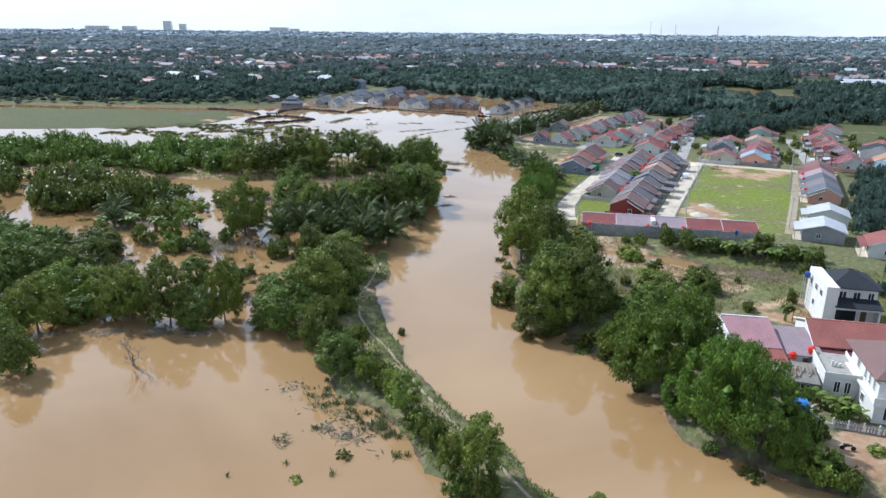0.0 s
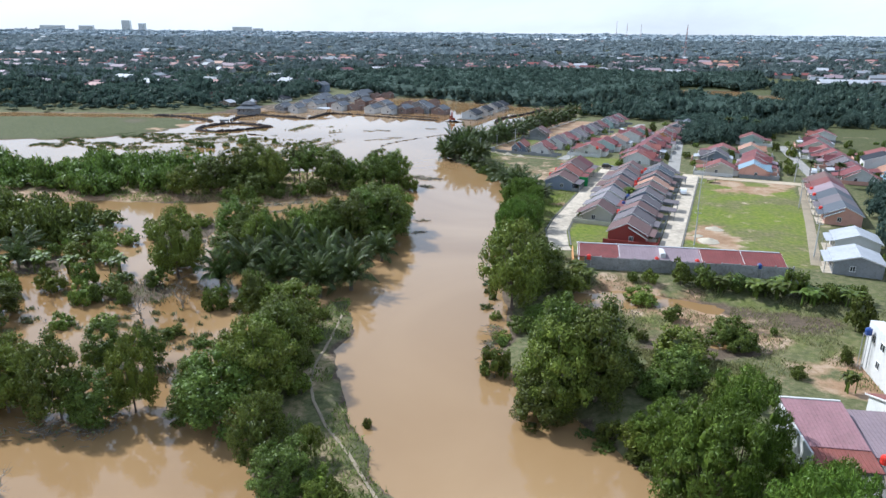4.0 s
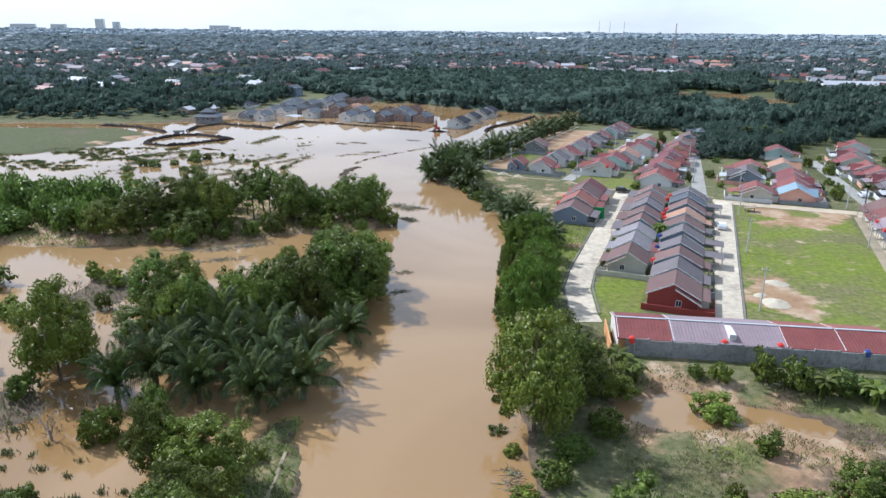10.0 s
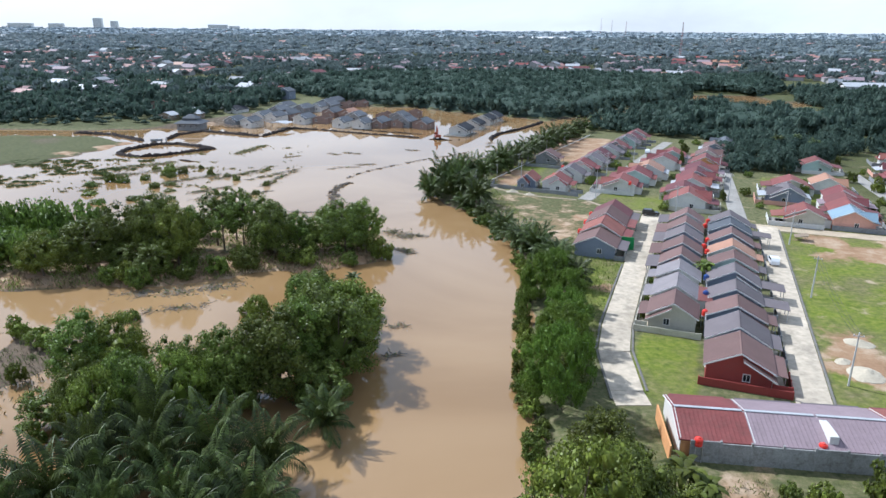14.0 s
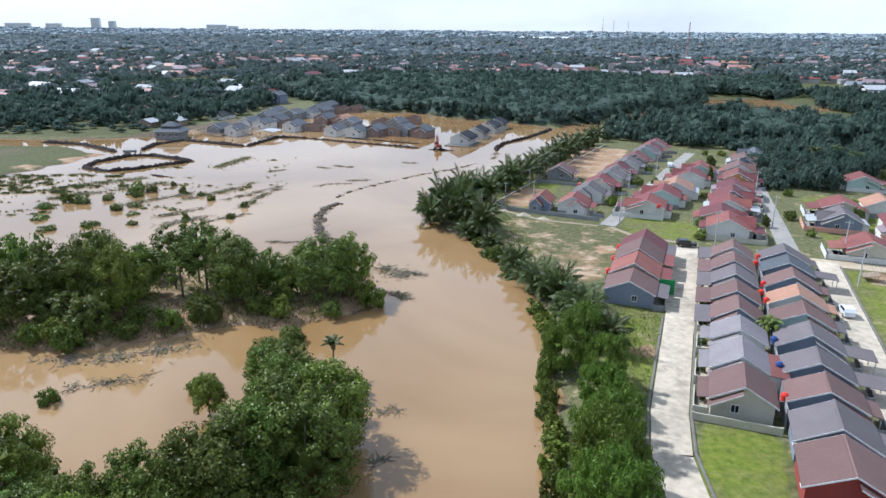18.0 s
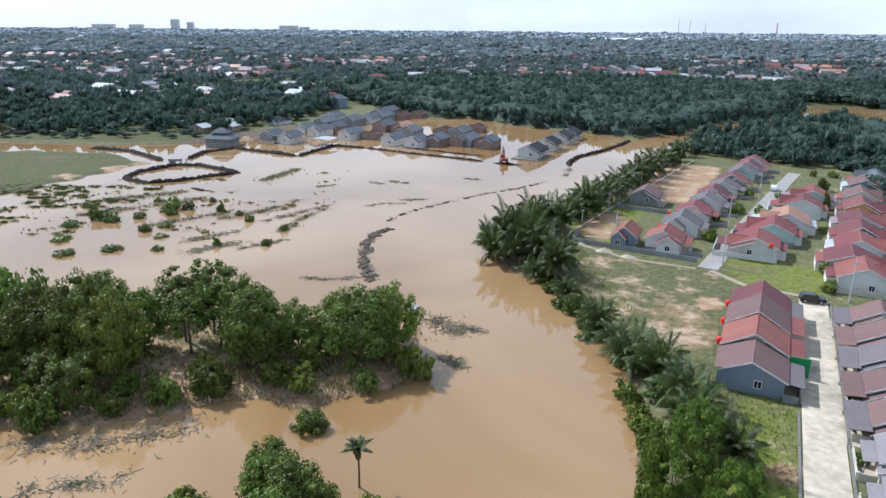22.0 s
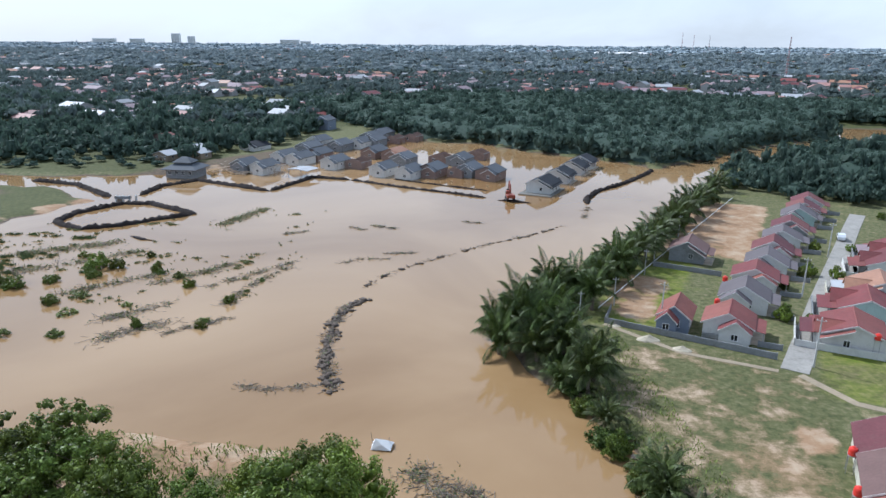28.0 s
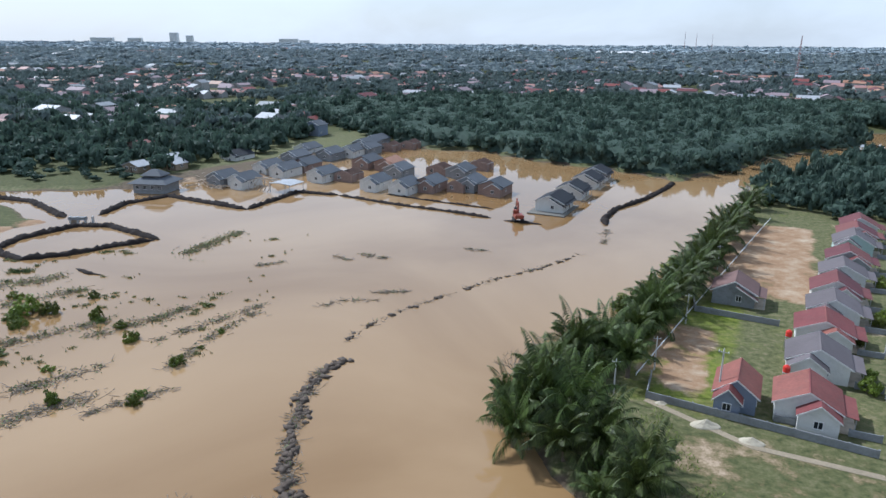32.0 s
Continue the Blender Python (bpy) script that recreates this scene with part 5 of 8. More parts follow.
def drift(name, label, pts, width, count, seed, leafy=0.2, category="debris"):
    """A drift of broken stems and mud clods along a line."""
    r = np.random.default_rng(seed)
    p = np.array(pts, float)
    count = int(count * 0.75)
    k = r.uniform(0, len(p) - 1.001, count)
    k = np.clip(k + 0.16 * np.sin(k * 11 + seed) + 0.08 * np.sin(k * 29), 0, len(p) - 1.001)
    i = k.astype(int)
    q = p[i] + (p[i + 1] - p[i]) * (k - i)[:, None] + r.normal(0, width, (count, 2)) * r.uniform(0.3, 1, (count, 1)) * (0.6 + 0.6 * np.sin(k * 17 + seed) ** 2)[:, None]
    root = empty(name, Matrix.Translation((*p.mean(0), 0)), label, category)
    q = q - p.mean(0)
    a = r.uniform(0, 6.28, count)
    d = np.stack([np.cos(a), np.sin(a), r.uniform(-0.05, 0.22, count)], -1) * r.uniform(0.3, 1.7, (count, 1))
    s = np.stack([-np.sin(a), np.cos(a), 0 * a], -1) * r.uniform(0.02, 0.05, (count, 1))
    c = np.concatenate([q, np.zeros((count, 1))], 1)
    u = np.array([0, 0, 0.05])
    v = np.stack([c - s, c + s, c + d + s, c + d - s, c + u, c + d + u], 1).reshape(-1, 3)
    o = np.arange(count)[:, None] * 6
    f = np.concatenate([o + [0, 1, 2, 3], o + [0, 3, 5, 4], o + [1, 4, 5, 2]])
    ob = tagged(new("tangle", raw_mesh("tangle", v, f, [M["twig"]])), kind="stuff")
    ob.parent = root
    m = max(4, int(count * leafy))
    c2 = np.concatenate([q[r.integers(0, count, m)] + r.normal(0, width * 0.4, (m, 2)), r.uniform(0.0, 0.35, (m, 1))], 1)
    lv, lf = leaf_quads(c2, np.tile([0, 0, 1.0], (m, 1)), 0.3, 0.13, r, 1.2)
    ob = tagged(new("weed", raw_mesh("weed", lv, lf, [M["reed"]])), kind="stuff")
    ob.parent = root
    return root


def mound(name, label, pts, width, hgt, mat, seed, kind="", category="levee", rough=0.3):
    """A heap drawn out along a line, uneven in width and height."""
    r = np.random.default_rng(seed)
    p = [Vector((*q, 0)) for q in pts]
    line = []
    for a, b in zip(p, p[1:]):
        k = max(1, int((b - a).length / 0.8))
        line += [a.lerp(b, i / k) for i in range(k)]
    line.append(p[-1])
    vs, fs, n = [], [], 9
    c = sum(line, Vector()) / len(line)
    for i, q in enumerate(line):
        d = (line[min(i + 2, len(line) - 1)] - line[max(i - 2, 0)]).normalized()
        s = Vector((d.y, -d.x, 0))
        taper = min(1, (i + 0.3) / 3, (len(line) - i - 0.7) / 3)
        w, h = width * r.uniform(0.75, 1.2) * max(0.3, taper), hgt * r.uniform(0.6, 1.25) * max(0.15, taper)
        for k in range(n):
            t = k / (n - 1) * 2 - 1
            z = -0.7 if abs(t) > 0.99 else h * (1 - t * t) * r.uniform(1 - rough, 1 + rough)
            w2 = q + s * (t * w / 2 * r.uniform(0.9, 1.1)) - c
            vs.append((w2.x, w2.y, z))
    for i in range(len(line) - 1):
        for k in range(n - 1):
            a = i * n + k
            fs.append((a, a + n, a + n + 1, a + 1))
    ob = new(name, raw_mesh(name, vs, fs, [mat]))
    ob.location = c
    return tagged(ob, label, category, kind=kind)


# drifts and mud in the open flood
def clods(name, label, pts, width, count, size, mat, seed):
    """A broken bank of wet lumps along a line, with gaps."""
    r = np.random.default_rng(seed)
    p = np.array(pts, float)
    k = r.uniform(0, len(p) - 1.001, count)
    k = k + 0.18 * np.sin(k * 9 + seed)
    k = np.clip(k, 0, len(p) - 1.001)
    i = k.astype(int)
    q = p[i] + (p[i + 1] - p[i]) * (k - i)[:, None] + r.normal(0, width, (count, 2)) - p.mean(0)
    pieces = []
    for x, y in q:
        s = size * r.uniform(0.4, 1.5)
        v, f = cube_core(np.zeros(3), np.ones(3) * 1.3, r)
        v = v * (1 + 0.3 * np.sin(v @ r.normal(0, 3, (3, 1)) + r.uniform(0, 6))) * np.array([s * r.uniform(0.7, 1.8), s, s * 0.55])
        a = r.uniform(0, 6.28)
        pieces.append((np.stack([v[:, 0] * np.cos(a) - v[:, 1] * np.sin(a) + x, v[:, 0] * np.sin(a) + v[:, 1] * np.cos(a) + y, v[:, 2] + r.uniform(-0.1, 0.12) * s], -1), f))
    ob = new(name, raw_mesh(name, *joined(pieces), [mat]))
    ob.location = (*p.mean(0), 0)
    return tagged(ob, label, "mud bank", kind="stuff")


clods("mud_bank", "broken bank of dark mud and roots in the flood", [(-31.8, 282), (-33.6, 285), (-35.2, 289), (-35.4, 293), (-37, 297), (-36.8, 302), (-38.3, 307), (-37.8, 311), (-36.6, 316), (-34.5, 318)], 0.5, 240, 0.36, M["root_mud"], 91)
clods("mud_bank", "broken line of mud clods in the flood", [(-36.6, 325.3), (-33, 334.3), (-28.3, 340.8), (-22.6, 347.8), (-14.1, 357.8), (-6.9, 364.1), (-1.9, 368.6), (7.2, 379.5)], 0.25, 120, 0.28, M["root_mud"], 90)
drift("drift_heap", "tangled roots and stems along a mud bank", [(-32.3, 283), (-36, 293), (-38, 305), (-37.3, 316)], 0.7, 800, 92, 0.1)
drift("drift_line", "thin line of floating stems", [(-46, 282), (-41, 281.5), (-34, 283.5)], 0.5, 240, 93, 0.1)
drift("drift_line", "broken line of floating stems", [(-36.6, 325.3), (-33, 334.3), (-28.3, 340.8), (-22.6, 347.8), (-14.1, 357.8), (-6.9, 364.1), (-1.9, 368.6), (7.2, 379.5)], 0.4, 260, 94, 0.1)
for k, (pts, w, n, lf) in enumerate((
        ([(-55, 341), (-62, 331), (-68, 322)], 0.9, 420, 0.3), ([(-55, 338), (-59, 327), (-60.5, 319), (-61, 313)], 0.9, 420, 0.3), ([(-68.8, 337), (-73, 331), (-80, 322)], 1.6, 460, 0.8),
        ([(-58, 306), (-61.5, 303), (-66, 298)], 0.8, 300, 0.1), ([(-72, 312), (-77, 306), (-80, 303)], 1.5, 420, 0.4), ([(-68, 303), (-72, 299.5), (-76, 294)], 1.5, 480, 0.2), ([(-80, 330), (-88, 322), (-95, 315)], 1.6, 460, 0.8),
        ([(-93, 345), (-105, 333), (-118, 322)], 2.2, 620, 1.2), ([(-85, 369), (-83, 378), (-80, 388)], 2.0, 460, 2.0), ([(-104, 350), (-112, 344), (-122, 338)], 2.2, 480, 1.6), ([(-35, 345), (-41, 344), (-45, 340)], 0.6, 160, 0.1), ([(-30, 350), (-36, 349)], 0.5, 140, 0.1),
        ([(-44, 374), (-38, 371)], 0.7, 200, 0.2), ([(-66, 362), (-60, 366)], 0.6, 120, 0.3), ([(-18, 265), (-12, 258)], 1.8, 420, 0.5), ([(-14, 250), (-11, 247)], 0.9, 260, 0.3), ([(-13, 262), (-9, 260)], 0.8, 160, 0.2), ([(-57, 213), (-48, 216)], 1.0, 220, 0.3),
        ([(-66, 221), (-55, 222), (-45, 227)], 2.0, 700, 0.3), ([(-13.5, 207), (-10.5, 208)], 0.5, 90, 0.2), ([(-13, 196), (-11, 197)], 0.4, 70, 0.2), ([(-20, 80), (-14, 77)], 0.8, 160, 0.4), ([(-26, 90), (-19, 84), (-12, 78)], 2.0, 130, 1.5), ([(-71, 103), (-55, 106), (-45, 107)], 1.6, 600, 0.2),
        ([(3, 128), (4.5, 140)], 1.0, 260, 0.4), ([(-50, 372), (-46, 369)], 0.5, 90, 0.2), ([(-20, 381), (-15, 380)], 0.5, 90, 0.2), ([(14, 388), (17.4, 405)], 0.7, 160, 0.1), ([(-24, 78), (-23, 75)], 0.3, 30, 0.6))):
    drift("drift_heap", "half-sunk tangle of dead stems and weeds" if lf < 0.5 else "half-drowned patch of weeds and grass", pts, w, n, 100 + k, lf)
many_plants(BUSH, [(-94.5, 309.7, 2.6, 2.4), (-97.5, 330.9, 3.4, 2.6), (-94.3, 294.3, 1.8, 2.4), (-83.9, 295.5, 1.6, 1.6), (-102.4, 289.9, 1.8, 2.4), (-60.8, 301.9, 2.0, 1.2), (-72.4, 321.4, 2.0, 1.2), (-83.4, 330, 2.2, 1.5), (-115, 311.5, 2.0, 2.4), (-107.4, 317.1, 2.2, 2.4), (-91, 314, 1.6, 2.2), (-88, 305, 1.2, 1.8), (-110, 300, 1.6, 2.4), (-122, 330, 1.6, 2.4),
                   (-93.3, 331.2, 3.2, 2.4), (-95, 325, 2.2, 1.8), (-98, 328, 2.0, 1.8), (-72.2, 300.8, 1.9, 1.3), (-76.9, 326.6, 1.9, 1.3), (-81.8, 328.6, 1.6, 1.2), (-72.0, 322.4, 1.9, 1.5), (-60.5, 314, 1.7, 1.3), (-61.1, 304.2, 1.4, 1.1), (-59.2, 320, 1.2, 0.9),
                   (-66, 338, 1.2, 1.2), (-58.5, 326.5, 1.0, 0.8), (-79, 310, 1.2, 1.0), (-102, 321, 2.2, 1.8), (-112, 318, 2.6, 2.0), (-105, 338, 1.6, 1.6), (-90, 340, 1.4, 1.4), (-20, 69, 0.9, 0.9), (-15.5, 74, 1.3, 1.1)])
# weeds all over the shallow western flood
def tussocks(name, label, places, mat, seed, hgt=0.7):
    """Clumps of thin blades that stand out of shallow water."""
    r = np.random.default_rng(seed)
    bits = []
    for x, y, rad in places:
        m = int(6 + 40 * rad * rad)
        a, q = r.uniform(0, 6.28, m), np.abs(r.normal(0, rad * 0.6, m))
        c = np.stack([x + q * np.cos(a), y + q * 0.7 * np.sin(a), np.zeros(m)], -1)
        b, h = r.uniform(0, 6.28, m), hgt * r.uniform(0.35, 1.1, (m, 1))
        d = np.stack([np.cos(b), np.sin(b), 0 * b], -1) * 0.07
        tip = np.concatenate([r.normal(0, 0.35, (m, 2)), np.ones((m, 1))], 1) * h
        v = np.stack([c - d - [0, 0, 0.1], c + d - [0, 0, 0.1], c + tip * 0.6 + d * 1.3, c + tip], 1).reshape(-1, 3)
        bits.append((v, np.arange(4 * m).reshape(-1, 4)))
    v, f = joined(bits)
    return tagged(new(name, raw_mesh(name, v, f, [mat])), label, "weeds", kind="stuff")


r = np.random.default_rng(97)
spots = []
for k in range(54):
    x = r.uniform(-135, -56)
    y = 296 + (x + 135) * 0.25 + r.uniform(0, 1) ** 1.3 * 80
    a = radians(46) + r.normal(0, 0.35)
    for q in range(int(r.integers(1, 7))):
        # ragged clumps strung along one line
        spots.append((x + q * 1.9 * np.cos(a) + r.normal(0, 0.9), y + q * 1.9 * np.sin(a) + r.normal(0, 0.9), 0.15 + r.uniform(0, 1.0) ** 3 * 1.5))
tussocks("drowned_weeds", "clumps of half-drowned weeds in shallow flood water", spots, M["reed"], 97, 0.42)
r = np.random.default_rng(96)
spots = []
while len(spots) < 330:
    x, y = r.uniform(-185, -112), r.uniform(306, 354)
    if y > 306 - (x + 120) * 0.12 and y < 354 and waves(np.array([x]), np.array([y]), 0.16, 23)[0] > -0.25:
        spots.append((x, y, r.uniform(0.7, 2.0)))
tussocks("drowned_meadow", "wide patch of half-drowned green weeds in shallow flood water", spots, M["meadow_weed"], 95, 0.55)
r = np.random.default_rng(98)
spots = [(r.uniform(-80, -33), r.uniform(114, 152), r.uniform(0.4, 1.5)) for k in range(120)]
spots += [(-36 - 2.2 * k + r.normal(0, 0.6), 131.5 + 0.6 * k + r.normal(0, 0.6), r.uniform(0.7, 1.5)) for k in range(11)]
spots += [(r.uniform(-120, -60), r.uniform(150, 205), r.uniform(0.5, 1.6)) for k in range(50)]
spots += [(-22 + 13 * t + r.normal(0, 1.6), 89 - 12 * t + r.normal(0, 1.6), r.uniform(0.3, 1.1)) for t in r.uniform(0, 1, 46)]
spots += [(-24.5, 76.5, 0.5), (-22, 72, 0.4), (-28, 69, 0.35), (-20.5, 79.5, 0.5), (-16, 70.5, 0.6)]
tussocks("marsh_tussocks", "tussocks of grey-green grass standing in shallow flood water", spots, M["reed"], 99)
LEVEE = "dark bank of freshly dredged mud"
mound("levee", LEVEE, [(-176, 419), (-156, 414.5), (-134, 397.5)], 3.0, 1.0, M["mud"], 121)
mound("levee", LEVEE, [(-126, 401), (-126, 416), (-118, 427), (-87, 413)], 2.8, 0.95, M["mud"], 122)
mound("levee", LEVEE, [(-87, 413), (-79.3, 438), (-65, 435.5)], 2.4, 0.9, M["mud"], 123)
mound("levee", LEVEE, [(-65, 435.5), (-44.6, 425), (-26.5, 417.8), (-14.6, 412)], 1.9, 0.6, M["mud"], 124)
mound("levee", LEVEE, [(-11, 409.5), (-0.4, 406.5)], 1.5, 0.5, M["mud"], 125)
mound("levee", LEVEE, [(-97, 379.5), (-107, 385), (-116, 390), (-125, 389.5), (-132, 376), (-131.5, 367), (-127.5, 363.5), (-120, 360.5), (-112, 365), (-105.5, 372.5), (-98, 379)], 2.8, 0.95, M["mud"], 126)
mound("levee", LEVEE, [(17.2, 407.5), (17.4, 414), (22.3, 427), (33, 441), (44, 460), (49, 471)], 2.4, 0.9, M["mud"], 127)
mound("levee", LEVEE, [(-104, 356), (-99, 353), (-96, 352.6)], 1.6, 0.45, M["mud"], 128)
mound("levee", LEVEE, [(-50, 439), (-38, 433), (-24, 427), (-14, 423)], 1.0, 0.4, M["mud"], 129)
SANDY = "heap of pale builder's sand"


def heap(x, y, rad, h, seed):
    r = np.random.default_rng(seed)
    n, rings = 18, 6
    vs, fs = [(0, 0, h)], []
    for i in range(1, rings + 1):
        t = i / rings
        for k in range(n):
            a = 2 * math.pi * k / n
            q = rad * t * (1 + 0.18 * math.sin(2 * a + seed) + r.normal(0, 0.04))
            vs.append((q * math.cos(a), q * math.sin(a) * 0.75, h * (1 - t) ** 1.2 * (1 + r.normal(0, 0.05)) - (0.25 if i == rings else 0)))
    fs += [(0, 1 + k, 1 + (k + 1) % n) for k in range(n)]
    for i in range(rings - 1):
        o = 1 + i * n
        fs += [(o + k, o + n + k, o + n + (k + 1) % n, o + (k + 1) % n) for k in range(n)]
    me = bpy.data.meshes.new("sand_mound")
    me.from_pydata(vs, [], fs)
    me.materials.append(M["sand"])
    ob = new("sand_mound", me)
    ob.location = (x, y, ground_z(x, y))
    tagged(ob, SANDY, "sand heap")


for k, (x, y, rad, h) in enumerate(((16.6, 302.7, 1.9, 1.0), (21.3, 299.3, 1.6, 0.8), (*W(25, 25), 2.6, 0.8), (*W(13.5, 24), 3.4, 0.9), (*W(17, 21.5), 1.6, 0.5), (12, 308, 1.0, 0.4))):
    heap(x, y, rad, h, 140 + k)

# ---- houses ----
LAST = []
def slope(side, w, ov, zr, ze, y0, y1, n=13, thick=0.09):
    """One roof pitch of overlapping courses, from the ridge at x=0 down to the eave."""
    g = Geo()
    x1 = side * (w / 2 + ov)
    drop = (zr - ze) * (w / 2 + ov) / (w / 2)
    pts = []
    for i in range(n):
        a, b = i / n, (i + 1) / n
        pts += [(x1 * a, zr - drop * a + (0.07 if i else 0.0)), (x1 * b, zr - drop * b + 0.07)]
    under = [(x1, zr - drop - thick), (0.0, zr - thick)]
    line = pts + under
    if side < 0:
        line = line[::-1]
    return g.prism(line[::-1], y0, y1)


def window(parent, x, y, z, w, h, face, panes=2, label=""):
    """A framed window on a wall; face: '-y', '+y', '-x' or '+x'."""
    turn = {"-y": 0, "+x": 90, "+y": 180, "-x": -90}[face]
    g = Geo()
    t = 0.07
    g.box(-w / 2, w / 2, -0.06, 0.02, h / 2 - t, h / 2).box(-w / 2 - 0.05, w / 2 + 0.05, -0.1, 0.02, -h / 2, -h / 2 + t)
    for k in range(panes + 1):
        cx = -w / 2 + t / 2 + (w - t) * k / panes
        g.box(cx - t / 2, cx + t / 2, -0.06, 0.02, -h / 2 + t, h / 2 - t)
    ob = g.part("window", M["frame"], parent, label, Matrix.Translation((x, y, z)) @ Matrix.Rotation(radians(turn), 4, "Z"))
    for k in range(panes):
        a = -w / 2 + t + (w - t) * k / panes
        Geo().box(a, a + (w - t) / panes - t, -0.03, 0.01, -h / 2 + t, h / 2 - t).part("pane", M["glass"], ob)
    return ob


def door(parent, x, y, z, face, mat="door", w=0.95, h=2.05):
    turn = {"-y": 0, "+x": 90, "+y": 180, "-x": -90}[face]
    ob = Geo().box(-w / 2 - 0.08, w / 2 + 0.08, -0.05, 0.02, 0, h + 0.08).part("door_frame", M["frame"], parent, "", Matrix.Translation((x, y, z)) @ Matrix.Rotation(radians(turn), 4, "Z"))
    Geo().box(-w / 2, w / 2, -0.08, -0.04, 0.02, h).box(w / 2 - 0.16, w / 2 - 0.08, -0.12, -0.08, 0.95, 1.05).part("door", M[mat], ob)
    return ob


def house(m, w, d, wall, roof, hw=3.0, hr=5.2, front="+x", porch=2.2, proof=None, label="", ov=0.45, base=-0.9, gable2=True, name="house",
          gwall=None, finished=True, group="houses of the estate", tall_gable=True, trim=True, win=True, reach=0.0):
    """A gabled bungalow, ridge along y: walls, roof pitches, ridge cap, fascia boards, openings, a porch towards its street."""
    root = empty(name, m, label, "house", group)
    LAST.append(root.name)
    t = 0.14
    pent = [(-w / 2, base), (w / 2, base), (w / 2, hw), (0, hr - 0.12), (-w / 2, hw)]
    for y0, y1 in ((-d / 2, -d / 2 + t), (d / 2 - t, d / 2)):
        Geo().prism(pent, y0, y1).part("gable_wall", M[gwall or wall], root)
    for s in (-1, 1):
        x0, x1 = sorted((s * w / 2, s * (w / 2 - t)))
        Geo().box(x0, x1, -d / 2 + t, d / 2 - t, base, hw - 0.02).part("side_wall", M[wall], root)
    og = 0.3
    if finished:
        for s in (-1, 1):
            slope(s, w, ov, hr, hw, -d / 2 - og, d / 2 + og).part("roof_pitch", M[roof], root)
        Geo().prism([(-0.16, hr - 0.03), (0.16, hr - 0.03), (0.05, hr + 0.09), (-0.05, hr + 0.09)], -d / 2 - og - 0.02, d / 2 + og + 0.02).part("ridge_cap", M[roof], root)
        if trim:
            k = (hr - hw) / (w / 2)
            for s in (-1, 1):
                for y in (-d / 2 - og - 0.05, d / 2 + og + 0.01):
                    xe = s * (w / 2 + ov)
                    ze = hr - k * (w / 2 + ov)
                    o = [(0, hr + 0.05), (xe, ze + 0.05), (xe, ze - 0.17), (0, hr - 0.17)]
                    Geo().prism(o if s < 0 else o[::-1], y, y + 0.04).part("fascia_board", M["trim"], root)
    sx = {"+x": 1, "-x": -1}.get(front, 0)
    if win:
        if sx:
            window(root, sx * (w / 2 + 0.02), -d * 0.25, 1.6, 1.6, 1.2, front)
            door(root, sx * (w / 2 + 0.02), d * 0.1, 0.1, front)
            window(root, sx * (w / 2 + 0.02), d * 0.34, 1.6, 1.0, 1.2, front)
            window(root, -sx * (w / 2 + 0.02), -d * 0.2, 1.7, 0.8, 0.9, "-x" if sx > 0 else "+x")
            window(root, sx * w * 0.12, -d / 2 - 0.02, 1.55, 1.0, 1.15, "-y")
        else:
            window(root, -w * 0.22, -d / 2 - 0.02, 1.6, 1.4, 1.2, "-y")
            door(root, w * 0.08, -d / 2 - 0.02, 0.1, "-y")
            window(root, w * 0.32, -d / 2 - 0.02, 1.6, 0.9, 1.2, "-y")
            window(root, w / 2 + 0.02, 0, 1.6, 1.2, 1.1, "+x")
    if porch and sx:
        zp = hr - (hr - hw) / (w / 2) * (w / 2 + ov) - 0.1
        pr = proof or roof
        x0, x1 = sx * (w / 2 + ov - 0.15), sx * (w / 2 + ov + porch)
        y0, y1 = -d / 2 + 0.2 - reach, d / 2 - 0.6 + reach
        o = [(x0, zp), (x1, zp - 0.3), (x1, zp - 0.38), (x0, zp - 0.08)]
        Geo().prism(o if sx < 0 else o[::-1], y0, y1).part("porch_roof", M[pr], root)
        for y in (y0 + 0.2, y1 - 0.2):
            Geo().box(x1 - sx * 0.3 - 0.06, x1 - sx * 0.3 + 0.06, y - 0.06, y + 0.06, base, zp - 0.33).part("porch_post", M["steel"], root)
        Geo().box(*sorted((sx * w / 2, x1)), y0, y1, base, 0.06, 0.02).part("porch_floor", M["concrete"], root)
    if gable2 and sx and finished:
        # a second, lower pair of pitches stepped forward over the front bay
        w2, h2 = w * 0.55, hr - 0.62
        k = (hr - hw) / (w / 2)
        y0, y1 = -d / 2 - og - 1.1, -d / 2 - og + 0.6
        g = Geo()
        x0, x1 = sx * w * 0.03, sx * (w / 2 + ov + 0.1)
        za, zb = h2, h2 - k * abs(x1)
        o = [(x0, za), (x1, zb), (x1, zb - 0.1), (x0, za - 0.1)]
        g.prism(o if sx < 0 else o[::-1], y0, y1).part("front_pitch", M[roof], root)
        o = [(x0, za + 0.04), (x1, zb + 0.04), (x1, zb - 0.16), (x0, za - 0.16)]
        Geo().prism(o if sx < 0 else o[::-1], y0 - 0.05, y0 - 0.01).part("fascia_board", M["trim"], root)
    return root


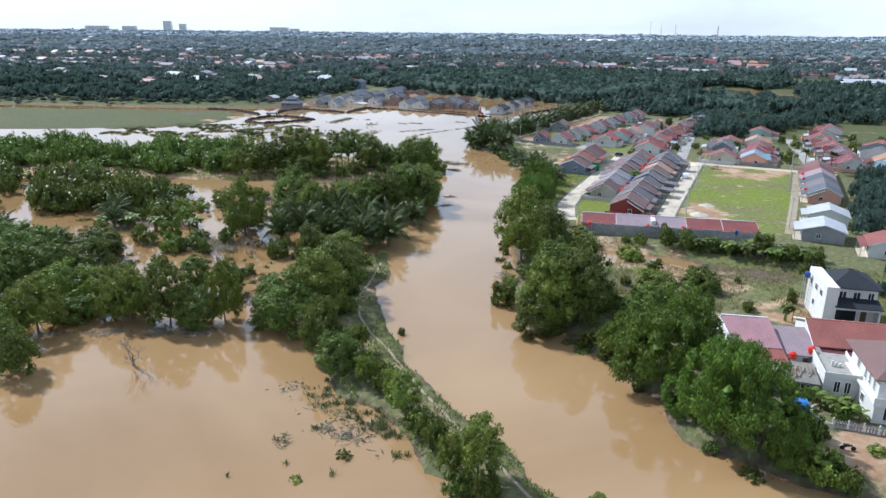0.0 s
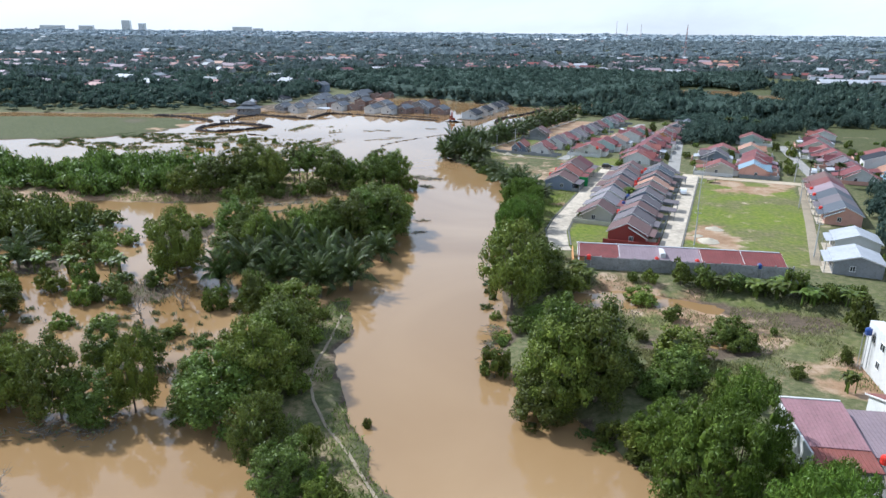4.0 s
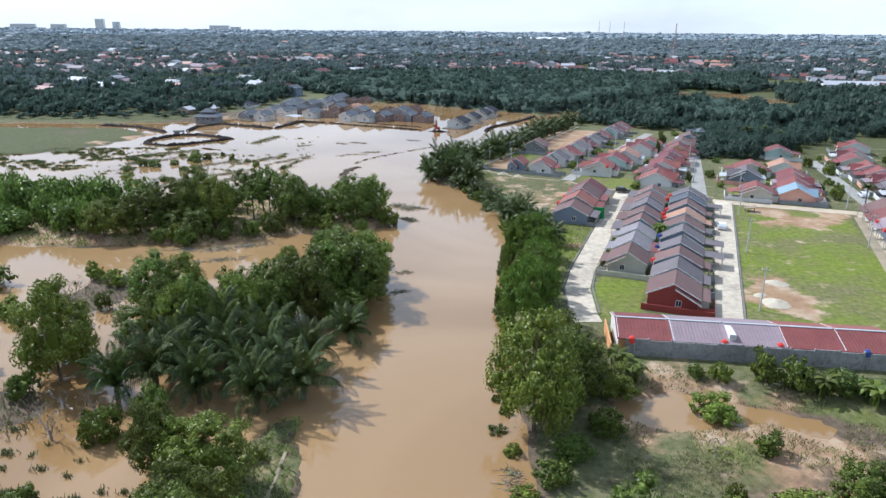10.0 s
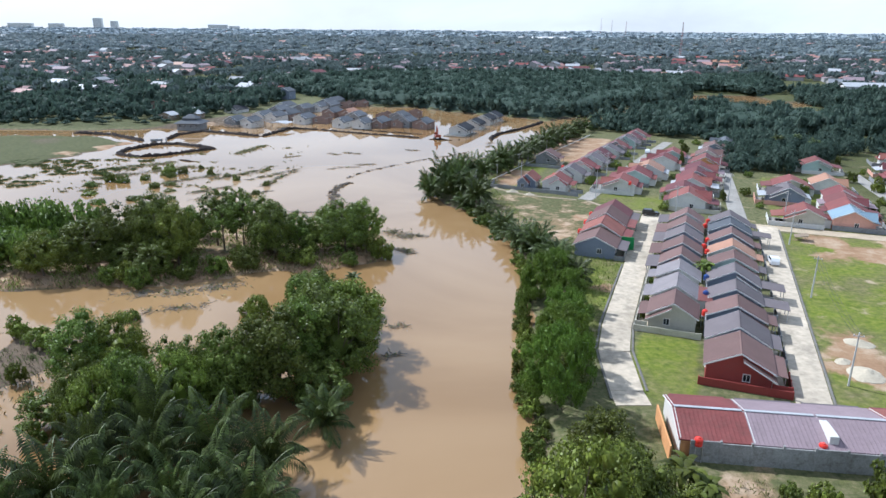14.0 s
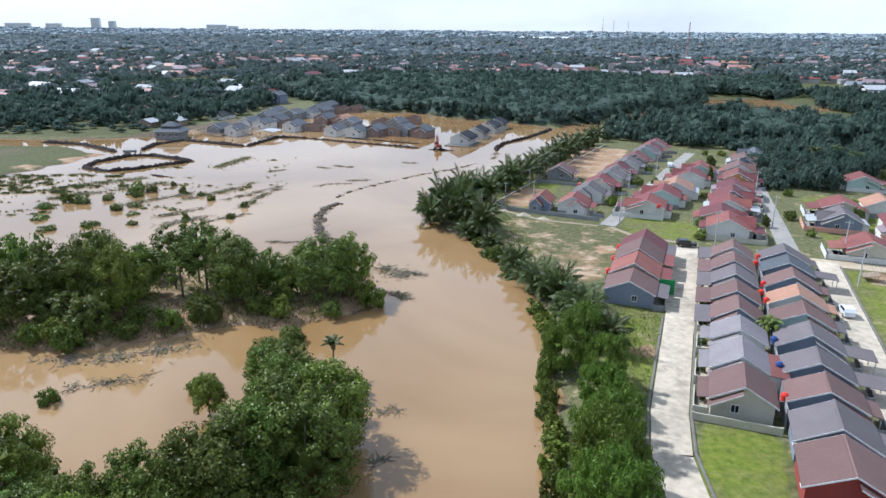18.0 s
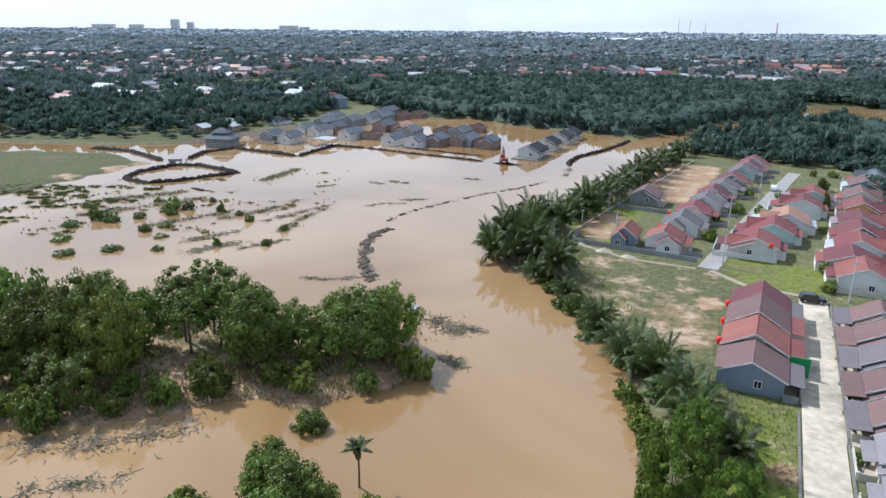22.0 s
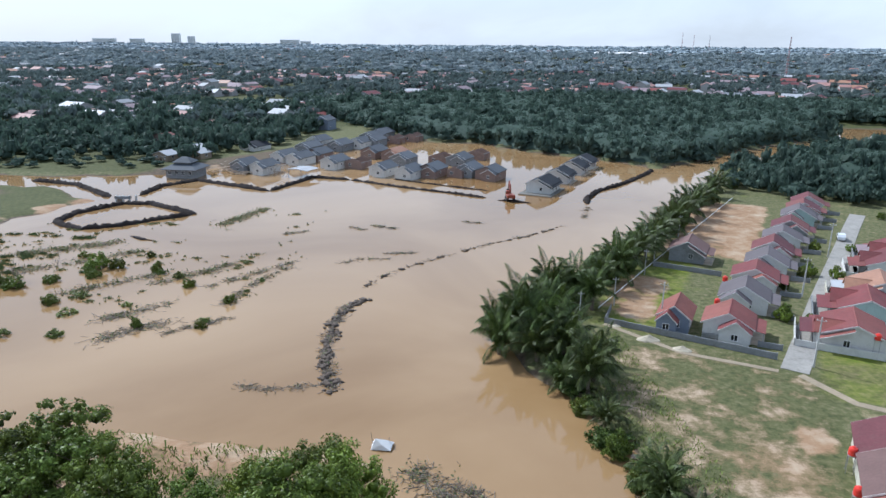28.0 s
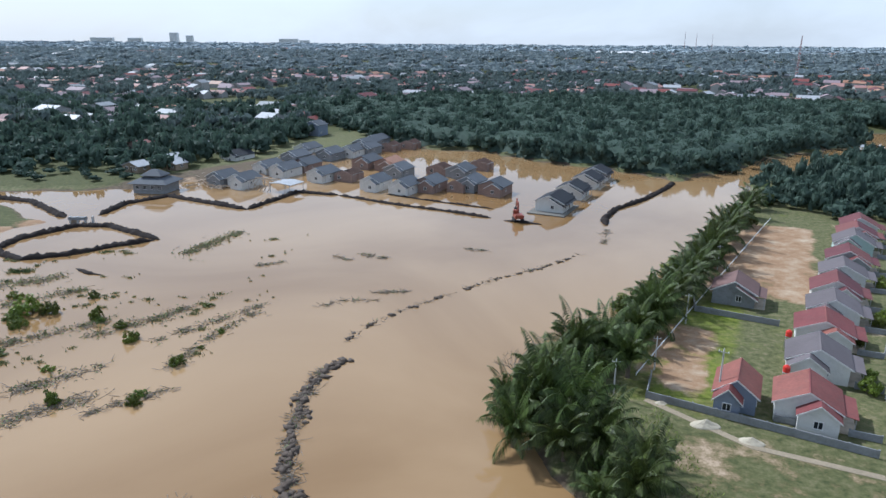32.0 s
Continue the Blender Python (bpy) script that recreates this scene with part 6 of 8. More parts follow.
def wing(root, w, d, wall, roof, sx, hw, hr, off):
    """A cross gable that stands out towards the street."""
    t = Matrix.Translation((sx * w * 0.42, off, 0)) @ Matrix.Rotation(radians(90), 4, "Z")
    ww, dd = d * 0.5, w * 0.42
    top = hw + (hr - hw) * 0.72
    pent = [(-ww / 2, -0.9), (ww / 2, -0.9), (ww / 2, hw - 0.15), (0, top - 0.12), (-ww / 2, hw - 0.15)]
    for y0 in (-dd / 2, dd / 2 - 0.14):
        Geo().prism(pent, y0, y0 + 0.14).part("wing_gable", M[wall], root, "", t)
    for s in (-1, 1):
        slope(s, ww, 0.35, top, hw - 0.15, -dd / 2 - 0.3, dd / 2 + 0.3, 7).part("wing_roof_pitch", M[roof], root, "", t)
        x0, x1 = sorted((s * ww / 2, s * (ww / 2 - 0.14)))
        Geo().box(x0, x1, -dd / 2 + 0.14, dd / 2 - 0.14, -0.9, hw - 0.18).part("wing_side_wall", M[wall], root, "", t)
    Geo().prism([(-0.14, top - 0.03), (0.14, top - 0.03), (0, top + 0.1)], -dd / 2 - 0.32, dd / 2 + 0.32).part("wing_ridge_cap", M[roof], root, "", t)


def front_gable(root, w, d, wall, roof, sx, hw, hr):
    """A lower gable that steps forward at the near end, set to one side of the ridge."""
    ww, run = w * 0.62, 1.9
    t = Matrix.Translation((sx * w * 0.17, -d / 2 - run / 2, 0))
    top = hw + (hr - hw) * 0.66
    Geo().prism([(-ww / 2, -0.9), (ww / 2, -0.9), (ww / 2, hw - 0.3), (0, top - 0.12), (-ww / 2, hw - 0.3)], -run / 2, run / 2).part("bay_wall", M[wall], root, "", t)
    for s in (-1, 1):
        slope(s, ww, 0.3, top, hw - 0.3, -run / 2 - 0.3, run / 2 + 0.35, 6).part("bay_roof_pitch", M[roof], root, "", t)
        k = (top - hw + 0.3) / (ww / 2)
        xe, ze = s * (ww / 2 + 0.3), top - k * (ww / 2 + 0.3)
        o = [(0, top + 0.05), (xe, ze + 0.05), (xe, ze - 0.15), (0, top - 0.15)]
        Geo().prism(o if s < 0 else o[::-1], -run / 2 - 0.36, -run / 2 - 0.32).part("fascia_board", M["trim"], root, "", t)
    window(root, sx * w * 0.17, -d / 2 - run - 0.02, 1.5, 1.1, 1.1, "-y")


def at(u, v, z=None, turn=0.0):
    x, y = W(u, v)
    return Matrix.Translation((x, y, max(ground_z(x, y), 0.25) if z is None else z)) @ Matrix.Rotation(radians(TURN + turn), 4, "Z")


def tank(u, v, top, colour="red", place=None):
    m = place or at(u, v)
    base = m.translation.z
    root = empty("water_tank", m, f"{colour} plastic water tank on a steel stand", "water tank", "roof water tanks")
    h = top - base - 1.15
    st = Geo()
    for x in (-0.4, 0.4):
        for y in (-0.4, 0.4):
            st.box(x - 0.04, x + 0.04, y - 0.04, y + 0.04, -0.3, h)
    st.box(-0.5, 0.5, -0.5, 0.5, h, h + 0.06)
    st.part("stand", M["steel"], root)
    prof = [(0.45, h + 0.06), (0.5, h + 0.12), (0.5, h + 0.4), (0.47, h + 0.44), (0.5, h + 0.48), (0.5, h + 0.8), (0.42, h + 0.98), (0.2, h + 1.08)]
    body = Geo().lathe(prof).part("body", M["tank_" + colour], root)
    Geo().lathe([(0.2, h + 1.05), (0.21, h + 1.13), (0.17, h + 1.16)], 10).part("lid", M["tank_" + colour], body)
    return root


def yard_wall(name, pts, hgt, mat, label, thick=0.15):
    """A free-standing wall with piers through (u, v) points."""
    root = None
    for (a, b), (c, e) in zip(pts, pts[1:]):
        p, q = Vector(W(a, b)), Vector(W(c, e))
        mid, run = (p + q) / 2, q - p
        z = max(ground_z(mid.x, mid.y), 0.1)
        m = Matrix.Translation((mid.x, mid.y, z)) @ Matrix.Rotation(math.atan2(run.y, run.x), 4, "Z")
        g = Geo().box(-run.length / 2, run.length / 2, -thick / 2, thick / 2, -0.6, hgt, 0.03)
        k = max(1, round(run.length / 3))
        for i in range(k + 1):
            x = -run.length / 2 + run.length * i / k
            g.box(x - 0.12, x + 0.12, -0.12, 0.12, -0.6, hgt + 0.08, 0.02)
        ob = g.top(name, M[mat], m)
        tagged(ob, label, "wall", kind="structure")
    return root


def placed(x, y, turn, z=1.4):
    return Matrix.Translation((x, y, z)) @ Matrix.Rotation(radians(turn), 4, "Z")


def mono_roof(root, name, x0, x1, y0, y1, z0, z1, mat, ribs=0.45):
    """A sheet roof that falls from z1 at the back to z0 at the front, with raised ribs."""
    Geo().poly([(x0, y0, z0 - 0.1), (x1, y0, z0 - 0.1), (x1, y1, z1 - 0.1), (x0, y1, z1 - 0.1), (x0, y0, z0), (x1, y0, z0), (x1, y1, z1), (x0, y1, z1)],
               [(3, 2, 1, 0), (4, 5, 6, 7), (0, 1, 5, 4), (1, 2, 6, 5), (2, 3, 7, 6), (3, 0, 4, 7)]).part(name, M[mat], root)
    g = Geo()
    n = int((x1 - x0) / ribs)
    for k in range(1, n):
        x = x0 + (x1 - x0) * k / n
        g.tube([(x, y0 - 0.02, z0 + 0.02), (x, y1, z1 + 0.02)], [0.05, 0.05], 4)
    tagged(g.part("sheet_rib", M[mat], root), kind="stuff")


def lean_to(root, s, w, d, mat):
    """A sheet roof on posts over most of the front yard, and a lower one behind the house."""
    y0, y1 = -d * 0.46, d * 0.30
    x0, x1 = s * (w / 2 + 0.35), s * (w / 2 + 3.5)
    o = [(x0, 2.75), (x1, 2.35), (x1, 2.27), (x0, 2.67)]
    Geo().prism(o if s < 0 else o[::-1], y0, y1).part("carport_roof", M[mat], root)
    for y in (y0 + 0.2, y1 - 0.2):
        Geo().tube([(x1 - s * 0.15, y, -0.6), (x1 - s * 0.15, y, 2.32)], [0.06, 0.06], 5).part("carport_post", M["steel"], root)
    x0, x1 = -s * (w / 2 + 0.3), -s * (w / 2 + 1.9)
    o = [(x0, 2.5), (x1, 2.1), (x1, 2.02), (x0, 2.42)]
    Geo().prism(o if s > 0 else o[::-1], -d * 0.3, d * 0.46).part("kitchen_roof", M[mat], root)
    a, b = sorted((-s * w / 2, -s * (w / 2 + 1.8)))
    Geo().box(a, b, -d * 0.28, d * 0.44, -0.8, 2.02).part("kitchen_wall", M["render_white"], root)


# two back-to-back rows between the lanes
RIGHT = [("render_red", "roof_brown", 10.0), ("render_shade_blue", "roof_grey", 0), ("render_shade_blue", "roof_brown", 0), ("render_shade_blue", "roof_grey", 0), ("render_shade_blue", "roof_grey", 0),
         ("render_mint", "roof_brown", 0), ("render_white", "roof_rust", 0), ("render_white", "roof_brown", 0), ("render_shade_blue", "roof_slate", 0), ("render_shade_blue", "roof_grey", 0)]
NICE = {"render_red": "red", "render_shade_blue": "blue-grey", "render_mint": "pale mint", "render_white": "white", "render_cream": "cream", "render_pink": "salmon", "render_grey": "bare cement", "render_green": "green",
        "render_orange": "orange", "brick": "raw brick", "roof_brown": "brown", "roof_grey": "grey", "roof_rust": "faded orange", "roof_slate": "slate-coloured", "roof_red": "red", "roof_maroon": "maroon", "roof_mauve": "mauve",
        "roof_zinc": "pale zinc", "roof_lilac": "lilac-grey", "roof_black": "black", "roof_blue": "blue"}


def told(wall, roof, what="house"):
    return f"{NICE[wall]} {what} with {NICE[roof]} gable roof"


BACKS = (10.8, 18.2, 26.0, 34.4, 43.2, 52.0, 60.8, 69.4, 78.0, 86.2)
for i, (wm, rm, _) in enumerate(RIGHT):
    dep = 7.5 if i == 0 else 6.2 if i == 1 else 5.0
    u = BACKS[i] - 0.3 - dep
    # white house 7 gets gable ends painted in that shade tone
    house(at(u + dep / 2, 6.3, 1.2), 8.6, dep, wm, rm, 3.0 + 0.12 * (i % 3), 5.2 + 0.15 * ((i * 2) % 3), "+x", 1.5 + (2.6 if i in (3, 4, 8) else 0), "roof_grey" if i in (3, 4, 5, 8) else None,
          told(wm, rm) + " beside the lane", gwall="render_shade_blue" if i in (2, 7) else None)
    if i in (2, 5, 6, 7, 9):
        tank(u + 1.2, 1.55, 4.7, "red")
    elif i in (3, 4):
        tank(u + 1.5, 1.55, 4.9, "blue")
    yard_wall("yard_wall", [(u - 0.1, 10.8), (u - 0.1, 13.2)], 1.3, "render_grey" if wm != "render_red" else "render_red", "low plastered wall between front yards")
    yard_wall("front_fence", [(u, 13.25), (u + 5.0, 13.25)], 1.1, "render_grey" if wm != "render_red" else "render_red", "low front wall beside the lane")
yard_wall("yard_wall", [(1.8, 1.2), (1.8, 13.2)], 1.2, "render_red", "dark red garden wall below the red house")
LEFT = [("render_cream", "roof_brown"), ("render_white", "roof_lilac"), ("render_white", "roof_lilac"), ("render_shade_blue", "roof_brown"), ("render_shade_blue", "roof_brown"), ("render_shade_blue", "roof_grey"), ("render_shade_blue", "roof_brown"), ("render_white", "roof_brown")]
for i, (wm, rm) in enumerate(LEFT):
    dep = 6.6 if i in (0, 1) else 5.4
    u = 25.8 + 8.55 * i - 0.3 - dep
    house(at(u + dep / 2, -3.4, 1.2), 7.4, dep, wm, rm, 2.9 + 0.1 * (i % 3), 5.0 + 0.15 * (i % 2), "-x", 1.4 if i < 3 else 2.4, "roof_brown" if i in (4, 6) else "roof_grey" if i > 2 else None, told(wm, rm) + " beside the lane", reach=1.5 if i > 2 else 0)
    yard_wall("yard_wall", [(u - 0.1, -7.4), (u - 0.1, -9.1)], 1.1, "render_cream", "low pale wall between front yards")
    yard_wall("front_fence", [(u + 0.4, -9.2), (u + 6.0, -9.2)], 0.8, "render_cream", "low pale front wall beside the lane")
    if i in (4, 6):
        tank(u + 6.5, 0.95, 4.6, "red")
    if i < 5:
        x, y = W(u + 3.5, -8.4)
        plant(BUSH, x, y, 0.8, 1.3)
x, y = W(44.5, 0.9)
plant(BANANA, x, y, 1.9, 5.2)
# garage roof between white houses
g = Geo()
g.prism([(-1.3, 0.06), (1.3, -0.06), (1.3, -0.12), (-1.3, 0.0)][::-1], -3.6, 3.6)
lean = empty("lean_to", at(30.5, 1.4, 1.2), "maroon sheet-metal lean-to between two houses", "shed")
g.part("roof", M["roof_maroon"], lean, "", Matrix.Translation((0, 0, 3.0)))
Geo().box(-1.2, 1.2, -3.4, -3.2, -0.5, 2.9).part("wall", M["render_white"], lean)
yard_wall("lot_wall", [(17.0, -9.2), (17.0, 1.2)], 1.1, "render_cream", "low cream wall at the edge of an empty lot")

yard_wall("party_wall", [(19, 1.72), (52, 1.72), (88, 1.72)], 2.7, "render_grey", "grey cement party wall between the two rows", 0.2)
# four joined houses west of the lane
for i, (wm, rm) in enumerate((("render_shade_blue", "roof_brown"), ("render_cream", "roof_red"), ("render_cream", "roof_brown"), ("render_cream", "roof_maroon"))):
    u = 52.4 + 8.2 * i
    house(at(u + 4.1, -21.2, 1.2), 8.6, 8.0, wm, rm, (2.8, 3.2, 3.5, 3.1)[i], (4.8, 5.6, 6.0, 5.5)[i], "+x", 2.0, "roof_red" if i in (1, 2) else "roof_grey", told(wm, rm) + " in a joined row", gable2=False)
    if i == 1:
        frame_house = bpy.data.objects[LAST[-1]]
        for pts in (((-3.4, 3.5), (0.2, 4.9)), ((-0.6, 3.6), (0.9, 4.9)), ((-2.6, 4.3), (2.8, 4.2)), ((1.4, 3.6), (2.4, 4.5))):
            Geo().tube([(x, -4.08, z) for x, z in pts], [0.09, 0.08], 5).part("timber", M["wood"], frame_house)
    if i:
        tank(u + 1.5, -26.1, 4.6, "red")
g = Geo().box(-1.9, 1.9, -0.07, 0.07, -0.5, 3.0)
tagged(g.top("screen_wall", M["render_green"], at(60.7, -15.6, 1.2)), "bright green painted wall beside a porch", "wall", kind="structure")
yard_wall("yard_wall", [(52.0, -16.8), (52.0, -14.9), (60, -14.9)], 1.1, "render_grey", "dark grey front wall with a gate")

# the long row behind the cement wall, low houses seen from the back
def prow(k):
    """Middle of the k-th house of the southern row."""
    return 23.6 + k * 8.15, 173.6 - k * 1.02
for k, (rm, wm) in enumerate((("roof_red", "render_orange"), ("roof_mauve", "render_grey"), ("roof_mauve", "render_grey"), ("roof_red", "render_grey"), ("roof_red", "render_white"))):
    x, y = prow(k)
    m = Matrix.Translation((x + 4.2, y - 0.4, 1.15)) @ Matrix.Rotation(radians(-7.2 + 90), 4, "Z")
    house(m, 9.6, 7.7, wm, rm, 2.7, 4.0, "+x", 1.2, "roof_grey" if k in (1, 2) else None, told(wm, rm) + " behind a cement wall", gable2=False, win=True, ov=0.3)
    row = bpy.data.objects[LAST[-1]]
    if k != 2:
        Geo().prism([(-4.9, 0), (4.9, 0), (4.9, 2.82), (0, 4.12), (-4.9, 2.82)], 3.86, 3.94).part("parapet_wall", M["render_white"], row)
    else:
        Geo().box(-4.2, -0.6, 2.9, 3.9, 0, 3.9, 0.05).part("roof_block", M["render_white"], row)
    g = Geo()
    for j in range(1, 15):
        yy = -3.9 + 7.8 * j / 15
        g.tube([(-5.2, yy, 2.68), (-0.1, yy, 4.06)], [0.045, 0.045], 4)
    tagged(g.part("roof_rib", M[rm], row), kind="stuff")
    Geo().box(-0.22, 0.22, -3.95, 3.95, 4.04, 4.14, 0.02).part("ridge_flashing", M["roof_zinc"], row)
    tx, ty = x + (1.6, 7.2, 7.0, 7.6, 2.5)[k], y - 5.3
    if k in (0, 1, 2, 4):
        tank(0, 0, 4.35, "blue" if k == 4 else "red", Matrix.Translation((tx, ty, 0.6)))
for k in range(12):
    x, y = 24.2 + k * 3.4, 168.25 - k * 0.425
    m = Matrix.Translation((x + 1.7, y - 0.2, 0.3)) @ Matrix.Rotation(radians(-7.2), 4, "Z")
    ob = Geo().box(-1.62, 1.62, -0.08, 0.08, -0.8, 3.5 + 0.2 * (k % 4 == 0)).box(1.62, 1.86, -0.13, 0.13, -0.8, 3.85, 0.02).top("perimeter_wall", M["cement_stained"], m)
    tagged(ob, "tall stained cement wall panel with a pier", "wall", kind="structure")
m = Matrix.Translation((22.6, 172.6, 0.4)) @ Matrix.Rotation(radians(-7.2), 4, "Z")
tagged(Geo().box(-0.1, 0.1, -4.6, 4.6, -0.8, 2.9, 0.03).top("perimeter_wall", M["render_orange"], m), "orange painted end wall of the southern row", "wall", kind="structure")

# northern street: stepped row on its river side
NROW = [(111.5, -50.8, 5.2, "render_shade_blue", "roof_red"), (111.8, -42.2, 7.6, "render_white", "roof_red"), (126.5, -40.6, 8.2, "render_white", "roof_grey"), (139.5, -39.4, 8.2, "render_white", "roof_red"), (150.5, -37.6, 8.0, "render_white", "roof_grey"),
        (161.5, -36.8, 8.0, "render_white", "roof_maroon"), (173.5, -35.0, 8.0, "render_white", "roof_grey"), (185.0, -33.4, 8.0, "render_grey", "roof_maroon"), (200, -31.4, 8.0, "render_mint", "roof_grey"), (209.5, -30.2, 8.0, "render_white", "roof_maroon"), (219, -29, 8.0, "render_white", "roof_maroon")]
for i, (u, v, w, wm, rm) in enumerate(NROW):
    house(at(u + 3, v, 1.2), w, 7.0, wm, rm, 2.9, 4.8 + 0.15 * (i % 3), "+x", 1.6 if i else 0, None, told(wm, rm) + " on the northern street", gable2=False)
    front_gable(bpy.data.objects[LAST[-1]], w, 7.0, wm, rm, 1 if i % 2 else -1, 2.9, 4.8 + 0.15 * (i % 3))
    yard_wall("yard_wall", [(u - 0.6, v + 5), (u - 0.6, v + 8.5)], 1.0, "render_grey", "low plastered wall between front yards")
    if i in (2, 4, 6):
        x, y = W(u + 3, v + 7.2)
        plant(BUSH, x, y, 1.3, 2.2)
house(at(156, -54, 1.2), 7.5, 7.0, "render_grey", "roof_brown", 2.9, 4.9, "+x", 1.4, None, "unplastered house with a brown gable roof on bare red soil", gable2=True)
tank(122, -44.8, 4.6, "red")
tank(136, -44.6, 4.6, "red")
yard_wall("boundary_wall", [(109.5, -62), (107.2, -34.4)], 1.1, "render_grey", "grey cement boundary wall beside the meadow")
yard_wall("boundary_wall", [(109.5, -62), (116, -62.5)], 1.1, "render_grey", "grey cement boundary wall beside the meadow")
yard_wall("boundary_wall", [(146.5, -60), (145.8, -46)], 1.1, "render_grey", "grey cement boundary wall round a yard")
yard_wall("boundary_wall", [(146.5, -60), (153, -61)], 1.1, "render_grey", "grey cement boundary wall round a yard")
# houses between the lanes of the northern part
BLOCK = [(119.5, -23.5, 8.8, 9.0, "render_white", "roof_red", "-x"), (133.0, -20.5, 9.0, 9.4, "render_mint", "roof_red", "-x"), (143.8, -17.6, 9.4, 9.2, "render_white", "roof_rust", "-x"), (163, -14, 8.6, 9, "render_white", "roof_maroon", "-x"), (175, -11.5, 8.6, 9, "render_mint", "roof_red", "-x"),
         (106, -3.8, 9.2, 8.6, "render_white", "roof_red", "+x"), (115.5, -5.5, 9.0, 8.8, "render_cream", "roof_maroon", "+x"), (127, -3.4, 8.6, 8.8, "render_white", "roof_red", "+x"), (138, -2.4, 8.6, 9, "render_grey", "roof_maroon", "+x"), (150, -1.6, 8.6, 9, "render_white", "roof_maroon", "+x"),
         (166, 0.0, 8, 9, "render_orange", "roof_maroon", "+x"), (180, 0.6, 8, 9, "render_white", "roof_brown", "+x"), (199, 3, 8, 9, "render_shade_blue", "roof_brown", "+x"), (211, 7, 9, 9, "render_mint", "roof_slate", "-x")]
for i, (u, v, w, d, wm, rm, fr) in enumerate(BLOCK):
    house(at(u, v, 1.2), w, d, wm, rm, 3.1, 4.9 + 0.2 * (i % 3), fr, 1.6, None, told(wm, rm, "older house") + " in a walled yard", gable2=i % 2 == 0)
    wing(bpy.data.objects[LAST[-1]], w, d, wm, rm, 1 if fr == "+x" else -1, 3.1, 4.9 + 0.2 * (i % 3), d * (0.18 if i % 2 else -0.2))
    s = 1 if fr == "+x" else -1
    lean_to(bpy.data.objects[LAST[-1]], s, w, d, ("roof_maroon", "roof_red", "roof_zinc", "roof_red", "roof_mauve")[i % 5])
    yard_wall("yard_wall", [(u - d / 2 - 0.7, v - w / 2 * s), (u - d / 2 - 0.7, v + s * (w / 2 + 4)), (u + d / 2 + 0.4, v + s * (w / 2 + 4))], 1.2, ("render_white", "render_grey", "render_cream")[i % 3], "plastered wall round a front yard")
    g = Geo().box(*sorted((s * w / 2, s * (w / 2 + 3.9))), -d / 2 - 0.4, d / 2, -0.4, 0.06, 0.02)
    tagged(g.top("yard_paving", M["concrete_grey"], at(u, v, 1.2)), "grey concrete paving of a front yard", "paving", kind="structure")
tank(115, -20.5, 5.4, "red")
EASTSIDE = [(99.8, 24.5, 8.6, 8, "render_cream", "roof_red", "-x"), (100.5, 35.0, 8.4, 8, "render_pink", "roof_blue", "+x"), (109, 35.4, 8.4, 8, "render_white", "roof_red", "+x"), (117.5, 36, 8.4, 8, "render_white", "roof_maroon", "+x"), (126, 36.4, 8.4, 8, "render_white", "roof_red", "+x"),
            (123, 22.5, 8.6, 8.6, "render_shade_blue", "roof_grey", "-x"), (137, 24.5, 9.4, 9, "render_cream", "roof_red", "-x"), (143, 35, 8.4, 9, "render_white", "roof_rust", "+x"), (104, 67, 8.4, 8, "render_white", "roof_red", "-x"), (113, 66.4, 8.4, 8, "render_shade_blue", "roof_maroon", "-x"),
            (122, 65.6, 8.4, 8, "render_white", "roof_grey", "-x"), (131, 65, 8.4, 8, "render_pink", "roof_maroon", "-x"), (142, 64, 8.4, 8, "render_white", "roof_red", "-x"), (104, 80, 8.4, 8, "render_mint", "roof_blue", "-x"), (116, 80, 9, 9, "render_white", "roof_rust", "-x"),
            (150, 62, 9, 9, "render_white", "roof_red", "-x"), (164, 60, 9, 9, "render_cream", "roof_red", "-x"), (178, 62, 9, 9, "render_white", "roof_maroon", "-x"), (176, 36, 9, 9, "render_mint", "roof_maroon", "+x"), (200, 66, 10, 9, "render_white", "roof_red", "-x"), (150, 82, 12, 9, "render_white", "roof_red", "-x")]
for i, (u, v, w, d, wm, rm, fr) in enumerate(EASTSIDE):
    house(at(u, v, 1.2), w, d - 0.4, wm, rm, 3.0, 4.9 + 0.15 * (i % 3), fr, 1.5, "roof_blue" if i == 1 else None, told(wm, rm) + " near the cross road", gable2=i % 3 != 1, gwall="render_pink" if i == 1 else None)
    s = 1 if fr == "+x" else -1
    if i % 2:
        wing(bpy.data.objects[LAST[-1]], w, d, wm, rm, s, 3.0, 4.9 + 0.15 * (i % 3), -d * 0.15)
    if i % 3 != 1:
        lean_to(bpy.data.objects[LAST[-1]], s, w, d, ("roof_red", "roof_zinc", "roof_maroon", "roof_mauve")[i % 4])
    yard_wall("yard_wall", [(u - d / 2 - 0.3, v - w / 2 * s), (u - d / 2 - 0.3, v + s * (w / 2 + 4)), (u + d / 2, v + s * (w / 2 + 4))], 1.2, ("render_white", "render_grey", "render_pink")[i % 3], "plastered wall round a front yard")
    g = Geo().box(*sorted((s * w / 2, s * (w / 2 + 3.9))), -d / 2 - 0.2, d / 2, -0.4, 0.06, 0.02)
    tagged(g.top("yard_paving", M["concrete_grey"], at(u, v, 1.2)), "grey concrete paving of a front yard", "paving", kind="structure")
house(at(128, 78, 1.2), 13, 9, "render_white", "roof_black", 4.5, 6.8, "-x", 0, None, "large hall with a black roof among the houses", gable2=False)
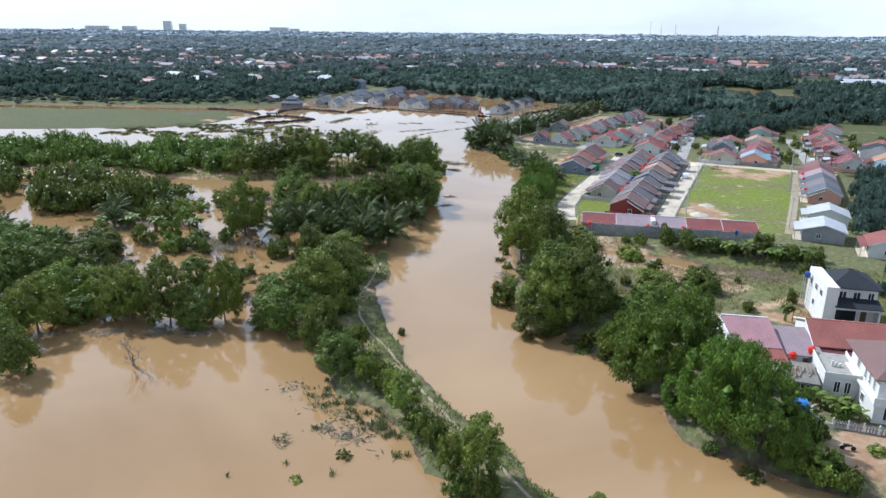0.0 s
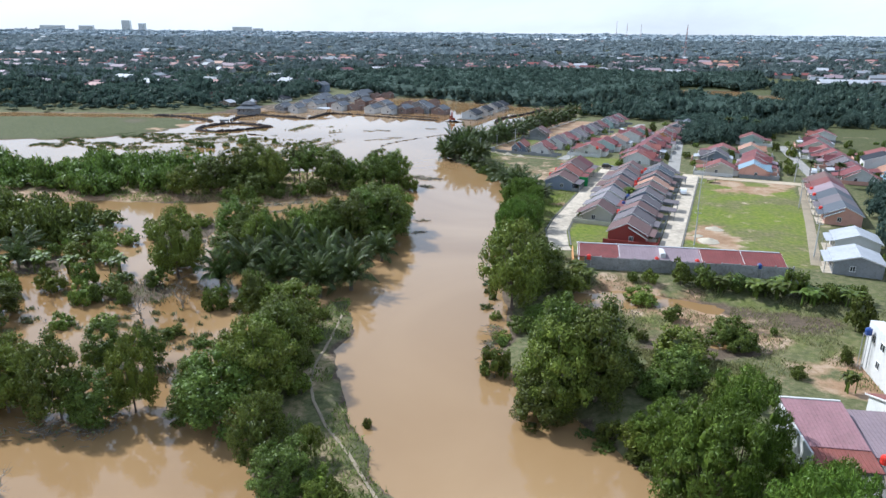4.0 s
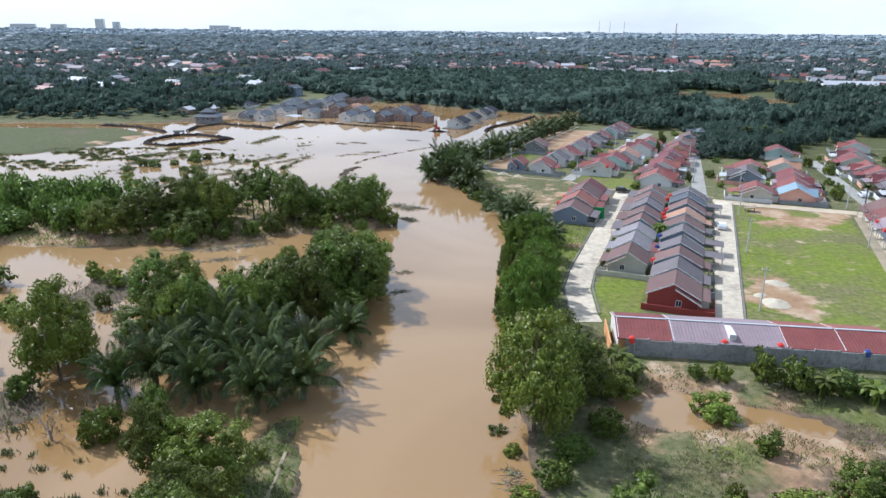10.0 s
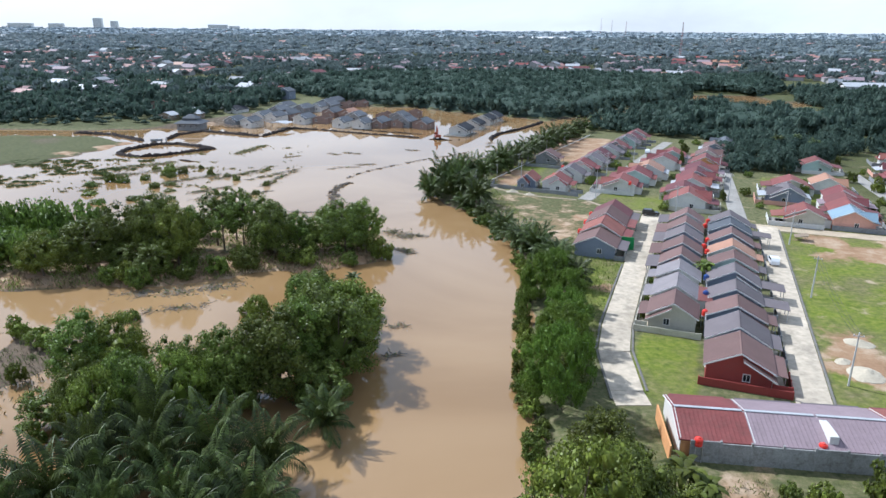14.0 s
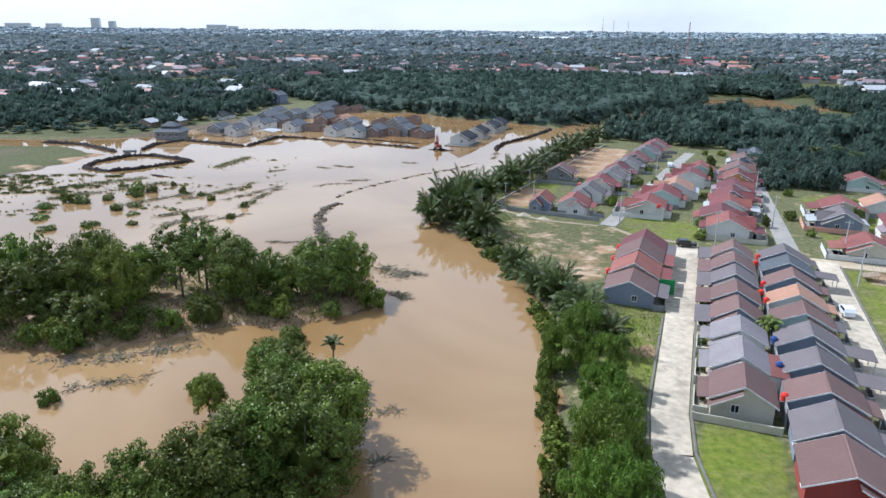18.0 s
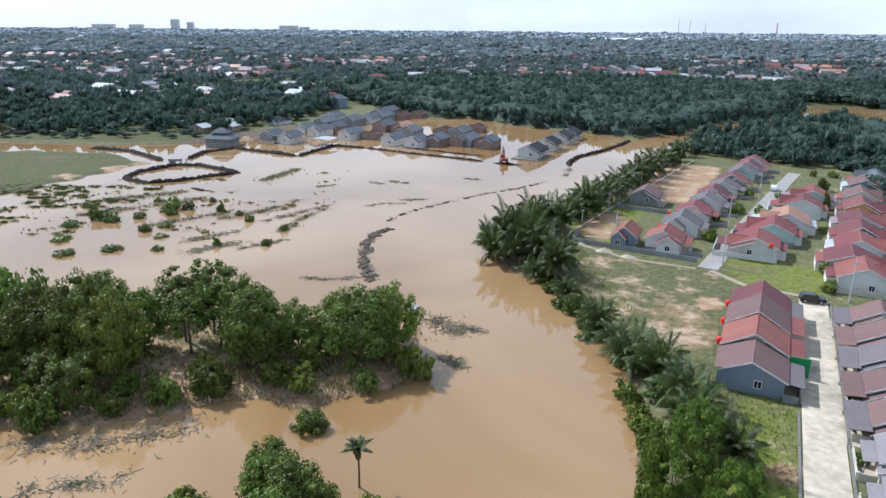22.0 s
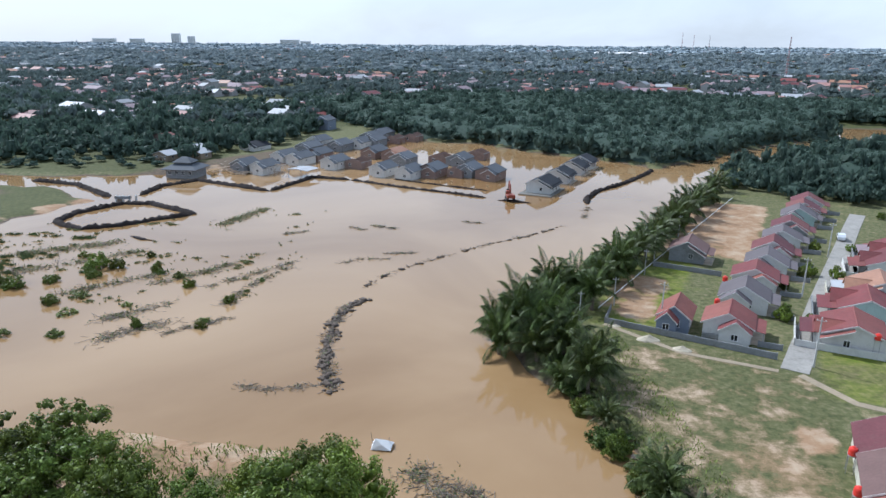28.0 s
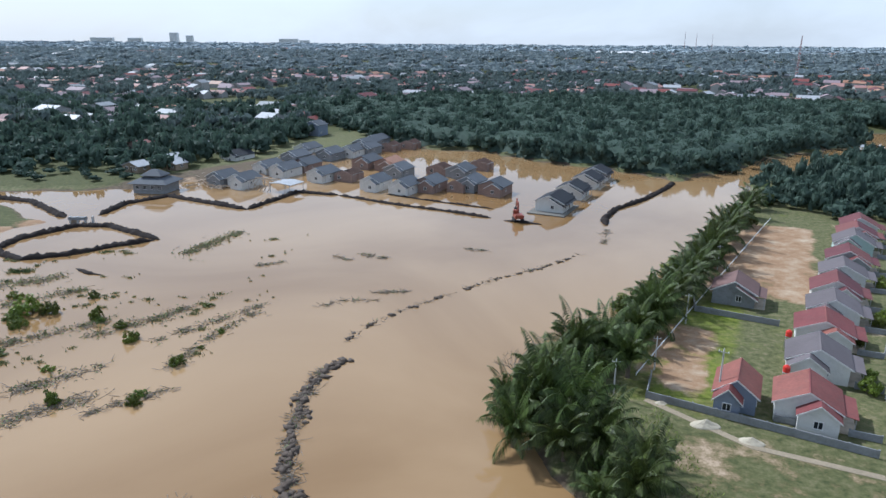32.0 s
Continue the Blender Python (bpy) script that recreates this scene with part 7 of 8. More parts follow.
# row at the far side of the field
for i, (wm, rm) in enumerate((("render_pink", "roof_slate"), ("render_white", "roof_grey"), ("render_shade_blue", "roof_slate"), ("render_cream", "roof_mauve"), ("render_white", "roof_maroon"), ("render_shade_blue", "roof_brown"))):
    u = 46 + 8.4 * i
    house(at(u, 55.5, 1.2), 8.4, 7.8, wm, rm, 3.0, 5.0, "-x", 1.4, None, told(wm, rm) + " beyond the field", gable2=True)
    if i in (0, 2, 3):
        tank(u + 2, 50.6, 4.6, "red")
house(at(20, 55, 1.2), 9, 8, "render_white", "roof_zinc", 3.0, 4.6, "-x", 1.4, None, "white house with a pale zinc roof by the field", gable2=False)
house(at(4, 53, 1.2), 9, 9, "render_grey", "roof_zinc", 3.0, 4.4, "-x", 1.4, None, "cement house with a pale zinc roof by the field", gable2=False)
house(at(-4, 66, 1.2), 9, 9, "render_white", "roof_red", 3.0, 4.8, "-x", 1.4, None, "white house with a red roof east of the field", gable2=False)

# ---- the half-built estate in the flood ----
def shell(u, v, w, d, turn=0.0, roofed=True, wm="render_grey", rm="roof_slate", label=""):
    """A small house under construction: with its roof on, or bare brick walls with open tops."""
    m = at(u, v, 0.15, turn)
    if roofed:
        w, d = w * 1.1, d * 1.15
        root = house(m, w, d, wm, rm, 3.0, 4.9, "-x", 0, None, label, 0.35, -1.0, False, group="houses under construction", win=True, trim=wm != "brick")
        front_gable(root, w, d, wm, rm, 1, 3.0, 4.9)
        return root
    root = empty("unfinished_house", m, label, "house", "houses under construction")
    t = 0.15
    pent = [(-w / 2, -1), (w / 2, -1), (w / 2, 2.6), (0, 4.1), (-w / 2, 2.6)]
    for y0 in (-d / 2, d / 2 - t):
        Geo().prism(pent, y0, y0 + t).part("gable_wall", M["brick"], root)
    for s in (-1, 1):
        x0, x1 = sorted((s * w / 2, s * (w / 2 - t)))
        Geo().box(x0, x1, -d / 2 + t, -d * 0.1, -1, 2.5).part("side_wall", M["brick"], root)
        Geo().box(x0, x1, d * 0.08, d / 2 - t, -1, 2.5).part("side_wall", M["brick"], root)
        Geo().box(x0 - 0.02, x1 + 0.02, -d / 2, d / 2, 2.5, 2.66).part("ring_beam", M["render_grey"], root)
    Geo().box(-w / 2, w / 2, -0.08, 0.08, -1, 2.6).part("inner_wall", M["brick"], root)
    window(root, -w * 0.2, -d / 2 - 0.02, 1.5, 1.2, 1.2, "-y")
    return root


GREY = "grey plastered new house with a slate-coloured roof in flood water"
WHITE = "white new house with a slate-coloured roof in flood water"
RAW = "roofless brick house shell standing in flood water"
for u, v, w, d, tn, roofed, wm, rm, lb in (
        (198, -222, 7.5, 7, 0, True, "render_grey", "roof_slate", GREY), (198.5, -213, 7.5, 7, 0, True, "render_white", "roof_slate", WHITE), (236, -250, 9, 8, 0, True, "render_white", "roof_black", "white new house with a black roof beside the flood"),
        (222, -222, 7.5, 8, 0, True, "render_white", "roof_slate", WHITE), (221, -213.5, 7.5, 8, 0, True, "render_white", "roof_slate", WHITE), (233, -213, 7.5, 8, 0, True, "brick", "roof_slate", "brick new house with a slate-coloured roof in flood water"),
        (220.5, -196, 7.5, 8, 0, True, "render_white", "roof_slate", WHITE), (224, -187.5, 7.5, 8, 0, False, "", "", RAW), (265, -236, 8, 8, 0, True, "render_white", "roof_slate", WHITE),
        (259, -220, 8, 8, 0, True, "render_grey", "roof_slate", GREY), (270, -216, 8, 8, 0, True, "render_white", "roof_slate", WHITE), (246, -228, 8, 8, 0, True, "render_grey", "roof_slate", GREY), (290, -222, 8, 9, 0, True, "render_grey", "roof_slate", GREY),
        (303, -224, 8, 9, 0, True, "render_grey", "roof_slate", GREY), (250, -196, 8, 8, 0, True, "brick", "roof_slate", "brick new house with a slate-coloured roof in flood water"), (249, -185, 8, 8, 0, True, "brick", "roof_rust", "brick new house with reddish roof in flood water"),
        (216.5, -171.5, 7, 7.5, 0, True, "render_white", "roof_slate", WHITE)):
    shell(u, v, w, d, tn, roofed, wm, rm, lb)
for u, v, w, d, tn, roofed, wm, rm, lb in (
        (216, -160, 7, 7.5, 0, True, "render_white", "roof_slate", WHITE), (223.5, -154.5, 8, 8, 0, True, "brick", "roof_slate", "brick new house with a slate-coloured roof in flood water"), (250, -164, 8, 7, 0, False, "", "", RAW),
        (249.5, -155, 8, 7, 0, True, "render_grey", "roof_slate", GREY), (266, -154, 8, 7, 0, False, "", "", RAW), (231, -142.5, 7, 7.5, 0, True, "render_grey", "roof_slate", GREY), (228.5, -132.8, 8, 7.5, 0, True, "brick", "roof_slate", "brick new house with a slate-coloured roof in flood water"),
        (226, -145, 6, 6, 0, False, "", "", RAW), (240, -176, 8, 7, 0, True, "render_grey", "roof_slate", GREY), (279, -214, 8, 8, 0, True, "render_grey", "roof_slate", GREY), (290, -209, 7, 8, 0, False, "", "", RAW), (300, -204, 7, 8, 0, False, "", "", RAW)):
    shell(u, v, w, d, tn, roofed, wm, rm, lb)
house(at(309, -264, 1.2), 9, 8, "render_shade_blue", "roof_slate", 5.6, 7.6, "-x", 0, None, "two-storey grey house at the edge of the wood", gable2=False)
for i, u in enumerate((216, 235.5, 254, 267)):
    house(at(u, -108.5, 0.25), 8.4, 11 if i == 0 else 9, "render_white", "roof_black", 3.1, 5.0, "+x", 0.8, None, "white new house with a black tiled roof standing in flood water", base=-1.2, group="four white houses in the flood", gwall="render_white")
tagged(Geo().box(-5.6, 5.6, -9, 7, -1.2, 0.32, 0.05).top("house_plinth", M["gutter"], at(216, -108.5, 0.0)), "dark cement plinth under a white house", "plinth", kind="structure")


def canopy(u, v, w, d, label, bare):
    root = empty("canopy", at(u, v, 0.2), label, "canopy")
    for x in (-w / 2, w / 2):
        for y in (-d / 2, d / 2):
            Geo().tube([(x, y, -1), (x, y, 2.6)], [0.07, 0.07], 6).part("post", M["steel"], root)
    for k in range(5):
        y = -d / 2 + d * k / 4
        Geo().tube([(-w / 2, y, 2.6), (0, y, 3.8 if bare else 3.0), (w / 2, y, 2.6)], [0.06, 0.06, 0.06], 5).part("rafter", M["steel"], root)
    if not bare:
        for s in (-1, 1):
            slope(s, w, 0.4, 3.1, 2.7, -d / 2 - 0.3, d / 2 + 0.3).part("roof_pitch", M["roof_zinc"], root)
    return root


canopy(198, -203, 9, 8, "bare steel roof frame of an unfinished hall", True)
canopy(199, -195.5, 8, 7, "open shelter with a pale metal roof", False)

# pavilion with a two-tiered hipped roof
pav = empty("pavilion", Matrix.Translation((-126, 434.5, 0.4)) @ Matrix.Rotation(radians(TURN + 18), 4, "Z"), "grey pavilion with a two-tiered hipped roof", "pavilion")
Geo().box(-5.5, 5.5, -4.5, 4.5, -1, 2.9).part("wall", M["render_grey"], pav)


def hip(w, d, z0, z1, inset, thick=0.15):
    x, y, a, b = w / 2, d / 2, w / 2 - inset, d / 2 - inset
    v = [(-x, -y, z0), (x, -y, z0), (x, y, z0), (-x, y, z0), (-a, -b, z1), (a, -b, z1), (a, b, z1), (-a, b, z1)]
    v += [(p[0], p[1], p[2] - thick) for p in v[:4]]
    return Geo().poly(v, [(0, 1, 5, 4), (1, 2, 6, 5), (2, 3, 7, 6), (3, 0, 4, 7), (4, 5, 6, 7), (8, 9, 1, 0), (9, 10, 2, 1), (10, 11, 3, 2), (11, 8, 0, 3), (11, 10, 9, 8)])


hip(13.5, 11.5, 2.9, 4.5, 3.2).part("lower_roof", M["roof_slate"], pav)
Geo().box(-2.8, 2.8, -2.0, 2.0, 4.3, 5.1).part("lantern", M["render_grey"], pav)
hip(7.5, 6, 5.1, 6.8, 2.6).part("upper_roof", M["roof_slate"], pav)
for k in range(4):
    window(pav, -4 + k * 2.6, -4.52, 1.6, 1.2, 1.4, "-y")
for u, v, w, d, wm, rm, h in ((212, -262, 9, 7, "render_white", "roof_zinc", 3.0), (206, -254, 8, 6, "wood", "roof_zinc", 2.6), (196, -262, 8, 6, "wood", "roof_zinc", 2.6), (246, -272, 8, 7, "render_white", "roof_zinc", 3.4), (232, -300, 13, 8, "brick", "roof_maroon", 3.2), (262, -300, 10, 7, "render_white", "roof_maroon", 3.0), (300, -300, 12, 8, "render_white", "roof_red", 3)):
    NICE["wood"] = "weathered timber"
    house(at(u, v), w, d, wm, rm, h, h + 1.4, "", 0, None, told(wm, rm, "shed") + " near the flooded site", gable2=False, trim=False, name="shed", group="sheds")
r = np.random.default_rng(66)
pile = empty("timber_pile", Matrix.Translation((-108, 447, 0.5)), "scattered heap of pale timber and rubble beside the building site", "timber pile")
for k in range(110):
    a = r.uniform(0, 3.14)
    c = Vector((r.normal(0, 6.5), r.normal(0, 5), r.uniform(0, 0.8)))
    d = Vector((math.cos(a), math.sin(a), r.normal(0, 0.08))) * r.uniform(0.8, 2.6)
    Geo().tube([c - d, c + d], [0.14, 0.14], 4).part("beam", M["timber_pale"], pile)
skeleton = empty("roof_frame", Matrix.Translation((-92, 441, 0.3)) @ Matrix.Rotation(radians(TURN), 4, "Z"), "leaning timber frame beside unfinished houses", "timber frame")
for k in range(6):
    x = -4 + 1.6 * k
    Geo().tube([(x, -3.4, -0.8), (x + 1.2, 0.0, 3.6 + 0.2 * (k % 2)), (x + 2.0, 3.2, 2.4)], [0.13, 0.11, 0.1], 5).part("rafter", M["timber_pale"], skeleton)
Geo().tube([(-3, 0, 3.6), (5.4, 0, 3.7)], [0.12, 0.12], 5).part("ridge_beam", M["timber_pale"], skeleton)
gate = empty("sluice_gate", Matrix.Translation((-125, 391.5, 0)) @ Matrix.Rotation(radians(8), 4, "Z"), "concrete sluice frame with upright posts", "sluice")
for k in range(4):
    Geo().box(-3 + 2 * k - 0.2, -3 + 2 * k + 0.2, -0.4, 0.4, -1, 2.2, 0.05).part("pier", M["pole"], gate)
Geo().box(-3.4, 1.4, -0.5, 0.5, 1.2, 2.0, 0.05).part("beam", M["render_grey"], gate)
Geo().box(-3.2, -1.0, -0.1, 0.1, -1, 1.2).part("gate_leaf", M["wood"], gate)

# excavator on its bank
ex = empty("excavator", Matrix.Translation((-7.0, 409.5, 0.2)) @ Matrix.Rotation(radians(100), 4, "Z"), "orange tracked excavator with a folded arm", "excavator")
for s in (-1, 1):
    o = [(-1.9, 0.25), (-1.6, 0.0), (1.6, 0.0), (1.9, 0.25), (1.9, 0.6), (1.6, 0.85), (-1.6, 0.85), (-1.9, 0.6)]
    y0, y1 = sorted((s * 0.8, s * 1.4))
    Geo().prism(o, y0, y1).part("track", M["rubber"], ex)
Geo().box(-2.0, 1.4, -1.25, 1.25, 0.95, 1.9, 0.15).part("body", M["digger"], ex)
cab = Geo().box(0.2, 1.6, 0.2, 1.25, 1.0, 2.9, 0.12).part("cab", M["digger"], ex)
Geo().box(0.4, 1.63, 0.3, 1.28, 1.9, 2.7).part("cab_window", M["glass"], cab)
Geo().box(-2.4, -1.4, -1.2, 1.2, 1.0, 2.1, 0.2).part("counterweight", M["digger"], ex)
Geo().tube([(1.2, -0.3, 1.6), (2.6, -0.3, 4.4), (4.4, -0.3, 5.0)], [0.3, 0.34, 0.2], 6).part("boom", M["digger"], ex)
Geo().tube([(4.1, -0.3, 5.3), (5.6, -0.3, 2.4)], [0.24, 0.16], 6).part("stick", M["digger"], ex)
Geo().prism([(5.2, 2.4), (5.9, 2.4), (6.1, 1.7), (5.6, 1.3), (5.0, 1.7)][::-1], -0.8, 0.2).part("bucket", M["iron"], ex)

# white tarpaulin tent caught on stakes in the flood
net = empty("tarpaulin", Matrix.Translation((-22.1, 268.6, 0)), "white tarpaulin draped over stakes in the flood", "tarpaulin")
Geo().poly([(-1.3, -0.9, 0.1), (1.2, -1.0, 0.15), (1.4, 0.9, 0.2), (-1.1, 1.0, 0.1), (-0.8, -0.2, 1.3), (0.7, 0.2, 0.9), (0, -0.7, 0.75), (-1.3, 0.2, 0.5), (1.3, 0, 0.45)],
           [(0, 6, 4, 7), (0, 1, 6), (1, 8, 5, 6), (6, 5, 4), (8, 2, 5), (2, 3, 4, 5), (3, 7, 4)]).part("sheet", M["tarp"], net)
Geo().tube([(-1.0, -0.2, -1), (-1.35, -0.25, 2.2)], [0.05, 0.04], 5).part("stake", M["wood"], net)
Geo().tube([(0.7, 0.2, -1), (0.85, 0.25, 1.3)], [0.05, 0.04], 5).part("stake", M["wood"], net)

# ---- villas by the river ----
def block_house(name, m, label, parts, roofs, wins, doors=()):
    """White modern houses: boxes with parapets, hipped roofs, rows of windows."""
    root = empty(name, m, label, "house")
    for x0, x1, y0, y1, z0, z1, mt in parts:
        Geo().box(x0, x1, y0, y1, z0, z1, 0.04).part("wall_block", M[mt], root)
    for cx, cy, w, d, z0, z1, inset, mt in roofs:
        ob = hip(w, d, z0, z1, inset).part("roof", M[mt], root)
        ob.matrix_local = Matrix.Translation((cx, cy, 0))
        Geo().tube([(cx - max(0, w / 2 - inset) , cy, z1 + 0.03), (cx + max(0.1, w / 2 - inset), cy, z1 + 0.03)], [0.1, 0.1], 5).part("ridge_cap", M[mt], root)
    for x, y, z, w, h, f in wins:
        window(root, x, y, z, w, h, f)
    for x, y, z, f in doors:
        door(root, x, y, z, f)
    return root


# the villa with a dark roof: a tall white side block, an upper storey set back behind a dark porch roof
villa = block_house("villa", placed(58.0, 117.0, -9), "white two-storey villa with a dark hipped roof and open carport",
                    [(0, 1.9, 0, 11, -1, 6.6, "render_white"), (1.9, 8.8, 1.8, 11, -1, 3.3, "render_white"), (1.9, 8.8, 2.8, 10.6, 3.3, 5.9, "render_white"), (8.5, 8.8, 0, 1.8, -1, 3.2, "render_white"), (1.9, 8.8, 0.0, 0.3, 2.7, 3.2, "render_white")],
                    [(5.2, 6.6, 8.6, 9.0, 5.9, 7.9, 3.9, "roof_black")],
                    [(3.4, 2.78, 4.5, 1.2, 1.3, "-y"), (5.6, 2.78, 4.5, 1.2, 1.3, "-y"), (7.8, 2.78, 4.5, 1.0, 1.3, "-y"), (-0.02, 2.6, 4.6, 1.5, 1.2, "-x"), (-0.02, 5.6, 4.6, 1.5, 1.2, "-x"), (-0.02, 8.6, 4.6, 1.2, 1.2, "-x"), (-0.02, 6, 1.6, 1.2, 1.2, "-x")],
                    [(6.8, 1.78, 0.1, "-y")])
mono_roof(villa, "porch_roof", 1.6, 9.0, -0.5, 2.8, 3.3, 4.0, "roof_black", 0.6)
# dark glass panel on the wall stands in for the shade inside
Geo().box(2.2, 5.6, 1.72, 1.78, 0.0, 2.5).part("carport_opening", M["glass"], villa)
tank(0, 0, 7.6, "blue", placed(58.6, 126.0, 0))
fence = empty("villa_fence", placed(57.6, 114.9, -9), "white front wall of piers and dark panels", "fence")
for k in range(8):
    Geo().box(k * 1.4 - 0.14, k * 1.4 + 0.14, -0.14, 0.14, -0.8, 1.7, 0.03).part("pier", M["render_white"], fence)
    if k < 7:
        Geo().box(k * 1.4 + 0.15, k * 1.4 + 1.25, -0.05, 0.05, 0.35, 1.35, 0.02).part("panel", M["iron"], fence)
        Geo().box(k * 1.4 + 0.15, k * 1.4 + 1.25, -0.1, 0.1, -0.8, 0.34, 0.02).part("plinth", M["render_white"], fence)
# the white house at the edge of the garden
block_house("villa", placed(50.2, 84.8, -9), "white two-storey house with tall narrow windows and brown hipped roof",
            [(0, 10, 0, 11, -1, 3.2, "render_white"), (0.3, 10, 0.5, 11, 3.2, 6.3, "render_white"), (-0.5, 10, -0.9, 0, 2.9, 3.25, "render_white"), (-0.5, 10, -0.9, -0.8, 3.25, 4.1, "render_white"), (-0.4, 0, 0.0, 11, 2.95, 3.25, "render_white")],
            [(5.2, 5.8, 11.6, 12.2, 6.3, 8.8, 4.9, "roof_brown")],
            [(0.28, 2.0, 4.8, 0.6, 2.0, "-x"), (0.28, 3.6, 4.8, 0.6, 2.0, "-x"), (0.28, 5.2, 4.8, 0.6, 2.0, "-x"), (0.28, 8.0, 4.8, 0.9, 1.6, "-x"), (2, 0.48, 4.7, 1.0, 2.0, "-y"), (5, 0.48, 4.7, 1.6, 2.0, "-y"), (8, 0.48, 4.7, 1.0, 2.0, "-y"), (1.6, -0.02, 1.6, 0.9, 1.9, "-y"), (3.4, -0.02, 1.6, 0.9, 1.9, "-y"), (-0.02, 4, 1.6, 1.2, 1.2, "-x")],
            [(6.4, -0.02, 0.1, "-y")])
annex = block_house("annex", placed(46.9, 91.4, -11), "white flat-roofed annex with tall paired windows and a roof terrace",
                    [(0, 4.6, 0, 8, -1, 3.0, "render_white"), (0, 0.15, 0, 8, 3.0, 3.7, "render_white"), (0.15, 4.6, 0, 0.15, 3.0, 3.7, "render_white"), (4.45, 4.6, 0.15, 8, 3.0, 3.7, "render_white"), (0.15, 4.45, 0.15, 8, 3.0, 3.06, "concrete_grey")],
                    [], [(1.7, -0.02, 1.7, 0.8, 1.7, "-y"), (3.0, -0.02, 1.7, 0.8, 1.7, "-y"), (-0.02, 3, 1.6, 1.0, 1.2, "-x")])
for k in range(3):
    Geo().box(1.6 + k * 0.5, 1.85 + k * 0.5, 3.4, 3.7, 3.06, 3.9 - 0.15 * k, 0.03).part("vent_box", M["render_white"], annex)
pink = block_house("house", placed(36.6, 95.8, -6), "low white house with faded pink roof and red front strip",
                   [(0, 7.0, 1.2, 12, -1, 3.0, "render_white"), (-0.25, 0, 0.6, 12, -1, 4.5, "render_white"), (0, 7.0, 11.8, 12.1, 3.0, 4.9, "render_white")],
                   [], [(1.6, 1.18, 1.5, 1.2, 1.2, "-y"), (5.2, 1.18, 1.5, 1.2, 1.2, "-y"), (-0.27, 6, 1.7, 1.0, 1.1, "-x")], [(3.4, 1.18, 0.1, "-y")])
mono_roof(pink, "upper_roof", 0.05, 7.1, 3.4, 11.8, 3.55, 4.75, "roof_pink")
mono_roof(pink, "front_roof", 0.05, 7.2, 0.0, 3.5, 3.0, 3.45, "roof_red")
flat_house = block_house("house", placed(44.2, 98.6, -6), "small white house under a flat mauve sheet roof",
                         [(0, 5.6, 0.4, 9, -1, 2.7, "render_white"), (-0.12, 0, 0.4, 9, -1, 3.4, "render_white")], [], [(1.4, 0.38, 1.5, 1.0, 1.1, "-y")], [(3.4, 0.38, 0.1, "-y")])
mono_roof(flat_house, "roof", 0.0, 5.8, -0.2, 9.2, 2.75, 3.3, "roof_mauve")
red_long = house(placed(58.6, 105.6, 82), 10.5, 16, "render_white", "roof_red", 3.1, 5.0, "", 0, None, "long white house with a red tiled roof", gable2=False, group="houses by the river")
mono_roof(red_long, "porch_roof", -7.2, -4.6, -3.0, 7.6, 2.6, 2.6, "roof_maroon")
old = block_house("shed", placed(37.0, 92.4, -15), "old low shed with a weathered cement roof and loose planks",
                  [(0.3, 9.0, 0.8, 6.2, -1, 2.3, "render_grey"), (0, 4.6, 0, 6.6, 2.3, 2.5, "concrete_grey"), (4.6, 9.3, 0, 6.6, 2.25, 2.42, "gutter")], [], [(2.4, 0.78, 1.3, 1.4, 1.0, "-y"), (7.0, 0.78, 1.2, 2.2, 1.4, "-y")])
r = np.random.default_rng(67)
for k in range(16):
    a, x = r.normal(1.4, 0.15), r.uniform(5.4, 8.6)
    c, d = Vector((x, r.uniform(2, 4.5), 2.5 + 0.02 * k)), Vector((math.cos(a), math.sin(a), 0)) * r.uniform(0.8, 1.8)
    Geo().tube([c - d, c + d], [0.07, 0.07], 4).part("plank", M["wood"], old)
for x, y, w, d, wm, rm, tn, lb in ((77, 121, 9, 9, "render_white", "roof_mauve", 76, "white house with a mauve roof beside the villa"), (84, 131, 9, 9, "render_white", "roof_zinc", 76, "white house with a pale roof beside the villa")):
    house(placed(x, y, tn), w, d, wm, rm, 3.2, 5.0, "", 0, None, lb, gable2=False, group="houses by the river")
tank(0, 0, 5.0, "red", placed(45.2, 97.6, 0))
tank(0, 0, 5.4, "red", placed(48.3, 98.9, 0))
blue = empty("blue_shelter", placed(41.4, 85.6, -10, 1.3), "small shelter with blue plastic sides", "shelter")
Geo().box(-1.0, 1.0, -0.9, 0.9, 1.0, 2.3, 0.06).part("sheet", M["tarp_blue"], blue)
Geo().box(-1.1, 1.1, -1.0, 1.0, 2.3, 2.4, 0.03).part("roof", M["tarp_blue"], blue)
for x in (-0.9, 0.9):
    for y in (-0.8, 0.8):
        Geo().tube([(x, y, -0.5), (x, y, 1.05)], [0.06, 0.06], 5).part("post", M["wood"], blue)
garden = empty("garden_wall", placed(43.3, 85.2, 0), "low curved cream garden wall", "wall")
for k in range(8):
    a, b = radians(100 + 20 * k), radians(120 + 20 * k)
    p, q = Vector((1.6 + 1.7 * math.cos(a), 2.4 * math.sin(a), 0)), Vector((1.6 + 1.7 * math.cos(b), 2.4 * math.sin(b), 0))
    m, t = (p + q) / 2, (q - p).length / 2 + 0.05
    Geo().box(-t, t, -0.09, 0.09, -0.7, 0.9, 0.02).part("segment", M["render_cream"], garden, "", Matrix.Translation(m) @ Matrix.Rotation(math.atan2(q.y - p.y, q.x - p.x), 4, "Z"))
fence = empty("garden_fence", placed(44.8, 83.3, -16), "pale garden fence of pickets between posts", "fence")
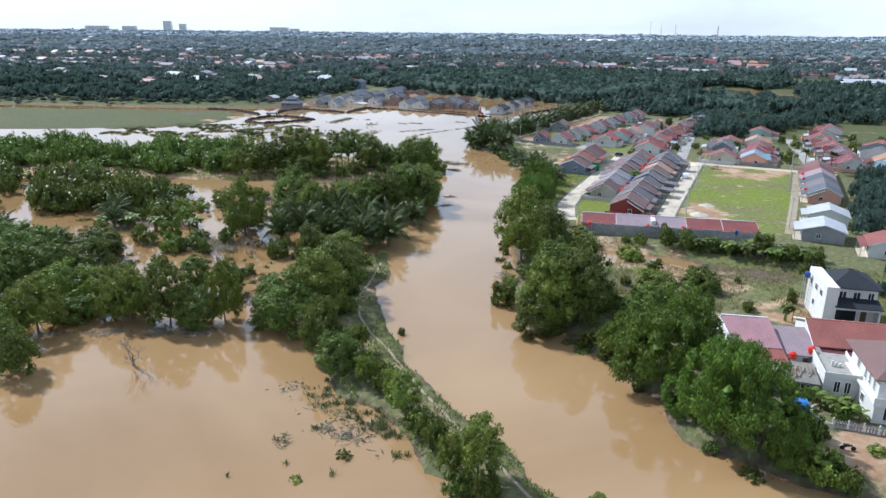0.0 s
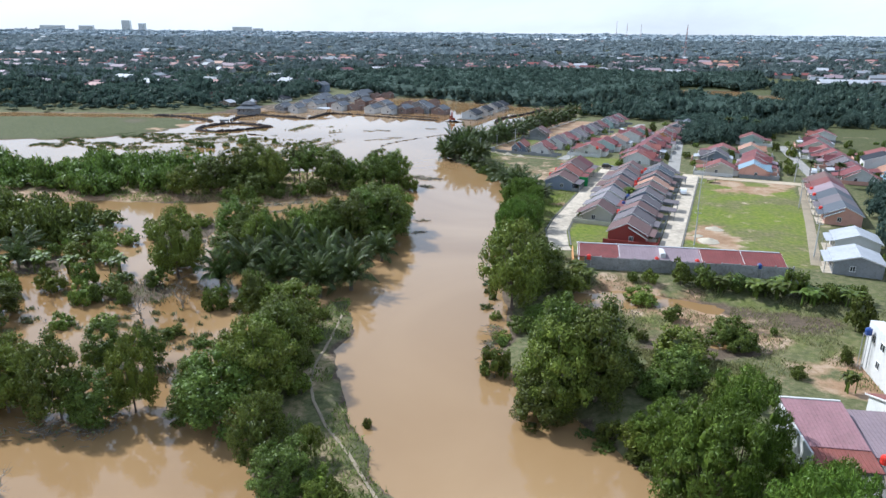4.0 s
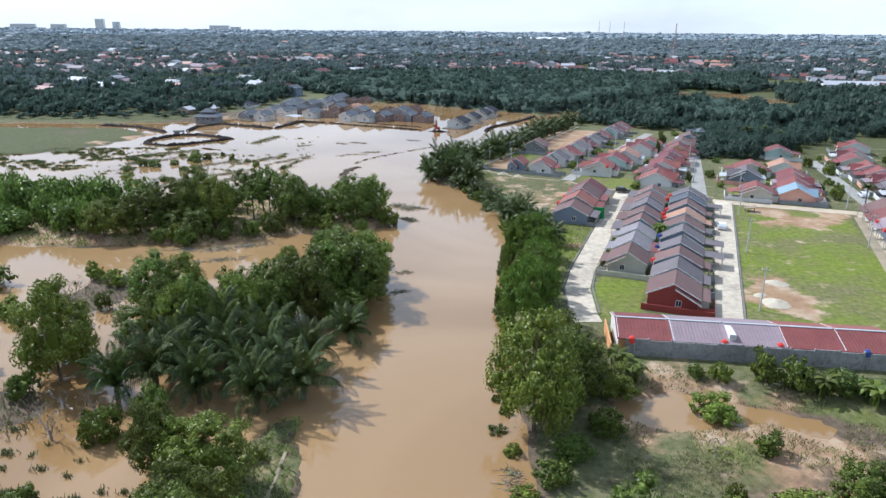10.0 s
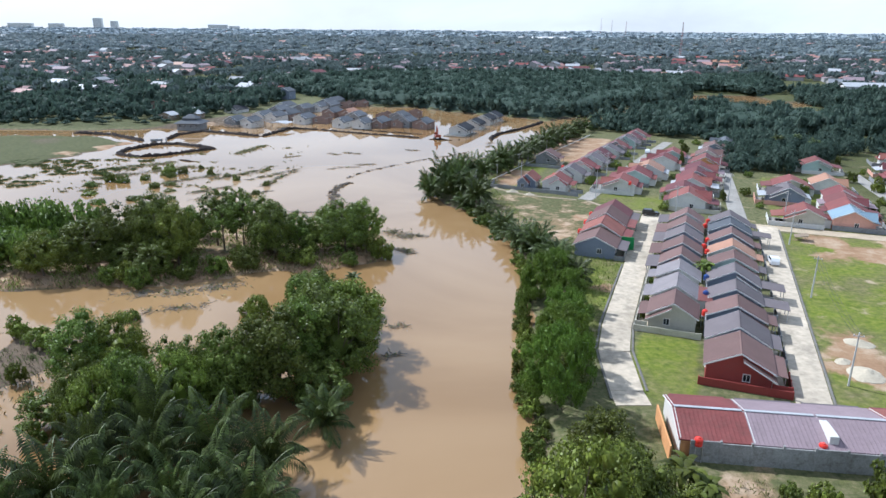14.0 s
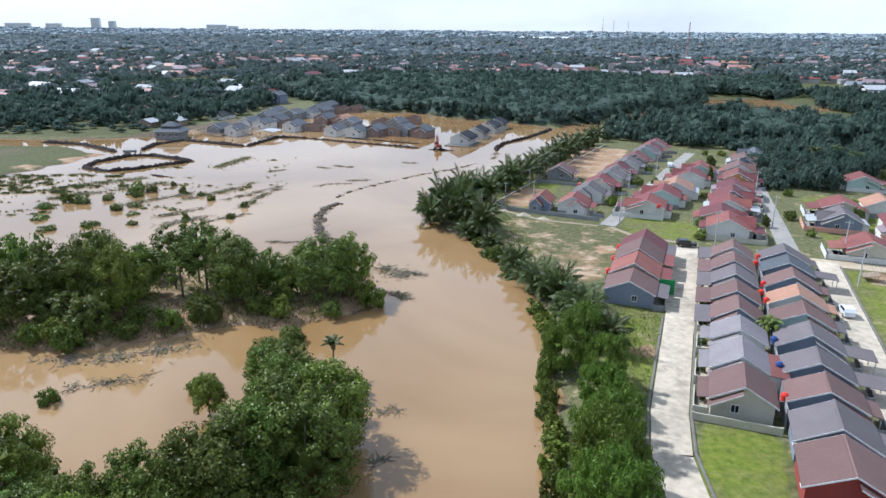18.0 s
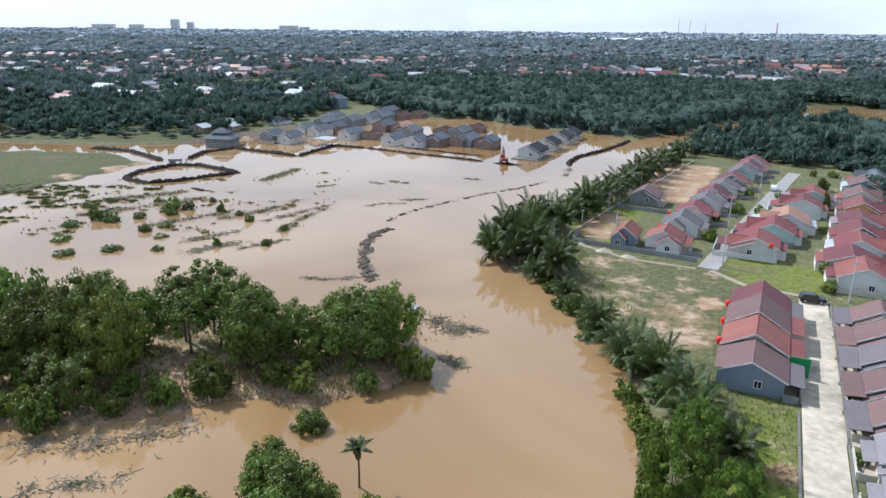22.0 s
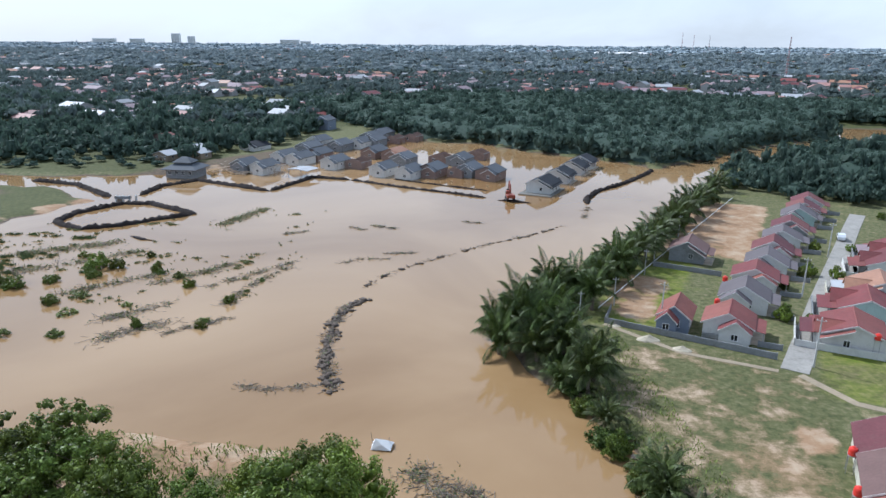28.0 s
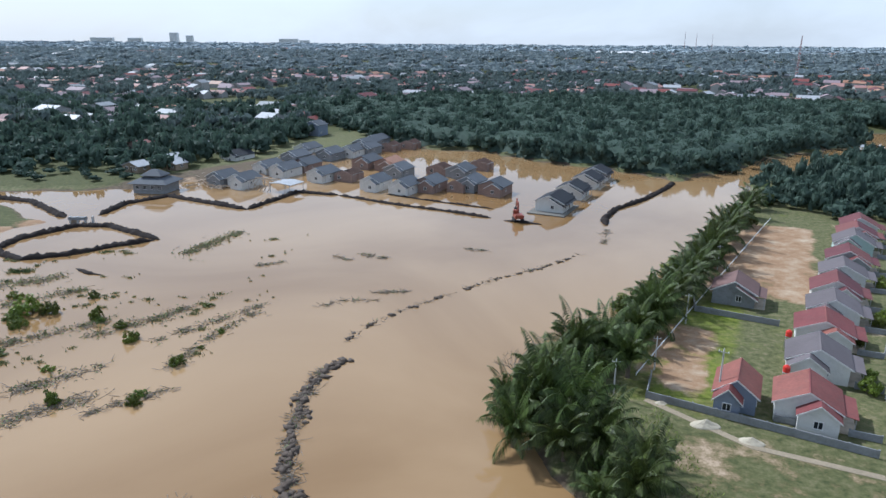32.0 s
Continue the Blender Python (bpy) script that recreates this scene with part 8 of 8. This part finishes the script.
for k in range(24):
    Geo().box(k * 0.34 - 0.09, k * 0.34 + 0.09, -0.06, 0.06, -0.7, 1.2 + 0.3 * (k % 5 == 0), 0.02).part("picket", M["render_white"] if k % 5 == 0 else M["render_grey"], fence)
Geo().box(-0.1, 7.9, -0.05, 0.05, 0.85, 0.97).part("rail", M["render_white"], fence)
Geo().box(-0.1, 7.9, -0.1, 0.1, -0.7, 0.25).part("footing", M["render_grey"], fence)
many_plants(BANANA, [(46.2, 86.4, 2.8, 1.7), (48, 85.4, 2.4, 1.5), (45.4, 88.6, 2.6, 1.5), (53.2, 119.5, 3.6, 1.4)])
many_plants(BUSH, [(46.6, 84.8, 1.6, 1.3), (48.6, 87.2, 1.8, 1.4), (42, 80.5, 1.4, 1.4), (47.6, 78, 0.8, 1.2), (52, 79, 0.9, 1.3), (34.6, 97, 3.6, 2)])


# ---- vehicles ----
def car(m, paint, label, long=4.4):
    root = empty("car", m, label, "car", "parked cars")
    h = long / 2
    o = [(-h, 0.35), (h, 0.35), (h, 0.75), (h - 0.25, 0.95), (h - 1.2, 1.02), (h - 1.9, 1.62), (-h + 0.5, 1.68), (-h + 0.05, 1.1), (-h, 0.8)]
    body = Geo().prism(o, -0.85, 0.85).part("body", M[paint], root)
    Geo().prism([(h - 1.28, 1.08), (h - 1.9, 1.56), (-h + 0.62, 1.6), (-h + 0.35, 1.12)], -0.87, 0.87).part("side_glass", M["glass"], body)
    Geo().poly([(h - 1.16, -0.75, 1.06), (h - 1.16, 0.75, 1.06), (h - 1.86, 0.7, 1.62), (h - 1.86, -0.7, 1.62)], [(0, 1, 2, 3)]).part("windscreen", M["glass"], body)
    for x in (-h + 0.85, h - 0.85):
        for y in (-0.8, 0.8):
            wh = Geo().lathe([(0.33, -0.1), (0.35, 0), (0.33, 0.1)], 14).part("wheel", M["rubber"], root, "", Matrix.Translation((x, y, 0.35)) @ Matrix.Rotation(radians(90), 4, "X"))
            Geo().lathe([(0.2, -0.11), (0.2, 0.11)], 10).part("rim", M["steel"], wh)
    for y in (-0.6, 0.6):
        Geo().box(h - 0.06, h + 0.02, y - 0.16, y + 0.16, 0.68, 0.84).part("headlight", M["glass"], root)
    return root


car(at(93.2, -12.6, 1.32, 10), "car_black", "black estate car parked across the end of the lane")
car(at(62.5, 15.0, 1.32, 96), "car_white", "white car parked outside a carport")
car(at(115, 55.0, 1.32, 96), "car_white", "white car parked on the lane")
car(at(190, -21.5, 1.32, 90), "car_white", "white car parked in the northern lane")
bike = empty("motorcycle", Matrix.Translation((44.4, 78.4, 1.45)) @ Matrix.Rotation(radians(-10), 4, "Z"), "dark motorcycle parked on bare earth", "motorcycle")
for x in (-0.6, 0.6):
    Geo().lathe([(0.26, -0.05), (0.3, 0), (0.26, 0.05)], 14).part("wheel", M["rubber"], bike, "", Matrix.Translation((x, 0, 0.3)) @ Matrix.Rotation(radians(90), 4, "X"))
Geo().tube([(-0.6, 0, 0.35), (-0.2, 0, 0.6), (0.35, 0, 0.7), (0.6, 0, 0.32)], [0.1, 0.16, 0.12, 0.05], 6).part("frame", M["iron"], bike)
Geo().box(-0.6, 0.1, -0.13, 0.13, 0.72, 0.84, 0.04).part("seat", M["rubber"], bike)
Geo().tube([(0.4, -0.33, 1.0), (0.45, 0, 0.95), (0.4, 0.33, 1.0)], [0.03, 0.03, 0.03], 5).part("handlebar", M["steel"], bike)
hut = empty("hut", at(84, 22.5, 1.2), "collapsed little timber hut at the edge of the field", "hut")
Geo().prism([(-1.5, 0.9), (1.4, 1.5), (1.5, 1.4), (-1.4, 0.75)][::-1], -1.4, 1.4).part("roof", M["wood"], hut)
for x in (-1.1, 1.1):
    for y in (-1, 1):
        Geo().tube([(x, y, -0.3), (x * 1.05, y, 1.1)], [0.08, 0.07], 5).part("post", M["wood"], hut)


# ---- poles and wires ----
POLE = empty("utility_pole", at(9, 21, 1.2), "slim concrete utility pole beside the lane", "utility pole", "utility poles")
Geo().tube([(0, 0, -0.6), (0, 0, 4), (0, 0, 8.2)], [0.16, 0.13, 0.09], 8).part("post", M["pole"], POLE)
arm = Geo().box(-0.7, 0.7, -0.05, 0.05, 7.6, 7.7).part("crossarm", M["steel"], POLE)
for x in (-0.6, 0, 0.6):
    Geo().lathe([(0.05, 7.7), (0.07, 7.78), (0.03, 7.9)], 8, x).part("insulator", M["trim"], arm)
spots = [(9, 21), (44, 20.2), (79, 19.6), (99, 20), (10, 46), (58, 46.5), (97, 48), (112.5, -53), (96.5, -6.5), (107, -29.2), (140, -30.6), (172, -25), (118, 7), (150, 4.5)]
for u, v in spots[1:]:
    copy_thing(POLE, at(u, v, 1.2, 12 * math.sin(u)))
for x, y in ((22, 337), (27, 352), (36, 368.5), (47, 392), (13, 318), (5.8, 309.5)):
    copy_thing(POLE, Matrix.Translation((x, y, 0.9)) @ Matrix.Diagonal((0.8, 0.8, 0.72, 1)))


def wires(name, a, b, label):
    g = Geo()
    for off in (-0.6, 0, 0.6):
        p, q = Vector((*W(*a), 8.9)), Vector((*W(*b), 8.9))
        side = (q - p).cross(Vector((0, 0, 1))).normalized() * off
        pts = [p.lerp(q, t / 6) + side - Vector((0, 0, 0.9 * (1 - (t / 3 - 1) ** 2))) for t in range(7)]
        g.tube(pts, [0.018] * 7, 4)
    tagged(g.top(name, M["iron"]), label, "wire")


for a, b in zip(spots[:3], spots[1:4]):
    wires("power_line", a, b, "sagging black power lines between poles")
wires("power_line", spots[4], spots[5], "sagging black power lines between poles")
wires("power_line", spots[5], spots[6], "sagging black power lines between poles")
# white pipe fence along the palms
pf = empty("pipe_fence", Matrix.Translation((0, 0, 0)), "long low white rail along the palm belt", "fence")
line = [Vector((10, 316, 1.5)), Vector((25.5, 345.3, 1.6)), Vector((38.3, 369, 1.7)), Vector((46.9, 385, 1.8)), Vector((62.8, 414.4, 1.9))]
for a, b in zip(line, line[1:]):
    Geo().tube([a, b], [0.1, 0.1], 6).part("rail", M["trim"], pf)
    for k in range(4):
        p = a.lerp(b, k / 4)
        Geo().tube([(p.x, p.y, 0), tuple(p)], [0.06, 0.06], 5).part("post", M["trim"], pf)


# ---- woods and town in the distance ----
def thicket(name, label, pts, rad, hgt, leaves, size, mat, seed, skin=None, relief=0.3):
    """Many crowns joined into one piece of stuff; leaves: sprays for each crown, size: their length in crown radii."""
    r = np.random.default_rng(seed)
    vs, fs, o = [], [], 0
    protos = []
    for k in range(6):
        rk = np.random.default_rng(seed + k)
        pieces, n = [], 4 if leaves > 40 else 2 if leaves > 14 else 1
        for j in range(n):
            an, q = rk.uniform(0, 6.28), (rk.uniform(0.15, 0.55) if n > 1 else 0.0)
            c = np.array([np.cos(an) * q, np.sin(an) * q, rk.uniform(0.45, 0.8) - 0.3 * q])
            s = rk.uniform(0.36, 0.6) if n > 1 else 0.8
            pieces.append(cube_core(c, np.array([s, s, s * 0.3]), rk))
            d = rk.normal(0, 1, (max(3, leaves // n), 3))
            d[:, 2] = np.abs(d[:, 2]) * 0.9 - 0.15
            d /= np.linalg.norm(d, axis=1, keepdims=True)
            pieces.append(leaf_quads(c + d * np.array([s, s, s * 0.36]) * rk.uniform(0.8, 1.12, (len(d), 1)), d + np.array([0, 0, 0.3]), size, size * 0.62, rk, 0.6))
        protos.append(joined(pieces))
    swell = 1 + relief * waves(pts[:, 0], pts[:, 1], 0.12 * 6 / max(rad, 4), seed)
    for (x, y, z), sw in zip(pts, swell):
        v, f = protos[int(r.integers(6))]
        a, s, h = r.uniform(0, 6.28), rad * r.uniform(0.65, 1.3), hgt * r.uniform(0.7, 1.2) * max(0.5, sw)
        w = np.empty_like(v)
        w[:, 0] = (v[:, 0] * np.cos(a) - v[:, 1] * np.sin(a)) * s + x
        w[:, 1] = (v[:, 0] * np.sin(a) + v[:, 1] * np.cos(a)) * s + y
        w[:, 2] = v[:, 2] * h + z - 0.12 * h
        vs.append(w)
        fs.append(f + o)
        o += len(v)
    if skin:
        # undergrowth that closes the canopy between the crowns
        xs, ys = [p[0] for p in skin], [p[1] for p in skin]
        ax, ay = np.meshgrid(np.arange(min(xs), max(xs), 4.0), np.arange(min(ys), max(ys), 4.0))
        ax, ay = ax + r.uniform(-1.3, 1.3, ax.shape), ay + r.uniform(-1.3, 1.3, ax.shape)
        sd = signed(ax, ay, skin)
        az = np.maximum(height(ax, ay), 0) + hgt * (0.66 + 0.10 * waves(ax, ay, 0.5, seed) + r.uniform(-0.12, 0.12, ax.shape)) * smooth(sd, 3, 10) - 0.6
        ii = np.arange(ax.size).reshape(ax.shape)
        q = np.stack([ii[:-1, :-1], ii[:-1, 1:], ii[1:, 1:], ii[1:, :-1]], -1).reshape(-1, 4)
        # no canopy in an ellipse sized to keep the pond in the camera's view
        outside_view_gap = np.hypot((ax - 198) / 36, (ay - 562) / 86) > 1
        q = q[(sd.ravel()[q] > 0).all(1) & outside_view_gap.ravel()[q].all(1)]
        vs.append(np.stack([ax, ay, az], -1).reshape(-1, 3))
        fs.append(q + o)
        o += ax.size
        ok = (sd.ravel() > 1) & outside_view_gap.ravel()
        top = np.repeat(np.stack([ax, ay, az], -1).reshape(-1, 3)[ok], 7, 0)
        top = top + r.normal(0, 1, top.shape) * np.array([1.8, 1.8, 0.7])
        lv, lf = leaf_quads(top, np.tile([0, 0, 1.0], (len(top), 1)), 0.62, 0.4, r, 0.8)
        vs.append(lv)
        fs.append(lf + o)
    me = raw_mesh(name, np.concatenate(vs), np.concatenate(fs), [mat])
    return tagged(new(name, me), label, "trees", kind="stuff")


def spread(poly, gap, seed, thin=0.0, edge=0.0):
    """Jittered grid of places inside a polygon, thinned by noise."""
    r = np.random.default_rng(seed)
    xs, ys = [p[0] for p in poly], [p[1] for p in poly]
    x, y = np.meshgrid(np.arange(min(xs), max(xs), gap), np.arange(min(ys), max(ys), gap))
    x, y = x.ravel() + r.uniform(-0.45, 0.45, x.size) * gap, y.ravel() + r.uniform(-0.45, 0.45, x.size) * gap
    ok = (signed(x, y, poly) > edge) & (waves(x, y, 0.02, seed) > thin - 1.2)
    x, y = x[ok], y[ok]
    return np.stack([x, y, np.maximum(height(x, y), -0.2)], -1)


FOREST = [(-64, 545), (-23, 532), (1, 509), (29, 494), (50, 475), (79, 497), (105, 532), (140, 560), (200, 590), (260, 640), (300, 760), (120, 800), (-60, 790), (-180, 740), (-150, 640), (-110, 600)]
p1 = spread(FOREST, 5.6, 51)
p1 = p1[np.hypot((p1[:, 0] - 198) / 36, (p1[:, 1] - 590) / 50) > 1]
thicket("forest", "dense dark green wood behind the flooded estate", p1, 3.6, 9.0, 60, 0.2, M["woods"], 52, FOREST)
FOREST2 = [(72, 432), (90, 470), (120, 508), (180, 548), (300, 610), (420, 600), (420, 380), (290, 330), (215, 420), (150, 412), (100, 425)]
p2 = spread(FOREST2, 5.8, 53)
p2 = p2[~((uv_of(p2[:, 0], p2[:, 1])[0] < 222) & (uv_of(p2[:, 0], p2[:, 1])[1] > -36) & (uv_of(p2[:, 0], p2[:, 1])[1] < 95))]
p2 = p2[np.hypot((p2[:, 0] - 198) / 36, (p2[:, 1] - 562) / 86) > 1]
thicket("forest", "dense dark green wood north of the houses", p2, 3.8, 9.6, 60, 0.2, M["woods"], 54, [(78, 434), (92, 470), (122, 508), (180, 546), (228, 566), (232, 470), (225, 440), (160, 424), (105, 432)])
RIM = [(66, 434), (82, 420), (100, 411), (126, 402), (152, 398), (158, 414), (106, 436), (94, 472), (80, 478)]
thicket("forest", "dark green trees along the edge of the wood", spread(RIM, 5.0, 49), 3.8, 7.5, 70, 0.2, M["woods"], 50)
thicket("forest", "dark green trees round the pond", spread([(222, 480), (300, 468), (430, 590), (330, 700), (262, 650), (238, 570)], 6.4, 47, 0.3), 4.0, 7.5, 50, 0.2, M["woods"], 48)
thicket("bushes", "low bushes along the drained strip", spread([(-150, 440), (-138, 446), (-136, 458), (-160, 462), (-330, 446), (-330, 426), (-200, 430)], 8.5, 45, 0.9), 3.0, 4.0, 60, 0.2, M["woods"], 46)
WEST = [(-150, 462), (-132, 458), (-118, 500), (-105, 570), (-170, 680), (-520, 760), (-620, 560), (-420, 450), (-260, 446), (-190, 450)]
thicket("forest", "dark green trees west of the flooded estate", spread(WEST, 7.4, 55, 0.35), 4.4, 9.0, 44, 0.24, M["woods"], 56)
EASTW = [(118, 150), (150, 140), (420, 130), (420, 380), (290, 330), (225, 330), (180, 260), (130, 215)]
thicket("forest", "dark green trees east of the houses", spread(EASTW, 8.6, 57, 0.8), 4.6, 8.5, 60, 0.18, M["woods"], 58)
thicket("forest", "trees along the edge of the villas", spread([(72, 130), (120, 122), (130, 150), (112, 180), (92, 160), (84, 146)], 6.4, 59, 0.55), 3.6, 6.5, 150, 0.14, M["woods"], 60)
yard = [W(u, v) for u, v in ((112, -8), (170, -8), (128, 12), (157, 14), (110, 30), (131, 28), (150, 30), (160, 45), (108, 47), (148, 50), (112, 74), (126, 72), (138, 72), (156, 72), (172, 50), (185, 20), (196, -8), (206, 20), (185, -10), (155, -24), (181, 74), (30, 58), (12, 60), (39, 57), (120, 50))]
for x, y in yard:
    plant(BUSH if rng.random() < 0.6 else LIGHT, x, y, rng.uniform(1.1, 2.2), rng.uniform(1.6, 4.5))
for u, v in ((207, 26), (212, 33), (200, 38), (126, 88), (94, 60), (96, 52)):
    plant(COCO, *W(u, v), 3.4, 10.5)

wood("garden_trees", "dark green trees behind the houses", [W(164, 10), W(226, 2), W(228, 52), W(196, 46), W(168, 20)], 6.6, 4.4, 7.6, 76, M["woods"])
wood("garden_trees", "dark green trees east of the field", [W(-2, 62), W(40, 62), W(95, 70), W(95, 110), W(-2, 110)], 8.0, 3.4, 7.0, 77, M["woods"], None, 0.5)
wood("garden_trees", "dark green trees north of the last houses", [(154, 370), (162, 416), (182, 440), (262, 440), (240, 398), (214, 384), (206, 392), (184, 388), (172, 374)], 7.6, 3.8, 6.4, 79, M["woods"], None, 0.35)
scatter(BUSH, [W(98, -34), W(225, -34), W(225, 100), W(98, 100)], 34, 4.5, None, (0.4, 0.75), 78)


def town(name, label, pts, roofs, seed, big=1.0):
    """Far gabled houses with a storey, a roof and its eaves each, joined into one piece of stuff for each roof colour."""
    r = np.random.default_rng(seed)
    pick = r.integers(len(roofs), size=len(pts))
    for k, (rm, wm) in enumerate(roofs):
        vs, fs, mi, o = [], [], [], 0
        for x, y, z in pts[pick == k]:
            w, d, h, a = big * r.uniform(4, 6.5), big * r.uniform(5, 8), r.uniform(2.8, 4.2) + 3 * (r.random() < 0.12), radians(TURN) + r.choice([0, 1.57]) + r.normal(0, 0.12)
            q = h + w * r.uniform(0.3, 0.45)
            e = 0.6
            loc = np.array([(-w, -d, -2), (w, -d, -2), (w, d, -2), (-w, d, -2), (-w, -d, h), (w, -d, h), (w, d, h), (-w, d, h), (0, -d, q), (0, d, q),
                            (-w - e, -d - e, h - 0.25), (w + e, -d - e, h - 0.25), (w + e, d + e, h - 0.25), (-w - e, d + e, h - 0.25), (0, -d - e, q + 0.1), (0, d + e, q + 0.1)])
            c, s = math.cos(a), math.sin(a)
            v = np.stack([loc[:, 0] * c - loc[:, 1] * s + x, loc[:, 0] * s + loc[:, 1] * c + y, loc[:, 2] + z], -1)
            f = np.array([(0, 1, 5, 4), (1, 2, 6, 5), (2, 3, 7, 6), (3, 0, 4, 7), (4, 5, 8, 8), (6, 7, 9, 9), (10, 14, 15, 13), (11, 12, 15, 14)])
            vs.append(v)
            fs.append(f + o)
            mi += [1] * 6 + [0] * 2
            o += 16
        if not vs:
            continue
        v, f, mi = np.concatenate(vs), np.concatenate(fs), np.array(mi)
        tri = f[:, 2] == f[:, 3]
        f[tri] = f[tri][:, [0, 1, 2, 2]]
        quad, tris = f[~tri], f[tri][:, :3]
        me = bpy.data.meshes.new(name)
        me.from_pydata(v.tolist(), [], quad.tolist() + tris.tolist())
        me.materials.append(M[rm])
        me.materials.append(M[wm])
        me.polygons.foreach_set("material_index", np.concatenate([mi[~tri], mi[tri]]).astype(np.int32))
        tagged(new(name, me), label, "houses", kind="stuff")


ROOFS = [("roof_red", "wall_haze"), ("roof_maroon", "wall_haze"), ("roof_rust", "wall_haze"), ("roof_mauve", "wall_haze"), ("roof_haze_red", "wall_haze"), ("roof_mauve", "wall_haze"), ("roof_haze_grey", "wall_haze"), ("roof_zinc", "wall_haze")]
NEAR = [(-900, 1150), (-700, 700), (-420, 620), (-260, 560), (-150, 560), (-110, 620), (-150, 700), (-60, 800), (120, 810), (300, 770), (480, 720), (760, 1150)]
thicket("town_trees", "trees between the houses of the town", spread(NEAR, 11.0, 61, 0.55), 5.8, 9.5, 26, 0.28, M["woods_town_haze"], 62)
town("town_houses", "red and grey roofed houses of the near town", spread(NEAR, 25, 63, 0.75), ROOFS, 64)
RIGHTN = [(215, 440), (300, 470), (520, 470), (720, 760), (560, 760), (330, 700), (300, 620), (420, 590), (300, 560)]
town("town_houses", "grey and red roofed houses east of the wood", spread(RIGHTN, 19, 65, 0.8), ROOFS, 66)
thicket("town_trees", "trees between the houses east of the wood", spread(RIGHTN, 9, 75, 0.5), 4.2, 7.5, 40, 0.24, M["woods_town_haze"], 79)
# far town: roof and wall colours with the haze painted in
HAZED = [("roof_haze_red", "wall_haze"), ("roof_haze_grey", "wall_haze"), ("roof_haze_red", "wall_haze"), ("roof_haze_grey", "wall_haze"), ("roof_rust", "wall_haze")]
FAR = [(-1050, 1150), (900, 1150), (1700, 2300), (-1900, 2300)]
thicket("town_trees", "trees of the distant town", spread(FAR, 24, 67, 0.4), 12, 10, 10, 0.34, M["woods_far_haze"], 68)
town("town_houses", "distant roofs of the town", spread(FAR, 56, 69, 0.85), HAZED, 70, 1.0)
FARTHER = [(-1900, 2300), (1700, 2300), (3300, 4500), (-3600, 4500)]
thicket("town_trees", "woods on the horizon", spread(FARTHER, 46, 71, 0.3), 26, 13, 6, 0.3, M["woods_horizon_haze"], 72)
town("town_houses", "distant roofs of the town", spread(FARTHER, 150, 73, 0.9), HAZED, 74, 1.6)


def tower_block(name, x, y, w, h, label):
    root = empty(name, Matrix.Translation((x, y, 6)), label, "tower block")
    Geo().box(-w / 2, w / 2, -12, 12, -4, h, 1.0).part("wall", M["wall_tower_haze"], root)
    # window bands kept close to the wall tone, again to imitate haze
    for k in range(int(h / 6)):
        Geo().box(-w / 2 + 1, w / 2 - 1, -12.3, -12, 3 + k * 6, 5.4 + k * 6).part("window_band", M["wall_haze"], root)


for x, w, h in ((-2140, 52, 66), (-2040, 40, 50), (-2620, 150, 34), (-2400, 90, 34), (-1400, 120, 34), (-1300, 60, 26)):
    tower_block("tower_block", x, 4560, w, h, "pale tower block on the hazy horizon")


def mast(x, y, h, label):
    root = empty("radio_mast", Matrix.Translation((x, y, 3)), label, "mast")
    for a in (0, 2.09, 4.19):
        Geo().tube([(2.2 * math.cos(a), 2.2 * math.sin(a), -3), (0.5 * math.cos(a), 0.5 * math.sin(a), h)], [0.3, 0.2], 4).part("leg", M["steel"], root)
    b = Geo()
    for k in range(14):
        t = k / 14
        rr, z = 2.2 - 1.7 * t, h * t
        c = [(rr * math.cos(a), rr * math.sin(a), z) for a in (0, 2.09, 4.19)]
        for i in range(3):
            q = c[(i + 1) % 3]
            b.tube([c[i], (q[0] * 0.93, q[1] * 0.93, z + h / 14)], [0.14, 0.14], 4)
    b.part("bracing", M["red_metal"], root)


mast(332, 1118, 52, "lattice radio mast rising above the town")
mast(560, 2700, 72, "distant lattice radio mast")
mast(610, 2750, 66, "distant lattice radio mast")
mast(655, 2720, 64, "distant lattice radio mast")
hall = empty("factory_hall", Matrix.Translation((290, 2250, 5)), "long white factory hall far in the town", "hall")
Geo().box(-75, 75, -15, 15, -3, 9, 0.5).part("wall", M["render_white"], hall)
hip(154, 34, 9, 13, 12).part("roof", M["tarp"], hall)
shop = empty("warehouse", Matrix.Translation((330, 640, 2)) @ Matrix.Rotation(radians(-8), 4, "Z"), "long grey warehouse beyond the wood", "warehouse")
Geo().box(-28, 28, -9, 9, -3, 5, 0.2).part("wall", M["render_white"], shop)
for s in (-1, 1):
    slope(s, 18, 0.5, 7.5, 5, -28.5, 28.5).part("roof_pitch", M["roof_zinc"], shop, "", Matrix.Rotation(radians(90), 4, "Z"))
